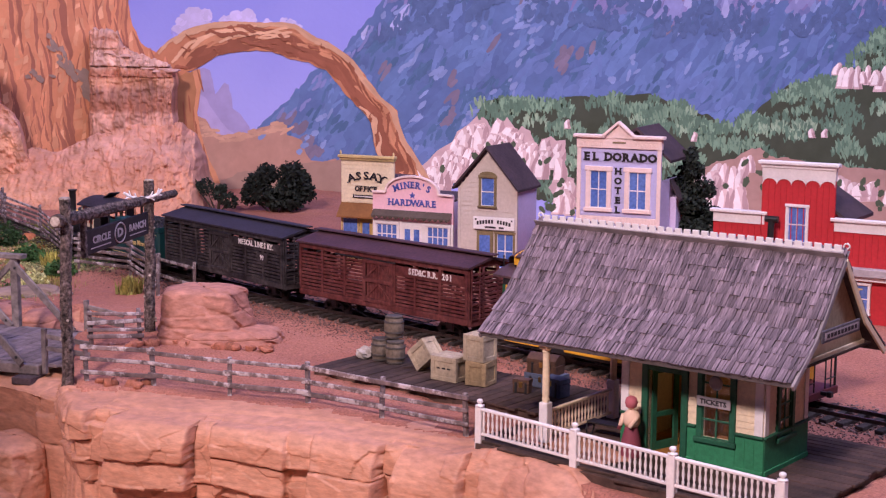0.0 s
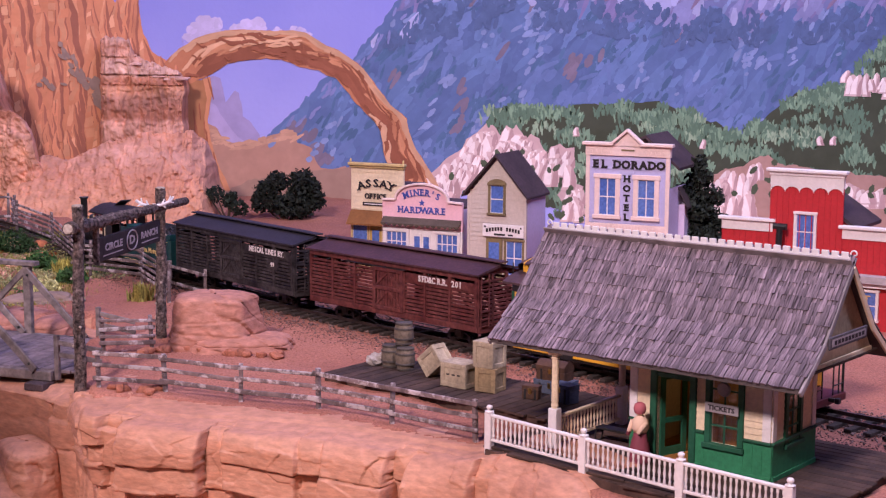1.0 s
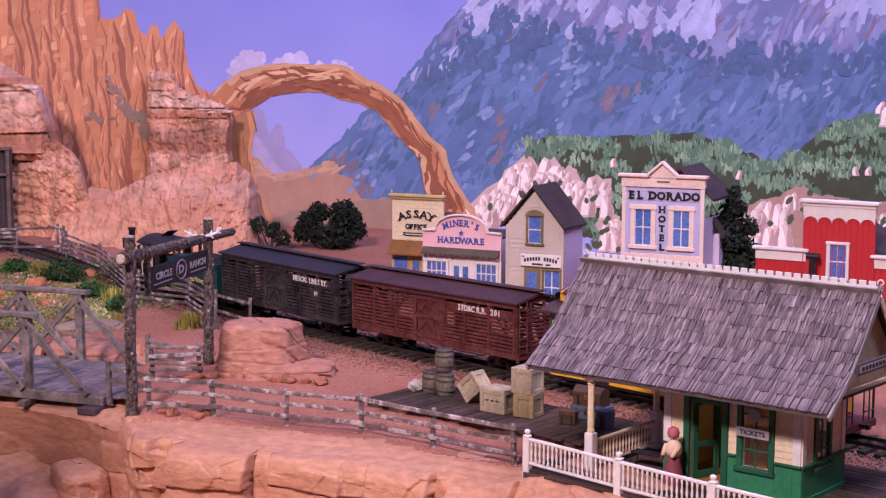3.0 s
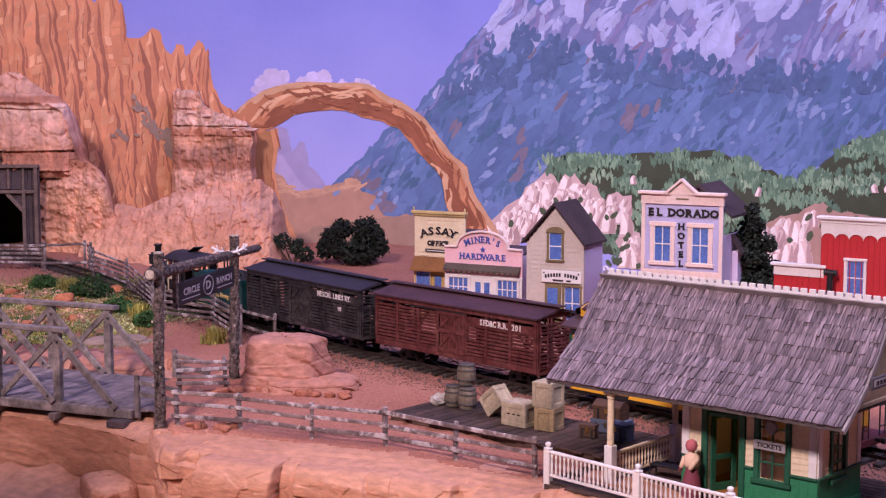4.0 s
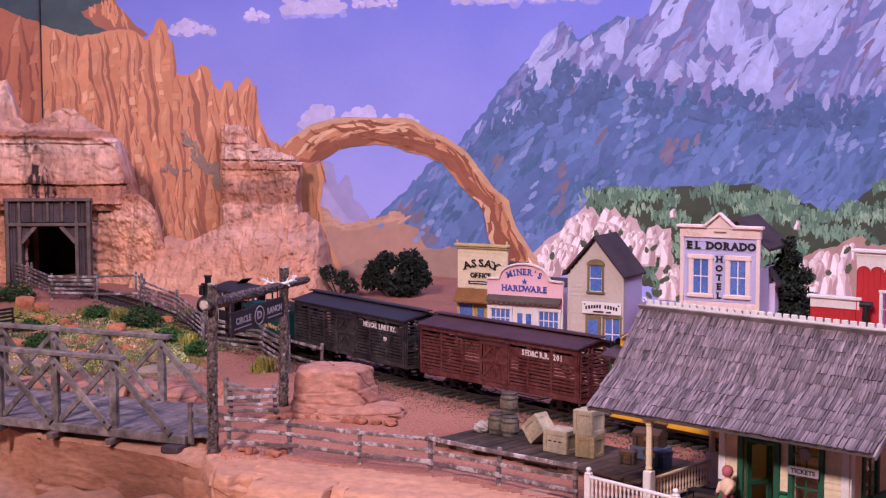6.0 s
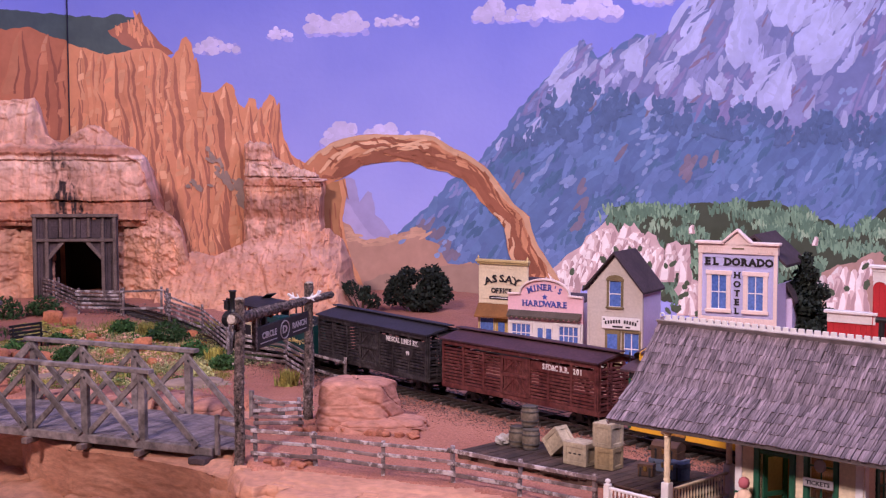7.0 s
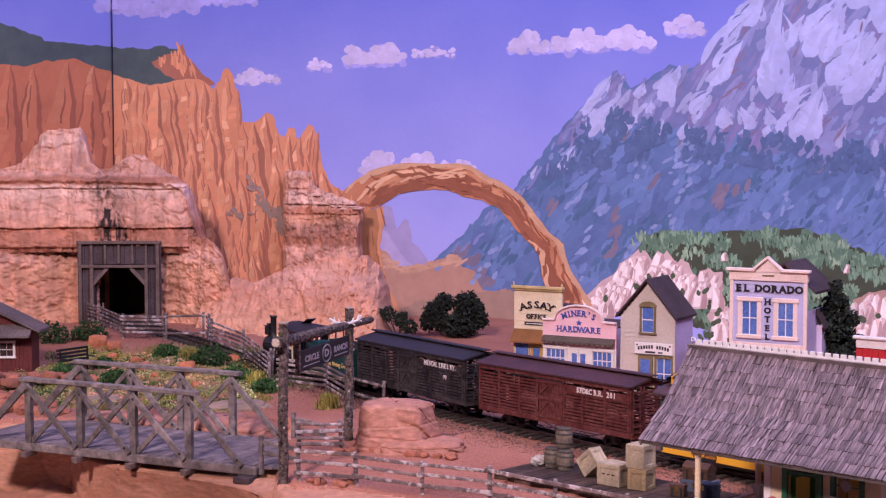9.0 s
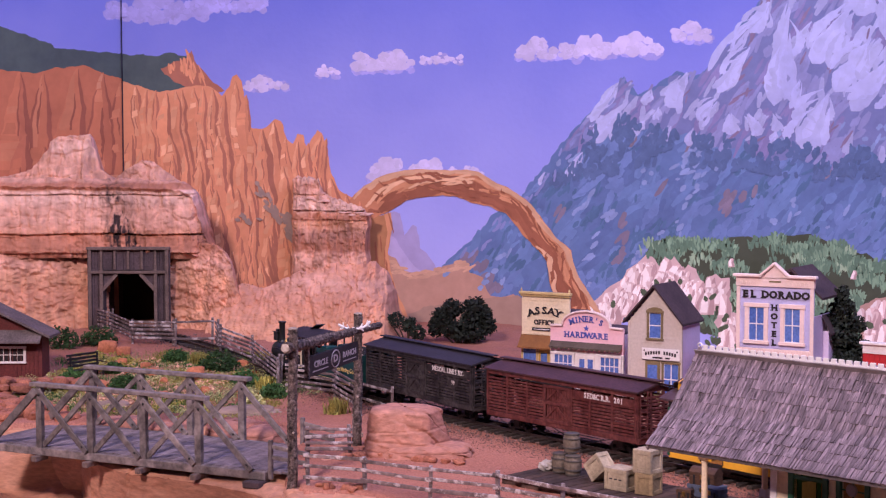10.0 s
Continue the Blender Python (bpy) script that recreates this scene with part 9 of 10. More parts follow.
for i in range(5):
    part("lintel_plank", Geo().box(-OW + 1.5 * i + 0.02, -OW + 1.5 * i + 1.48, 0.0, 0.3, OH + 0.5, TH, 0.03), TIMBER, p)
part("lintel", Geo().box(-OW - 1.9, OW + 1.9, -0.5, 0.25, OH, OH + 0.42, 0.06), TIMBER_L, p)
part("top_beam", Geo().box(-OW - 2.1, OW + 2.1, -0.6, 0.25, TH - 0.05, TH + 0.38, 0.06), TIMBER_L, p)
for x in (-3.8, -1.9, 0.0, 1.9, 3.8):
    part("stud", Geo().box(x - 0.17, x + 0.17, -0.35, 0.05, OH + 0.6, TH - 0.1, 0.04), TIMBER_L, p)
part("lining_roof", Geo().box(-OW - 0.2, OW + 0.2, 0.3, 14, OH + 0.1, OH + 0.4, 0), TIMBER, p)
part("lining_end", Geo().box(-OW - 0.2, OW + 0.2, 14, 14.3, -1, OH + 0.3, 0), INNER, p)

# ---- bridge ----
DECKP = material("bridge_deck_planks", (0.27, 0.22, 0.245), 0.85, vary=0.3, grain=5, stain=0.4, bump=0.5, fine=14, island=0.3)
BW = material("bridge_timber", (0.27, 0.225, 0.225), 0.85, vary=0.4, grain=5, stain=0.5, bump=0.6, fine=14, island=0.22)
BAX = -22.8
br = thing("footbridge", -23.75, 112.4, 0, BAX, "weathered grey timber truss bridge over the gorge", "bridge")
WB, HB, NB, BAY = 11.0, 5.75, 4, 5.85
bolt = Geo().lathe([(0.11, -0.05), (0.11, 0.04), (0.04, 0.07)], 8).mesh("bolt", BLACK)
for y, nm in ((0.0, "near"), (WB, "far")):
    x_end = 0.0 if y == 0 else -3.0
    part("bottom_chord", Geo().box(-NB * BAY - 7, x_end + 1.0, y - 0.3, y + 0.3, -0.95, -0.25, 0.05), BW, br)
    part("top_chord", Geo().box(x_end - NB * BAY - 0.9, x_end - BAY + 0.9, y - 0.42, y + 0.42, HB - 0.42, HB - 0.05, 0.05), BW, br)
    part("diagonal", Geo().beam((x_end - NB * BAY - 0.1, y - 0.4, HB - 0.75), (x_end - (NB + 1) * BAY + 0.25, y - 0.4, -0.2), 0.3, 0.72, 0.05), BW, br)
    for i in range(1, NB + 1):
        x = x_end - BAY * i
        t = part("truss_post", Geo().box(x - 0.33, x + 0.33, y - 0.26, y + 0.26, -0.3, HB - 0.42, 0.05), BW, br)
        part("diagonal", Geo().beam((x + 0.1, y - 0.4, HB - 0.75), (x + BAY - 0.25, y - 0.4, -0.2), 0.26, 0.56, 0.05), BW, br)
        if i > 1:
            part("counter_brace", Geo().beam((x + BAY - 0.3, y + 0.05, HB - 0.8), (x + 0.3, y + 0.05, -0.1), 0.24, 0.48, 0.05), BW, br)
        for q in ((x + 0.35, HB - 1.1), (x + BAY - 0.65, 0.3)):
            part("bolt", bolt, None, br, at=pose(q[0], y - 0.56, q[1], 90, 0, 0))
        part("floor_beam", Geo().box(x - 0.3, x + 0.3, y - 1.0, y + 0.7, -1.45, -0.95, 0.05), TIMBER_L, br)
rnd = random.Random(21)
x = -NB * BAY - 7
while x < 2.6:
    w = rnd.uniform(0.78, 0.98)
    part("deck_plank", Geo().box(x, x + w - 0.08, 0.35, WB - 0.35, -0.42 + rnd.uniform(-0.03, 0.03), -0.2, 0.03), DECKP, br)
    x += w
part("abutment_block", Geo().box(-0.6, 1.0, -1.3, 0.6, -1.5, -0.97, 0.06), TIMBER, br)
part("abutment_block", Geo().box(-0.2, 1.2, -1.15, 0.7, -2.25, -1.52, 0.06), TIMBER, br)
for y, x0 in ((0.2, 0.0), (WB - 0.2, -3.4)):
    part("rail_post", Geo().box(x0 + 1.1, x0 + 1.45, y - 0.18, y + 0.18, -0.9, 2.4, 0.03), BW, br)
    for za, zb in ((1.9, 1.3), (1.0, 0.5)):
        part("approach_rail", Geo().beam((x0 + 1.2, y, za), (x0 + 4.4, y + (1.0 if y < 1 else 0.4), zb), 0.2, 0.34, 0.03), BW, br)


# ---- fences ----
def gz(x, y):
    return ground_z(x, y)


def rail_fence(name, pts, label, rails=3, h=2.1, seed=1, stagger=False, mat=FENCE_WOOD, post=0.29, z_off=0.0):
    """A rough rail fence: squared posts and uneven rails between them."""
    rnd = random.Random(seed)
    f = thing(name, 0, 0, 0, 0, label, "fence", "rail fences")
    zs = [max(-0.4, gz(x, y)) + z_off for x, y in pts]
    for (x, y), z in zip(pts, zs):
        q = Geo().box(-post / 2, post / 2, -post / 2, post / 2, -0.8, h + rnd.uniform(0, 0.35), 0.04)
        part("post", q, mat, f, at=pose(x, y, z, rnd.uniform(-3, 3), rnd.uniform(-3, 3), rnd.uniform(0, 40)))
    for k in range(len(pts) - 1):
        (xa, ya), (xb, yb) = pts[k], pts[k + 1]
        d = Vector((xb - xa, yb - ya, 0)).normalized()
        n = Vector((d.y, -d.x, 0)) * 0.24
        for r in range(rails):
            za = zs[k] + h * (0.28 + 0.64 * r / max(1, rails - 1)) + rnd.uniform(-0.08, 0.08)
            zb = zs[k + 1] + h * (0.28 + 0.64 * r / max(1, rails - 1)) + rnd.uniform(-0.08, 0.08)
            o = n * (1 if (k + r) % 2 == 0 or not stagger else 0.2)
            part("rail", Geo().beam(Vector((xa, ya, za)) + o - d * 0.3, Vector((xb, yb, zb)) + o + d * 0.3, rnd.uniform(0.12, 0.17), rnd.uniform(0.25, 0.33), 0.04), mat, f)
    return f


WORN = material("worn_fence_wood", (0.25, 0.185, 0.19), 0.9, vary=0.4, grain=6, stain=0.5, bump=0.7, fine=13, island=0.15, flake=(0.50, 0.445, 0.465))
rail_fence("rail_fence", [(-18.4, 105.9), (-13.6, 104.0), (-8.35, 101.7), (-3.15, 99.7), (1.55, 95.8), (6.5, 91.6)], "grey weathered rail fence along the ledge", seed=31, h=2.55, mat=WORN)
rail_fence("rail_fence", [(-20.1, 117.2), (-16.5, 117.6)], "short grey rail fence panel inside the gate", rails=4, h=2.7, seed=32, mat=WORN)
rail_fence("rail_fence", [(-27.5, 151.5), (-22.0, 148.3), (-18.0, 138.2)], "grey split-rail fence with stacked ends by the track", rails=5, h=3.6, seed=33)
rail_fence("rail_fence", [(-18.9, 146.0), (-15.0, 140.5)], "low grey rails beside the track", rails=2, h=2.4, seed=37)
rail_fence("rail_fence", [(-64.5, 199.0), (-58.6, 190.5), (-53.5, 182.4), (-47.8, 181.4)], "grey split-rail fence below the tunnel", rails=5, h=3.2, seed=34)
rail_fence("rail_fence", [(-47.4, 181.0), (-42.6, 181.5)], "leaning grey fence rails", rails=2, h=3.4, seed=38)
rail_fence("rail_fence", [(-41.6, 180.0), (-40.6, 177.0), (-35.0, 170.0), (-29.6, 157.0)], "grey split-rail fence above the garden", rails=5, h=3.5, seed=35)
rail_fence("rail_fence", [(-29.4, 157.0), (-28.8, 152.6)], "short grey fence run joining at a corner", rails=4, h=3.6, seed=36)

# ---- ranch gate ----
CUT = material("cut_log_end", (0.50, 0.42, 0.36), 0.85, vary=0.3, grain=8)
gt = thing("ranch_gate", 0, 0, 0, 0, "rough log ranch gate with hanging sign and antlers", "gate")


def log(parent, name, a, b, r0, r1, seed, n=20, m=70):
    a, b = Vector(a), Vector(b)
    x = (b - a).normalized()
    y = x.orthogonal().normalized()
    z = x.cross(y)
    rows = []
    for j in range(m + 1):
        f = j / m
        c = a + (b - a) * f + y * 0.12 * noise.noise(Vector((f * 3, seed, 0))) + z * 0.12 * noise.noise(Vector((f * 3, 0, seed)))
        r = r0 + (r1 - r0) * f
        rows.append([c + (y * math.cos(2 * math.pi * i / n) + z * math.sin(2 * math.pi * i / n)) * r * (1 + 0.24 * noise.noise(Vector((math.cos(2 * math.pi * i / n) * 2.2, math.sin(2 * math.pi * i / n) * 2.2, f * 34 + seed)))) for i in range(n + 1)])
    rows = [[a] * (n + 1)] + rows + [[b] * (n + 1)]
    return part(name, Geo().grid([[tuple(p) for p in r] for r in rows]), BARK, parent, smooth=False)


log(gt, "gate_post", (-19.75, 106.2, -0.6), (-19.55, 106.2, 12.5), 0.40, 0.36, 1)
log(gt, "gate_post", (-16.5, 122.6, -0.5), (-16.3, 122.6, 12.0), 0.42, 0.38, 2)
log(gt, "cross_log", (-20.0, 105.2, 11.05), (-14.6, 124.6, 10.75), 0.45, 0.30, 3)
for q in ((-19.55, 106.2, 12.45), (-16.3, 122.6, 11.95)):
    part("cut_end", Geo().lathe([(0.38, 0), (0.36, 0.1), (0.25, 0.14)], 14, pose(*q)), CUT, gt)
part("cut_end", Geo().lathe([(0.36, 0), (0.34, 0.06), (0.2, 0.08)], 14, pose(-20.02, 105.2, 11.05, 80, 0, -14)), CUT, gt)
LOGX = math.degrees(math.atan2(124.6 - 105.2, -14.6 + 19.45))
sd = part("sign_board", Geo().box(-5.6, 5.6, -0.14, 0.14, -0.85, 0.85, 0.05), material("dark_sign_wood", (0.035, 0.026, 0.03), 0.8, vary=0.3, grain=5), gt, "dark board lettered with a ranch name and a ringed D", at=pose(-17.5, 114.6, 9.0, 0, 0, LOGX))
part("sign_edge", Geo().box(-5.9, -5.55, -0.2, 0.2, -1.0, 2.0, 0.05), BARK, sd)
SIGN_INK = material("sign_grey_lettering", (0.50, 0.44, 0.46), 0.7, vary=0.1, bump=0)
lettering("CIRCLE", 0.5, SIGN_INK, sd, pose(-3.1, -0.16, 0.05), 1.3, 0.02)
lettering("RANCH", 0.5, SIGN_INK, sd, pose(3.4, -0.16, 0.05), 1.3, 0.02)
lettering("D", 0.62, SIGN_INK, sd, pose(0.15, -0.16, 0.0), 1.6, 0.03)
ring = Geo()
for i in range(24):
    a0, a1 = i * math.pi / 12, (i + 1) * math.pi / 12
    ring.tube((0.15 + 0.95 * math.cos(a0), -0.15, 0.72 * math.sin(a0)), (0.15 + 0.95 * math.cos(a1), -0.15, 0.72 * math.sin(a1)), 0.06, n=6)
part("ring", ring, SIGN_INK, sd)
for q in ((-4.9, -1.5), (1.9, 5.0)):
    part("underline", Geo().box(*q, -0.16, -0.14, -0.52, -0.44, 0), SIGN_INK, sd)
for q in (-4.5, 4.5):
    part("hanger", Geo().tube((q, 0, 0.8), (q, 0, 1.9), 0.06, n=6), BLACK, sd)
ant = Geo()
for sx in (-1, 1):
    c0 = Vector((sx * 0.1, -0.55, 0))
    pts = [c0, c0 + Vector((sx * 0.9, -0.2, 0.15)), c0 + Vector((sx * 1.9, -0.3, 0.45)), c0 + Vector((sx * 2.7, -0.1, 1.0))]
    for a, b in zip(pts, pts[1:]):
        ant.tube(a, b, 0.24, 0.17, 8)
    for k, dv in ((1, (sx * 0.35, -0.1, 0.75)), (2, (sx * 0.2, -0.1, 0.8)), (1, (sx * 0.5, -0.2, -0.4)), (2, (sx * 0.7, 0, -0.15))):
        ant.tube(pts[k], pts[k] + Vector(dv), 0.17, 0.07, 8)
ant.lathe([(0.1, -0.4), (0.3, 0), (0.2, 0.35)], 10, pose(0, -0.5, 0))
part("antlers", ant, WHITE, gt, "white bleached antlers", at=pose(-16.45, 118.9, 11.0, 0, 0, LOGX - 34) @ Matrix.Scale(0.6, 4))
rnd = random.Random(77)
for px, py, zt in ((-19.65, 106.2, 12), (-16.4, 122.6, 11)):
    for _ in range(16):
        a, z = rnd.uniform(0, 6.28), rnd.uniform(0.5, zt)
        part("knot", Geo().lathe([(0.10, 0), (0.09, 0.1), (0.04, 0.13)], 7, pose(px + 0.4 * math.cos(a), py + 0.4 * math.sin(a), z, 0, 90, math.degrees(a))), CUT, gt)

# ---- boulders and stones ----
ROCK_B = material("boulder_rock", (0.52, 0.25, 0.185), 0.85, vary=0.26, grain=1.2, second=(0.39, 0.17, 0.125), bump=0.8, fine=11, stretch=(1, 1, 2.5))
big = thing("boulder", -11.2, 119.8, 0, -8, "large layered pink boulder beside the gate", "boulder")


def monolith(parent, x, y, lx, ly, z0, z1, seed, cracks, lean=(0.0, 0.0), turn=0, power=3.2, crown=0.35, name="rock_mass", mat=None):
    """A worn block: steep chiselled sides, a rounded crown, bedding cracks as (height, depth, tilt)."""
    n, rows = 150, []
    h = z1 - z0
    rnd = random.Random(seed)
    planes = [(Vector((math.cos(a), math.sin(a), 0)), rnd.uniform(0.88, 1.04) * (1.16 if q % 2 else 1.0)) for q, a in ((q, q * math.pi / 4 + rnd.uniform(-0.2, 0.2)) for q in range(8))]
    prof = [(1.0, f) for f in np.linspace(0, 1 - crown, 46)]
    prof += [(math.cos(a) ** 0.55, 1 - crown + crown * math.sin(a) ** 0.9) for a in np.linspace(0.06, math.pi / 2 - 0.01, 26)]
    for sc, f in prof:
        row = []
        for i in range(n + 1):
            a = 2 * math.pi * (i % n) / n
            ca, sa = math.cos(a), math.sin(a)
            r = planed(Vector((ca, sa, 0)), planes, power)
            fa, _ = facet(3 + 2 * ca * r + f * 0.6, 3 + 2 * sa * r + f * h * 0.8, 1.0, seed)
            fb, _ = facet(6 + 4 * ca * r, f * h * 1.6 + 4 * sa * r, 0.8, seed + 3)
            o = 1 + 0.10 * fa + 0.045 * fb + 0.05 * noise.noise(Vector((ca * 1.3, sa * 1.3, f * 1.5 + seed))) + 0.008 * fbm(ca * 6, sa * 6, f * 8 + seed, 1.0, 2)
            for zc, dp, tl in cracks:
                q = f + tl * ca + 0.03 * noise.noise(Vector((ca * 2, sa * 2, zc * 9))) - zc
                o += -dp * max(0, 1 - abs(q) / 0.025) + dp * 0.7 * (1 if q < 0 else 0)
            o -= 0.15 * max(0, f - 0.15)
            split = ca * 0.86 + sa * 0.5 - 0.12 + 0.06 * noise.noise(Vector((f * 5, seed, 1)))
            dz = -0.16 * max(0, 1 - abs(split * sc) / 0.045) * smooth(0.6, 0.75, f)
            row.append(((ca * r * o * lx / 2) * sc + lean[0] * f, (sa * r * o * ly / 2) * sc + lean[1] * f, z0 + h * f + dz + 0.1 * noise.noise(Vector((ca * sc * 2, sa * sc * 2, seed))) * f))
        rows.append(row)
    return part(name, Geo().grid(rows), mat or ROCK_B, parent, at=pose(x, y, 0, 0, 0, turn), smooth=True)


monolith(big, 1.5, -0.5, 8.3, 5.6, -0.5, 1.0, 61, [(0.62, 0.03, 0.05)], (0, 0), 4, 14, 0.3)
monolith(big, -0.75, 0.1, 7.2, 5.7, -0.4, 4.05, 66, [(0.34, 0.04, 0.03), (0.55, 0.03, -0.05), (0.14, 0.04, 0.02)], (-0.15, 0.2), -3, 24, 0.11)
rnd = random.Random(41)
for i in range(16):
    a = rnd.uniform(0, 1)
    x, y = -17.3 + a * 12.5, 116.6 + 1.2 * math.sin(a * 6) + rnd.uniform(-0.4, 0.4) - 0.6 * a
    boulder("stone", x, y, gz(x, y) + 0.15, rnd.uniform(0.4, 0.75), rnd.uniform(0.35, 0.6), rnd.uniform(0.3, 0.45), i, STONE_RED, "small red stone at the foot of the boulder", n=14, turn=rnd.uniform(0, 180))
for i in range(12):
    x, y = -17.6 + rnd.uniform(0, 4.5), 104.4 + rnd.uniform(0, 1.6)
    boulder("stone", x, y - (x + 17.6) * 0.3, gz(x, y) + 0.12, rnd.uniform(0.35, 0.6), rnd.uniform(0.3, 0.5), rnd.uniform(0.25, 0.4), 50 + i, STONE_RED, "small red stone behind the ledge fence", n=12, turn=rnd.uniform(0, 180))
# pile by the cabin
for i in range(46):
    f = rnd.random()
    x, y = -66 + 15 * f + rnd.uniform(-1, 1), 150.5 + rnd.uniform(-6.5, 4.0) + 3 * f
    z = gz(x, y) + max(0, 1.2 * (1 - abs(y - 150) / 6)) + rnd.uniform(0, 0.3)
    boulder("stone", x, y, z, rnd.uniform(0.7, 1.25), rnd.uniform(0.6, 1.0), rnd.uniform(0.4, 0.65), 80 + i, STONE_RED, "flat red stone in the pile below the cabin", n=14, turn=rnd.uniform(0, 180))
for i in range(78):
    f, q = rnd.random(), rnd.random()
    x, y = -67 + 9 * f + 12 * q, 151.5 - 17 * q + rnd.uniform(-1, 1)
    if canyon(x, y) > 0.3:
        continue
    boulder("stone", x, y, gz(x, y) + rnd.uniform(0.2, 1.1) * (1 - f), rnd.uniform(0.8, 1.5), rnd.uniform(0.7, 1.1), rnd.uniform(0.45, 0.75), 240 + i, STONE_RED, "flat red stone in the heap by the bridge", n=14, turn=rnd.uniform(0, 180))
# weathered slabs and dark stones where the wash meets the gorge
SLAB = material("grey_tan_slab", (0.36, 0.26, 0.20), 0.88, vary=0.3, grain=1.5, second=(0.22, 0.15, 0.13), bump=0.6, fine=8, stretch=(0.4, 0.4, 3))
for i, (x, y, lx, ly, z1, tr) in enumerate([(-29.5, 139.0, 9.0, 5.0, 0.7, 24), (-33.5, 136.4, 7.0, 4.0, -0.3, 18), (-40.5, 139.5, 8.0, 4.5, -0.2, -14), (-44.5, 142.5, 6.0, 4.0, 0.5, 10)]):
    rock = thing("rock_slab", x, y, 0, tr, "grey-tan layered slab on the bank behind the bridge", "rock")
    monolith(rock, 0, 0, lx * 1.1, ly, -2.6, z1 - 0.5, 170 + i, [(0.5, 0.05, 0.05), (0.72, 0.04, -0.05), (0.86, 0.03, 0.04)], (0, 0), 0, 8, 0.2, mat=SLAB)
    monolith(rock, -0.5, 0.4, lx * 0.8, ly * 0.8, z1 - 1.2, z1, 180 + i, [(0.5, 0.05, 0.1)], (0, 0), 8, 6, 0.4, mat=SLAB)
# canyon rocks
for x, y, lx, ly, z1, tr, sd_ in ((-23.6, 108.4, 4.2, 6.0, -4.4, 28, 120),):
    rock = thing("boulder", x, y, 0, tr, "angular orange canyon boulder below the bridge", "boulder")
    monolith(rock, 0, 0, lx, ly, -10.5, z1, sd_, [(0.7, 0.03, 0.06)], (-0.4, 0.3), 0, 18, 0.14, mat=ROCK)


def soil_place(r):
    x, y = r.uniform(-17, 12), r.uniform(98, 135)
    return (x, y, gz(x, y))


scatter("soil_grit", 7000, soil_place, (0.02, 0.055), STONE_RED, "loose red grit on the soil", "gravel", 51)


def wash_place(r):
    x, y = r.uniform(-50, -36), r.uniform(140, 172)
    return (x, y, gz(x, y))


def shoulder_place(r):
    p, h = on_track(r.uniform(20, TL[-1] - 40))
    n = Vector((-math.sin(radians(h)), math.cos(radians(h)), 0))
    o = 3.2 + abs(r.gauss(0, 1.9))
    x, y = p.x + n.x * o, p.y + n.y * o
    return (x, y, gz(x, y))


scatter("shoulder_gravel", 12000, shoulder_place, (0.03, 0.075), material("shoulder_stone", (0.27, 0.145, 0.12), 0.9, vary=0.3, grain=8, island=0.4), "dark brown gravel along the track's shoulder", "gravel", 53)
scatter("wash_gravel", 4200, wash_place, (0.10, 0.28), material("tan_gravel", (0.52, 0.30, 0.20), 0.9, island=0.4, vary=0.2), "tan gravel of a dry wash", "gravel", 52)

for i, (x, y, r) in enumerate([(-41, 134.2, 2.6), (-36, 133.4, 2.0), (-30, 133.4, 2.4), (-26.6, 131.6, 2.0), (-25.2, 134.5, 1.6)]):
    rock = thing("boulder", x, y, 0, 23 * i, "pink layered rock on the bank behind the bridge", "boulder")
    monolith(rock, 0, 0, r * 2.7, r * 1.9, -3.4, r * 0.5 - 1.0, 160 + i, [(0.55, 0.04, 0.05), (0.8, 0.03, -0.04)], (0.2, 0.3), 0, 8, 0.22)

# ---- plants ----
LEAF_DARK = material("dark_foliage", (0.022, 0.036, 0.024), 0.8, vary=0.3, grain=4, island=0.5, bump=0)
LEAF_GREEN = material("green_foliage", (0.045, 0.12, 0.03), 0.8, vary=0.3, grain=4, island=0.4, bump=0)
LEAF_YELLOW = material("yellow_grass", (0.44, 0.40, 0.10), 0.85, vary=0.3, island=0.35, bump=0)
LEAF_SAGE = material("sage_green", (0.52, 0.52, 0.24), 0.85, vary=0.3, island=0.35, bump=0)
LEAF_ORANGE = material("rust_plant", (0.55, 0.16, 0.04), 0.85, vary=0.3, island=0.3, bump=0)
TRUNK = material("twig_brown", (0.07, 0.045, 0.03), 0.9, vary=0.3)


def leaves(blobs, n, size, seed):
    """Many small leaf clumps round the shells of some blobs (x, y, z, rx, ry, rz)."""
    rnd = random.Random(seed)
    g = Geo()
    vol = [b[3] * b[5] for b in blobs]
    for _ in range(n):
        b = rnd.choices(blobs, vol)[0]
        d = Vector((rnd.gauss(0, 1), rnd.gauss(0, 1), rnd.gauss(0, 1))).normalized()
        k = rnd.uniform(0.55, 1.05) * (1 + 0.25 * noise.noise(d * 2.5 + Vector((seed, b[0], 0))))
        c = Vector((b[0] + d.x * b[3] * k, b[1] + d.y * b[4] * k, b[2] + d.z * b[5] * k))
        r = rnd.uniform(*size)
        q = [c + Vector((rnd.uniform(-1, 1), rnd.uniform(-1, 1), rnd.uniform(-1, 1))) * r for _ in range(4)]
        g.add(q, [(0, 1, 2), (0, 2, 3), (0, 3, 1), (1, 3, 2)])
    return g


def bush(name, x, y, z, blobs, n, size, seed, mat, label, category="bush"):
    b = thing(name, x, y, z, 0, label, category)
    tr = Geo()
    for q in blobs:
        tr.tube((0.1 * q[0], 0.1 * q[1], -0.3), (q[0], q[1], q[2]), 0.16, 0.05, 7)
    part("trunk", tr, TRUNK, b)
    part("crown", leaves(blobs, n, size, seed), mat, b)
    return b


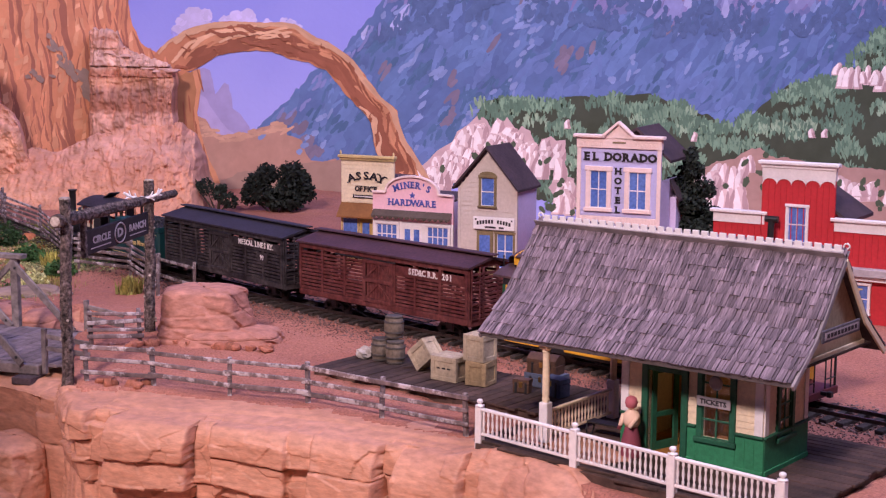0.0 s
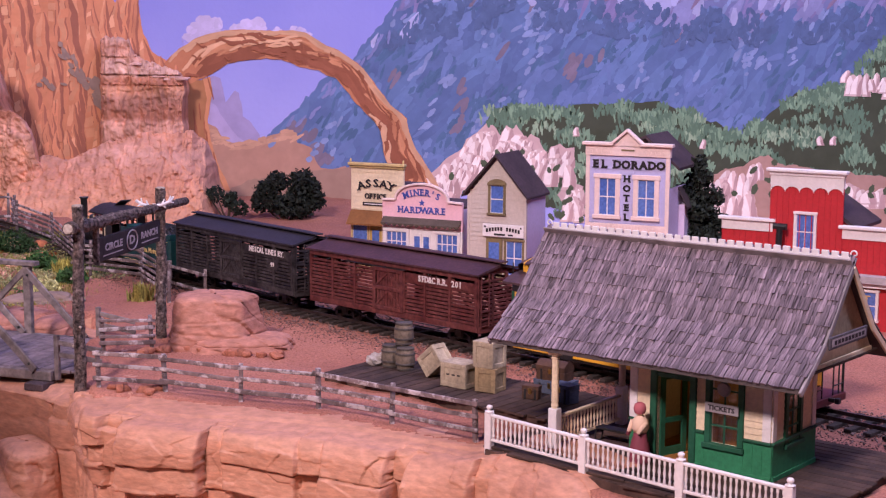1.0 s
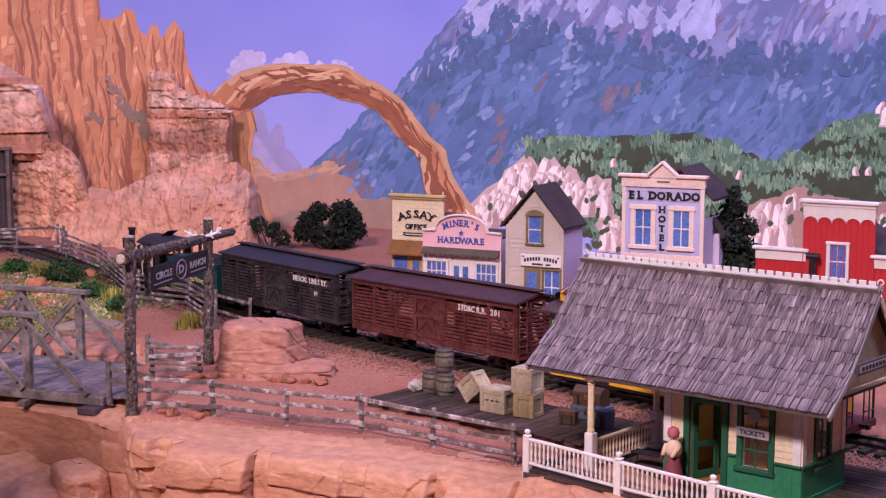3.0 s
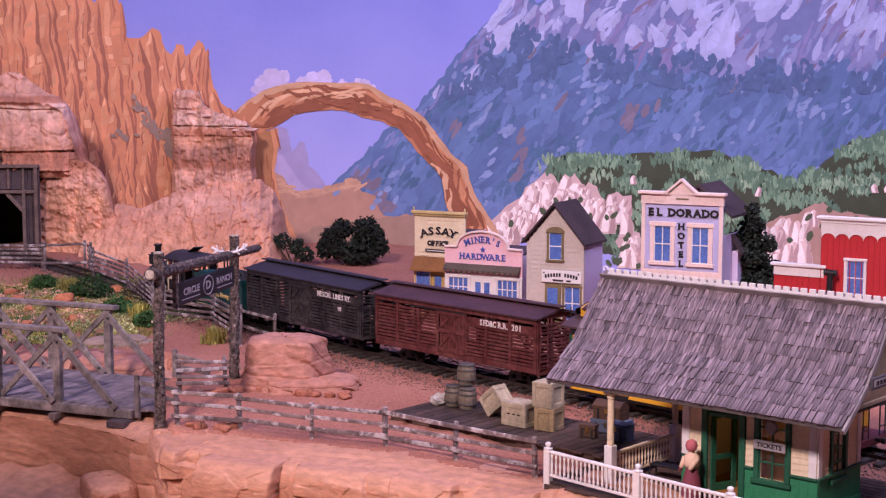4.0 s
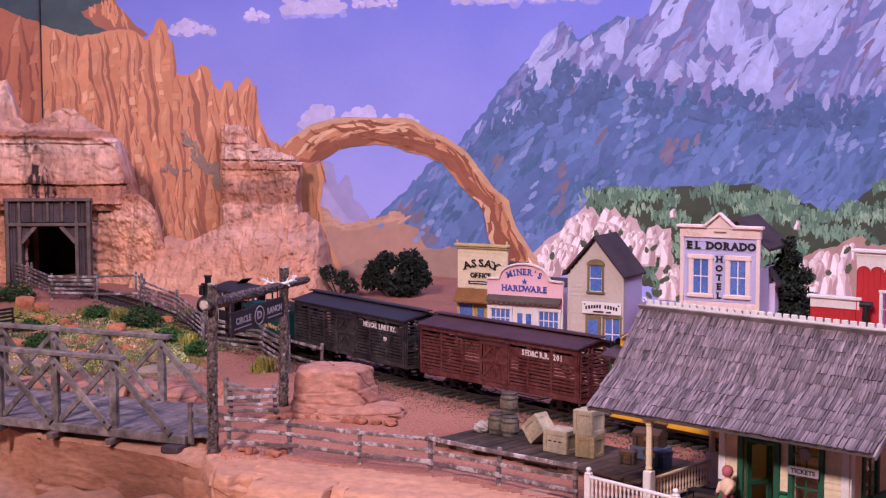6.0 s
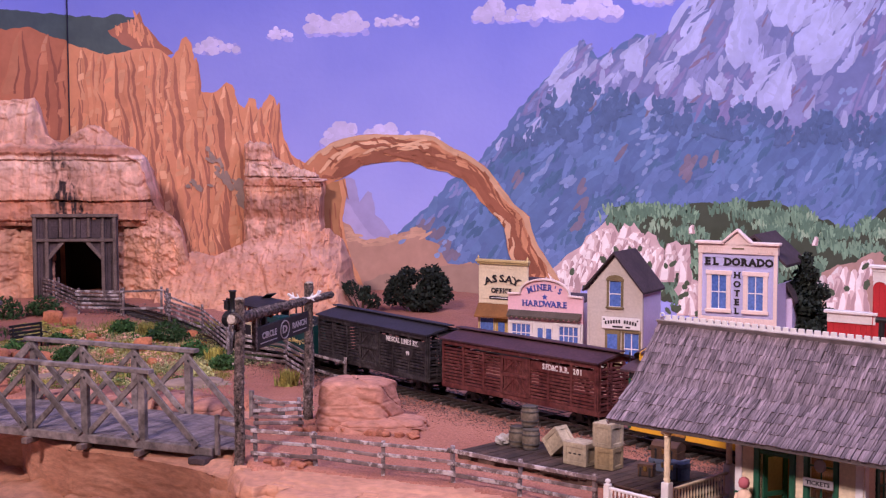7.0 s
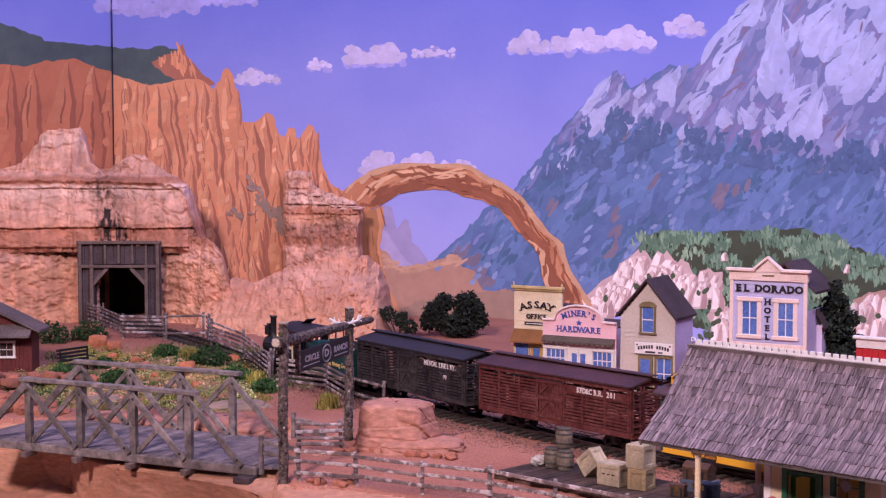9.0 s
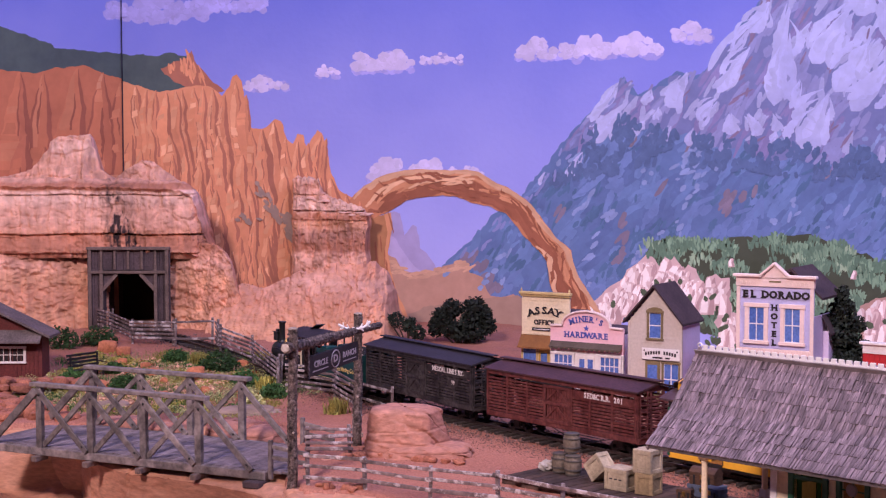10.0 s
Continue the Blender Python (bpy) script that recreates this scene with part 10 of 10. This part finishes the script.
bush("tree", -10.4, 192, 0.3, [(-2.6, 0, 4.0, 1.5, 1.4, 1.4), (-1.2, -0.3, 5.2, 1.4, 1.3, 1.2), (-3.4, 0, 2.6, 1.2, 1.2, 1.2), (-1.5, -0.6, 2.7, 1.5, 1.4, 1.3), (1.6, -0.3, 5.3, 1.5, 1.4, 1.3), (2.9, 0, 4.4, 1.3, 1.3, 1.3), (1.2, -0.6, 3.6, 1.4, 1.3, 1.3), (3.6, 0, 2.8, 1.1, 1.1, 1.2), (2.0, -0.5, 1.9, 1.4, 1.3, 1.2), (0, -0.6, 1.8, 1.3, 1.2, 1.1), (2.4, 0, 5.9, 0.8, 0.8, 0.8)], 4600, (0.16, 0.42), 3, LEAF_DARK, "dark round shrubby tree before the painted wall", "tree")
bush("bush", -17.8, 191, 0.9, [(-1.4, 0, 3.1, 1.1, 0.9, 1.0), (0.2, 0, 2.3, 1.0, 0.9, 0.9), (1.5, -0.5, 1.5, 1.1, 0.9, 1.0), (-2.6, 0, 3.3, 0.6, 0.6, 0.6), (0.6, -0.2, 3.0, 0.6, 0.6, 0.5)], 950, (0.14, 0.34), 5, LEAF_DARK, "dark straggling bush on the rock slope")
bush("conifer", 30.0, 139, 2.6, [(q[0] * 1.35, q[1], q[2], q[3] * 1.3, q[4] * 1.2, q[5]) for q in [(-0.9, 0, 1.4, 1.5, 1.4, 1.3), (1.1, -0.2, 1.5, 1.4, 1.4, 1.4), (0.2, 0, 3.4, 1.7, 1.5, 1.3), (-1.3, 0, 3.9, 0.9, 0.9, 0.9), (1.3, 0, 4.6, 0.9, 0.9, 0.9), (-0.2, 0, 5.6, 1.5, 1.4, 1.2), (0.9, 0, 6.9, 0.9, 0.9, 0.9), (-0.7, 0, 7.3, 0.9, 0.9, 0.9), (0.1, 0, 8.6, 0.9, 0.9, 0.9), (0.1, 0, 10.0, 0.5, 0.5, 0.7), (0, 0, -1, 1.9, 1.6, 1.5)]], 7600, (0.13, 0.36), 7, LEAF_DARK, "dark conifer beside the hotel", "tree")
rnd = random.Random(61)
for i, (x, y, r, mt, nm, lb) in enumerate([(-50.6, 163.5, 1.0, LEAF_GREEN, "bush", "small green bush in the desert garden"), (-38.2, 165.0, 2.0, LEAF_GREEN, "bush", "round green bush in the desert garden"), (-33.6, 157.0, 1.35, LEAF_GREEN, "bush", "small green bush in the desert garden"), (-28.8, 148.8, 1.2, LEAF_GREEN, "bush", "low green bush by the fence"), (-46.2, 152.5, 1.4, LEAF_GREEN, "bush", "low green bush on the garden bank"), (-62.0, 178.5, 2.2, LEAF_GREEN, "bush", "spreading green bush below the tunnel"), (-57.5, 180.5, 2.0, LEAF_GREEN, "bush", "spreading green bush below the tunnel"), (-44.8, 170.5, 1.3, LEAF_GREEN, "bush", "small green bush by the fence"), (-53.5, 157.0, 1.3, LEAF_GREEN, "bush", "low green bush beside the bench"), (-30, 143, 1.0, LEAF_SAGE, "bush", "pale sage bush on the bank")]):
    bush(nm, x, y, gz(x, y), [(0, 0, r * 0.6, r, r, r * 0.75), (r * 0.6, 0, r * 0.4, r * 0.7, r * 0.7, r * 0.55), (-r * 0.6, -0.2, r * 0.4, r * 0.65, r * 0.6, r * 0.5)], 900, (0.12, 0.3), 90 + i, mt, lb)


def tuft_field(name, n, place, mat, label, seed, h=(0.3, 0.7)):
    rnd = random.Random(seed)
    g = Geo()
    for _ in range(n):
        x, y, z = place(rnd)
        a = rnd.uniform(0, 6.28)
        L = rnd.uniform(*h)
        w = L * 0.12
        dx, dy = math.cos(a), math.sin(a)
        lean = rnd.uniform(0.1, 0.6) * L
        g.add([(x - dy * w, y + dx * w, z - 0.05), (x + dy * w, y - dx * w, z - 0.05), (x + dx * lean, y + dy * lean, z + L)], [(0, 1, 2)])
    return solo(name, g, mat, label, "grass", kind="stuff")


def patches(seed, n, area, spread):
    r = random.Random(seed)
    cs = [(r.uniform(area[0], area[1]), r.uniform(area[2], area[3])) for _ in range(n)]
    def place(rnd):
        c = rnd.choice(cs)
        x, y = c[0] + rnd.gauss(0, spread), c[1] + rnd.gauss(0, spread)
        while canyon(x, y) > 0.05:
            y += 1
        return (x, y, gz(x, y))
    return place


GARDEN = (-58, -27, 138, 176)
tuft_field("garden_grass", 12000, patches(1, 46, GARDEN, 1.5), LEAF_SAGE, "pale sage ground cover in the desert garden", 71, (0.15, 0.4))
tuft_field("garden_grass", 11000, patches(2, 38, GARDEN, 1.1), LEAF_YELLOW, "yellow grass tufts in the desert garden", 72, (0.2, 0.5))
tuft_field("garden_grass", 6500, patches(3, 34, GARDEN, 1.2), LEAF_GREEN, "green ground cover in the desert garden", 73, (0.2, 0.6))
for i, (x, y) in enumerate([(-20.6, 139.0), (-30.6, 154.0), (-41.5, 169.0)]):
    z0 = gz(x, y)
    tuft_field("grass_tuft", 260, lambda r, x=x, y=y, z0=z0: (x + r.gauss(0, 0.45), y + r.gauss(0, 0.4), z0), LEAF_YELLOW, "tall yellow grass tuft", 80 + i, (0.6, 1.7))
for i, (x, y, r) in enumerate([(-55.0, 176.5, 1.4), (-52.5, 174.5, 1.1), (-40.2, 160.5, 1.5), (-49.0, 152.5, 1.3), (-45.5, 162, 0.9), (-34.5, 160.5, 1.0), (-37.0, 152.0, 0.7), (-43, 157.5, 0.6), (-47.5, 166, 0.7), (-33.0, 150.5, 0.8), (-36.0, 168.5, 0.8), (-51.0, 168.5, 0.7), (-40.5, 147.5, 0.8), (-31.5, 146.0, 0.9)]):
    boulder("boulder", x, y, gz(x, y) + r * 0.3, r, r * 0.8, r * 0.75, 140 + i, material("orange_rock", (0.56, 0.20, 0.10), 0.9, vary=0.25) if i == 0 else bpy.data.materials["orange_rock"], "small orange rock in the desert garden", n=24, turn=50 * i)

def mounds(name, n, place, r, mat, label, seed):
    """Low cushions of ground cover."""
    rnd = random.Random(seed)
    g = Geo()
    for _ in range(n):
        x, y, z = place(rnd)
        q = rnd.uniform(*r)
        for _ in range(34):
            a, h = rnd.uniform(0, 6.28), rnd.random()
            d = q * math.sqrt(rnd.random())
            c = Vector((x + d * math.cos(a), y + d * math.sin(a), z + 0.55 * q * (1 - (d / q) ** 2) * h))
            s_ = rnd.uniform(0.07, 0.2)
            p4 = [c + Vector((rnd.uniform(-1, 1), rnd.uniform(-1, 1), rnd.uniform(-0.6, 1))) * s_ for _ in range(4)]
            g.add(p4, [(0, 1, 2), (0, 2, 3), (0, 3, 1), (1, 3, 2)])
    solo(name, g, mat, label, "plants", kind="stuff")


mounds("ground_cover", 420, patches(11, 30, GARDEN, 1.8), (0.5, 1.2), LEAF_SAGE, "pale sage cushions in the desert garden", 91)
mounds("ground_cover", 420, patches(12, 26, GARDEN, 1.6), (0.4, 1.0), LEAF_YELLOW, "yellow-green cushions in the desert garden", 92)
mounds("ground_cover", 120, patches(13, 22, GARDEN, 1.6), (0.4, 0.9), LEAF_GREEN, "green cushions in the desert garden", 93)
mounds("ground_cover", 40, patches(14, 12, GARDEN, 1.4), (0.3, 0.7), LEAF_ORANGE, "rust-coloured cushions in the desert garden", 94)

# ---- cabin ----
cab = thing("red_cabin", -58.3, 160.5, 0.8, 3, "dark red board cabin with grey roof and white window", "cabin")
CABIN_RED = material("cabin_red", (0.15, 0.03, 0.028), 0.75, vary=0.25, grain=4)
CABIN_ROOF = material("cabin_roof", (0.17, 0.13, 0.13), 0.85, vary=0.3)
part("wall", Geo().plate([(-16, -0.5), (0, -0.5), (0, 4.7), (-8, 8.6), (-16, 4.7)], 0.3), CABIN_RED, cab, "dark red boarded front")
part("wall", Geo().box(-0.3, 0, 0.3, 3.2, -0.5, 4.7, 0.02), CABIN_RED, cab)
for i in range(32):
    part("batten", Geo().box(-16 + 0.5 * i, -15.93 + 0.5 * i, -0.07, 0, -0.4, 4.6, 0.01), CABIN_RED, cab)
sash_window(cab, -3.75, 1.35, 3.2, 1.6, WHITE, WHITE, cols=4, rows=2, trim=0.26, backing=INK)
part("porch_roof", Geo().add([(-16, 0, 5.1), (0.2, 0, 5.1), (0.2, -1.7, 3.9), (-16, -1.7, 3.9), (-16, 0, 4.9), (0.2, 0, 4.9), (0.2, -1.7, 3.7), (-16, -1.7, 3.7)], [(0, 1, 2, 3), (4, 7, 6, 5), (3, 2, 6, 7), (0, 3, 7, 4), (1, 5, 6, 2)]), CABIN_ROOF, cab)
for sx in (-1, 1):
    xe = -8 + sx * 9.2
    part("roof", Geo().add([(-8, -1.0, 9.0), (xe, -1.0, 4.5), (xe, 3.8, 4.5), (-8, 3.8, 9.0), (-8, -1.0, 8.7), (xe, -1.0, 4.2), (xe, 3.8, 4.2), (-8, 3.8, 8.7)], [(0, 1, 2, 3), (4, 7, 6, 5), (0, 4, 5, 1), (1, 5, 6, 2), (2, 6, 7, 3)]), CABIN_ROOF, cab)

# ---- bench ----
bn = thing("garden_bench", -52.6, 160.5, gz(-52.6, 160.5), 57, "black slatted garden bench", "bench")
for i in range(3):
    part("seat_slat", Geo().box(-2.3, 2.3, -0.2 + 0.4 * i, 0.12 + 0.4 * i, 1.0, 1.1, 0.02), BLACK, bn)
for i in range(4):
    part("back_slat", Geo().box(-2.3, 2.3, 1.05 + 0.08 * i, 1.15 + 0.08 * i, 1.3 + 0.42 * i, 1.58 + 0.42 * i, 0.02), BLACK, bn)
for x in (-2.0, 2.0):
    part("leg", Geo().box(x - 0.1, x + 0.1, -0.15, 0.0, 0, 1.0, 0.02).box(x - 0.1, x + 0.1, 0.95, 1.1, 0, 2.9, 0.02).box(x - 0.1, x + 0.1, -0.2, 1.1, 1.7, 1.82, 0.02), BLACK, bn)

# ---- freight on the platform ----
BARREL = material("barrel_oak", (0.21, 0.165, 0.125), 0.8, vary=0.3, grain=5, bump=0.3, island=0.15)
CRATE = material("crate_pine", (0.40, 0.29, 0.16), 0.8, vary=0.2, grain=4, bump=0.3, island=0.12)
CRATE_L = material("crate_pine_pale", (0.50, 0.41, 0.29), 0.8, vary=0.2, grain=4, bump=0.3, island=0.1)


HOOP = material("rusty_hoop", (0.10, 0.085, 0.075), 0.7, vary=0.3, grain=5)


def barrel(x, y, z):
    b = thing("barrel", x, y, z, 17 * x, "weathered oak barrel with iron hoops on the platform", "barrel", "barrels on the platform")
    R = lambda f: 0.55 + 0.15 * math.sin(math.pi * f)
    n = 14
    for i in range(n):
        rows = []
        for j in range(7):
            f = j / 6
            rows.append([(R(f) * math.cos(2 * math.pi * (i + q) / n), R(f) * math.sin(2 * math.pi * (i + q) / n), 1.62 * f) for q in (0.04, 0.5, 0.96)])
        part("stave", Geo().grid(rows), BARREL, b)
    part("head", Geo().lathe([(0.53, 1.5), (0.5, 1.54), (0.001, 1.55)], 20), BARREL, b)
    part("drum", Geo().lathe([(R(f) * 0.97, 0.05 + 1.5 * f) for f in (0, 0.25, 0.5, 0.75, 1)], 20), BARREL, b)
    for f in (0.06, 0.28, 0.72, 0.94):
        r = R(f) + 0.03
        part("hoop", Geo().lathe([(r, -0.07), (r + 0.02, -0.05), (r + 0.02, 0.05), (r, 0.07)], 24, pose(0, 0, 1.62 * f)), HOOP, b)
    return b


for lx, ly, z in ((-33.6, 7.7, 0.6), (-32.15, 7.6, 0.6), (-32.8, 8.2, 2.24)):
    barrel(*local(lx, ly), z)


def crate(lx, ly, z, w, d, h, turn, mat, tilt=0, seed=1, marks=False):
    x, y = local(lx, ly)
    c = thing("wooden_crate", x, y, z, DT + turn, "battened pine crate on the freight platform" if not tilt else "pine crate leaning against another crate", "crate", "crates on the platform")
    if tilt:
        c.matrix_basis = cm(pose(x, y, z, 0, 0, DT + turn) @ pose(0, 0, 0, 0, tilt, 0))
    part("box", Geo().box(-w / 2 + 0.06, w / 2 - 0.06, -d / 2 + 0.06, d / 2 - 0.06, 0.04, h - 0.04, 0.02), mat, c)
    t = 0.3
    for sy in (-1, 1):
        y0 = sy * d / 2
        for a, b, z0, z1 in ((-w / 2, -w / 2 + t, 0, h), (w / 2 - t, w / 2, 0, h), (-w / 2 + t, w / 2 - t, 0, t), (-w / 2 + t, w / 2 - t, h - t, h)):
            part("batten", Geo().box(a, b, min(y0, y0 - sy * 0.1), max(y0, y0 - sy * 0.1), z0, z1, 0.02), mat, c)
    for sx in (-1, 1):
        x0 = sx * w / 2
        for a, b, z0, z1 in ((-d / 2 + 0.1, -d / 2 + t, 0, h), (d / 2 - t, d / 2 - 0.1, 0, h), (-d / 2 + t, d / 2 - t, 0, t), (-d / 2 + t, d / 2 - t, h - t, h)):
            part("batten", Geo().box(min(x0, x0 - sx * 0.1), max(x0, x0 - sx * 0.1), a, b, z0, z1, 0.02), mat, c)
    for i in range(4):
        part("lid_board", Geo().box(-w / 2, w / 2, -d / 2 + d * i / 4 + 0.015, -d / 2 + d * (i + 1) / 4 - 0.015, h - 0.03, h + 0.06, 0.015), mat, c)
    if marks:
        for q in (-0.45, 0.0, 0.42):
            part("stencil_bar", Geo().box(q - 0.13, q + 0.13, -d / 2 + 0.04, -d / 2 + 0.055, h * 0.5, h * 0.56, 0), INK, c)
    return c


crate(-26.2, 6.4, 0.62, 2.1, 1.75, 1.6, 2, CRATE_L, 0, 1, True)
crate(-28.6, 7.2, 1.2, 1.85, 1.3, 1.5, -4, CRATE_L, -40, 2)
crate(-23.8, 6.6, 0.62, 1.55, 1.55, 1.55, 8, CRATE, 0, 3)
crate(-23.9, 6.6, 2.25, 1.65, 1.6, 1.7, 2, CRATE_L, 0, 4)
LEATHER = material("brown_leather", (0.10, 0.05, 0.03), 0.6, vary=0.25, grain=4)
BLUEBAG = material("blue_grey_canvas", (0.10, 0.12, 0.18), 0.8, vary=0.2)


def luggage(name, lx, ly, z, w, d, h, turn, mat, label, dome=0.0):
    x, y = local(lx, ly)
    c = thing(name, x, y, z, DT + turn, label, "luggage")
    part("body", Geo().box(-w / 2, w / 2, -d / 2, d / 2, 0, h, 0.06), mat, c)
    prof_ = [(-d / 2, h), (-d / 2, h + 0.3)] + [(-d / 2 + d * i / 8, h + 0.3 + dome * math.sin(math.pi * i / 8)) for i in range(1, 8)] + [(d / 2, h + 0.3), (d / 2, h)]
    part("lid", Geo().plate(prof_, w, pose(-w / 2, 0, 0), "x"), mat, c)
    for q in (-w * 0.3, w * 0.3):
        part("strap", Geo().box(q - 0.08, q + 0.08, -d / 2 - 0.03, d / 2 + 0.03, 0, h + 0.1, 0.01), BLACK, c)
    part("clasp", Geo().box(-0.12, 0.12, -d / 2 - 0.06, -d / 2, h - 0.2, h + 0.15, 0.01), BRASS, c)


luggage("travel_trunk", -20.2, 8.9, 1.22, 2.2, 1.25, 0.95, 4, LEATHER, "brown dome-topped travel trunk stacked on a case", 0.35)
luggage("suitcase", -20.1, 8.9, 0.6, 2.6, 1.5, 0.62, 0, BLUEBAG, "blue-grey flat case under the trunk")
luggage("suitcase", -20.4, 6.6, 0.6, 1.15, 0.7, 0.6, 15, LEATHER, "small brown suitcase on the platform")
luggage("suitcase", -18.3, 7.3, 0.6, 1.7, 1.0, 0.9, -10, BLUEBAG, "dark canvas bag on the platform")
sk = []
for j in range(13):
    th = math.pi * j / 12
    row = []
    for i in range(25):
        ph = 2 * math.pi * (i % 24) / 24
        q = Vector((math.sin(th) * math.cos(ph), math.sin(th) * math.sin(ph), math.cos(th)))
        r = 1 + 0.5 * noise.noise(q * 2.1) + 0.35 * abs(noise.noise(q * 4.5 + Vector((3, 0, 0))))
        row.append((q.x * 0.62 * r, q.y * 0.42 * r, 0.4 + q.z * 0.42 * r))
    sk.append(row)
solo("cloth_sack", Geo().grid(sk), material("pale_sacking", (0.50, 0.45, 0.41), 0.9, vary=0.2, grain=5), "crumpled pale cloth sack at the platform's end", "sack", at=pose(*local(-34.75, 7.4), 0.6))
# porch bench: curled iron
pb = thing("porch_bench", *local(-10.3, 1.0), 0.6, DT, "low curled black iron seat on the porch", "bench")
part("seat", Geo().box(-1.2, 1.2, -0.4, 0.4, 0.8, 0.92, 0.03), BLACK, pb)
for sx in (-1.2, 1.2):
    cr = Geo()
    for i in range(10):
        a0, a1 = radians(36 * i), radians(36 * (i + 1))
        cr.tube((sx, 0.4 * math.cos(a0), 0.4 + 0.4 * math.sin(a0)), (sx, 0.4 * math.cos(a1), 0.4 + 0.4 * math.sin(a1)), 0.05, n=6)
    part("iron_scroll", cr, BLACK, pb)
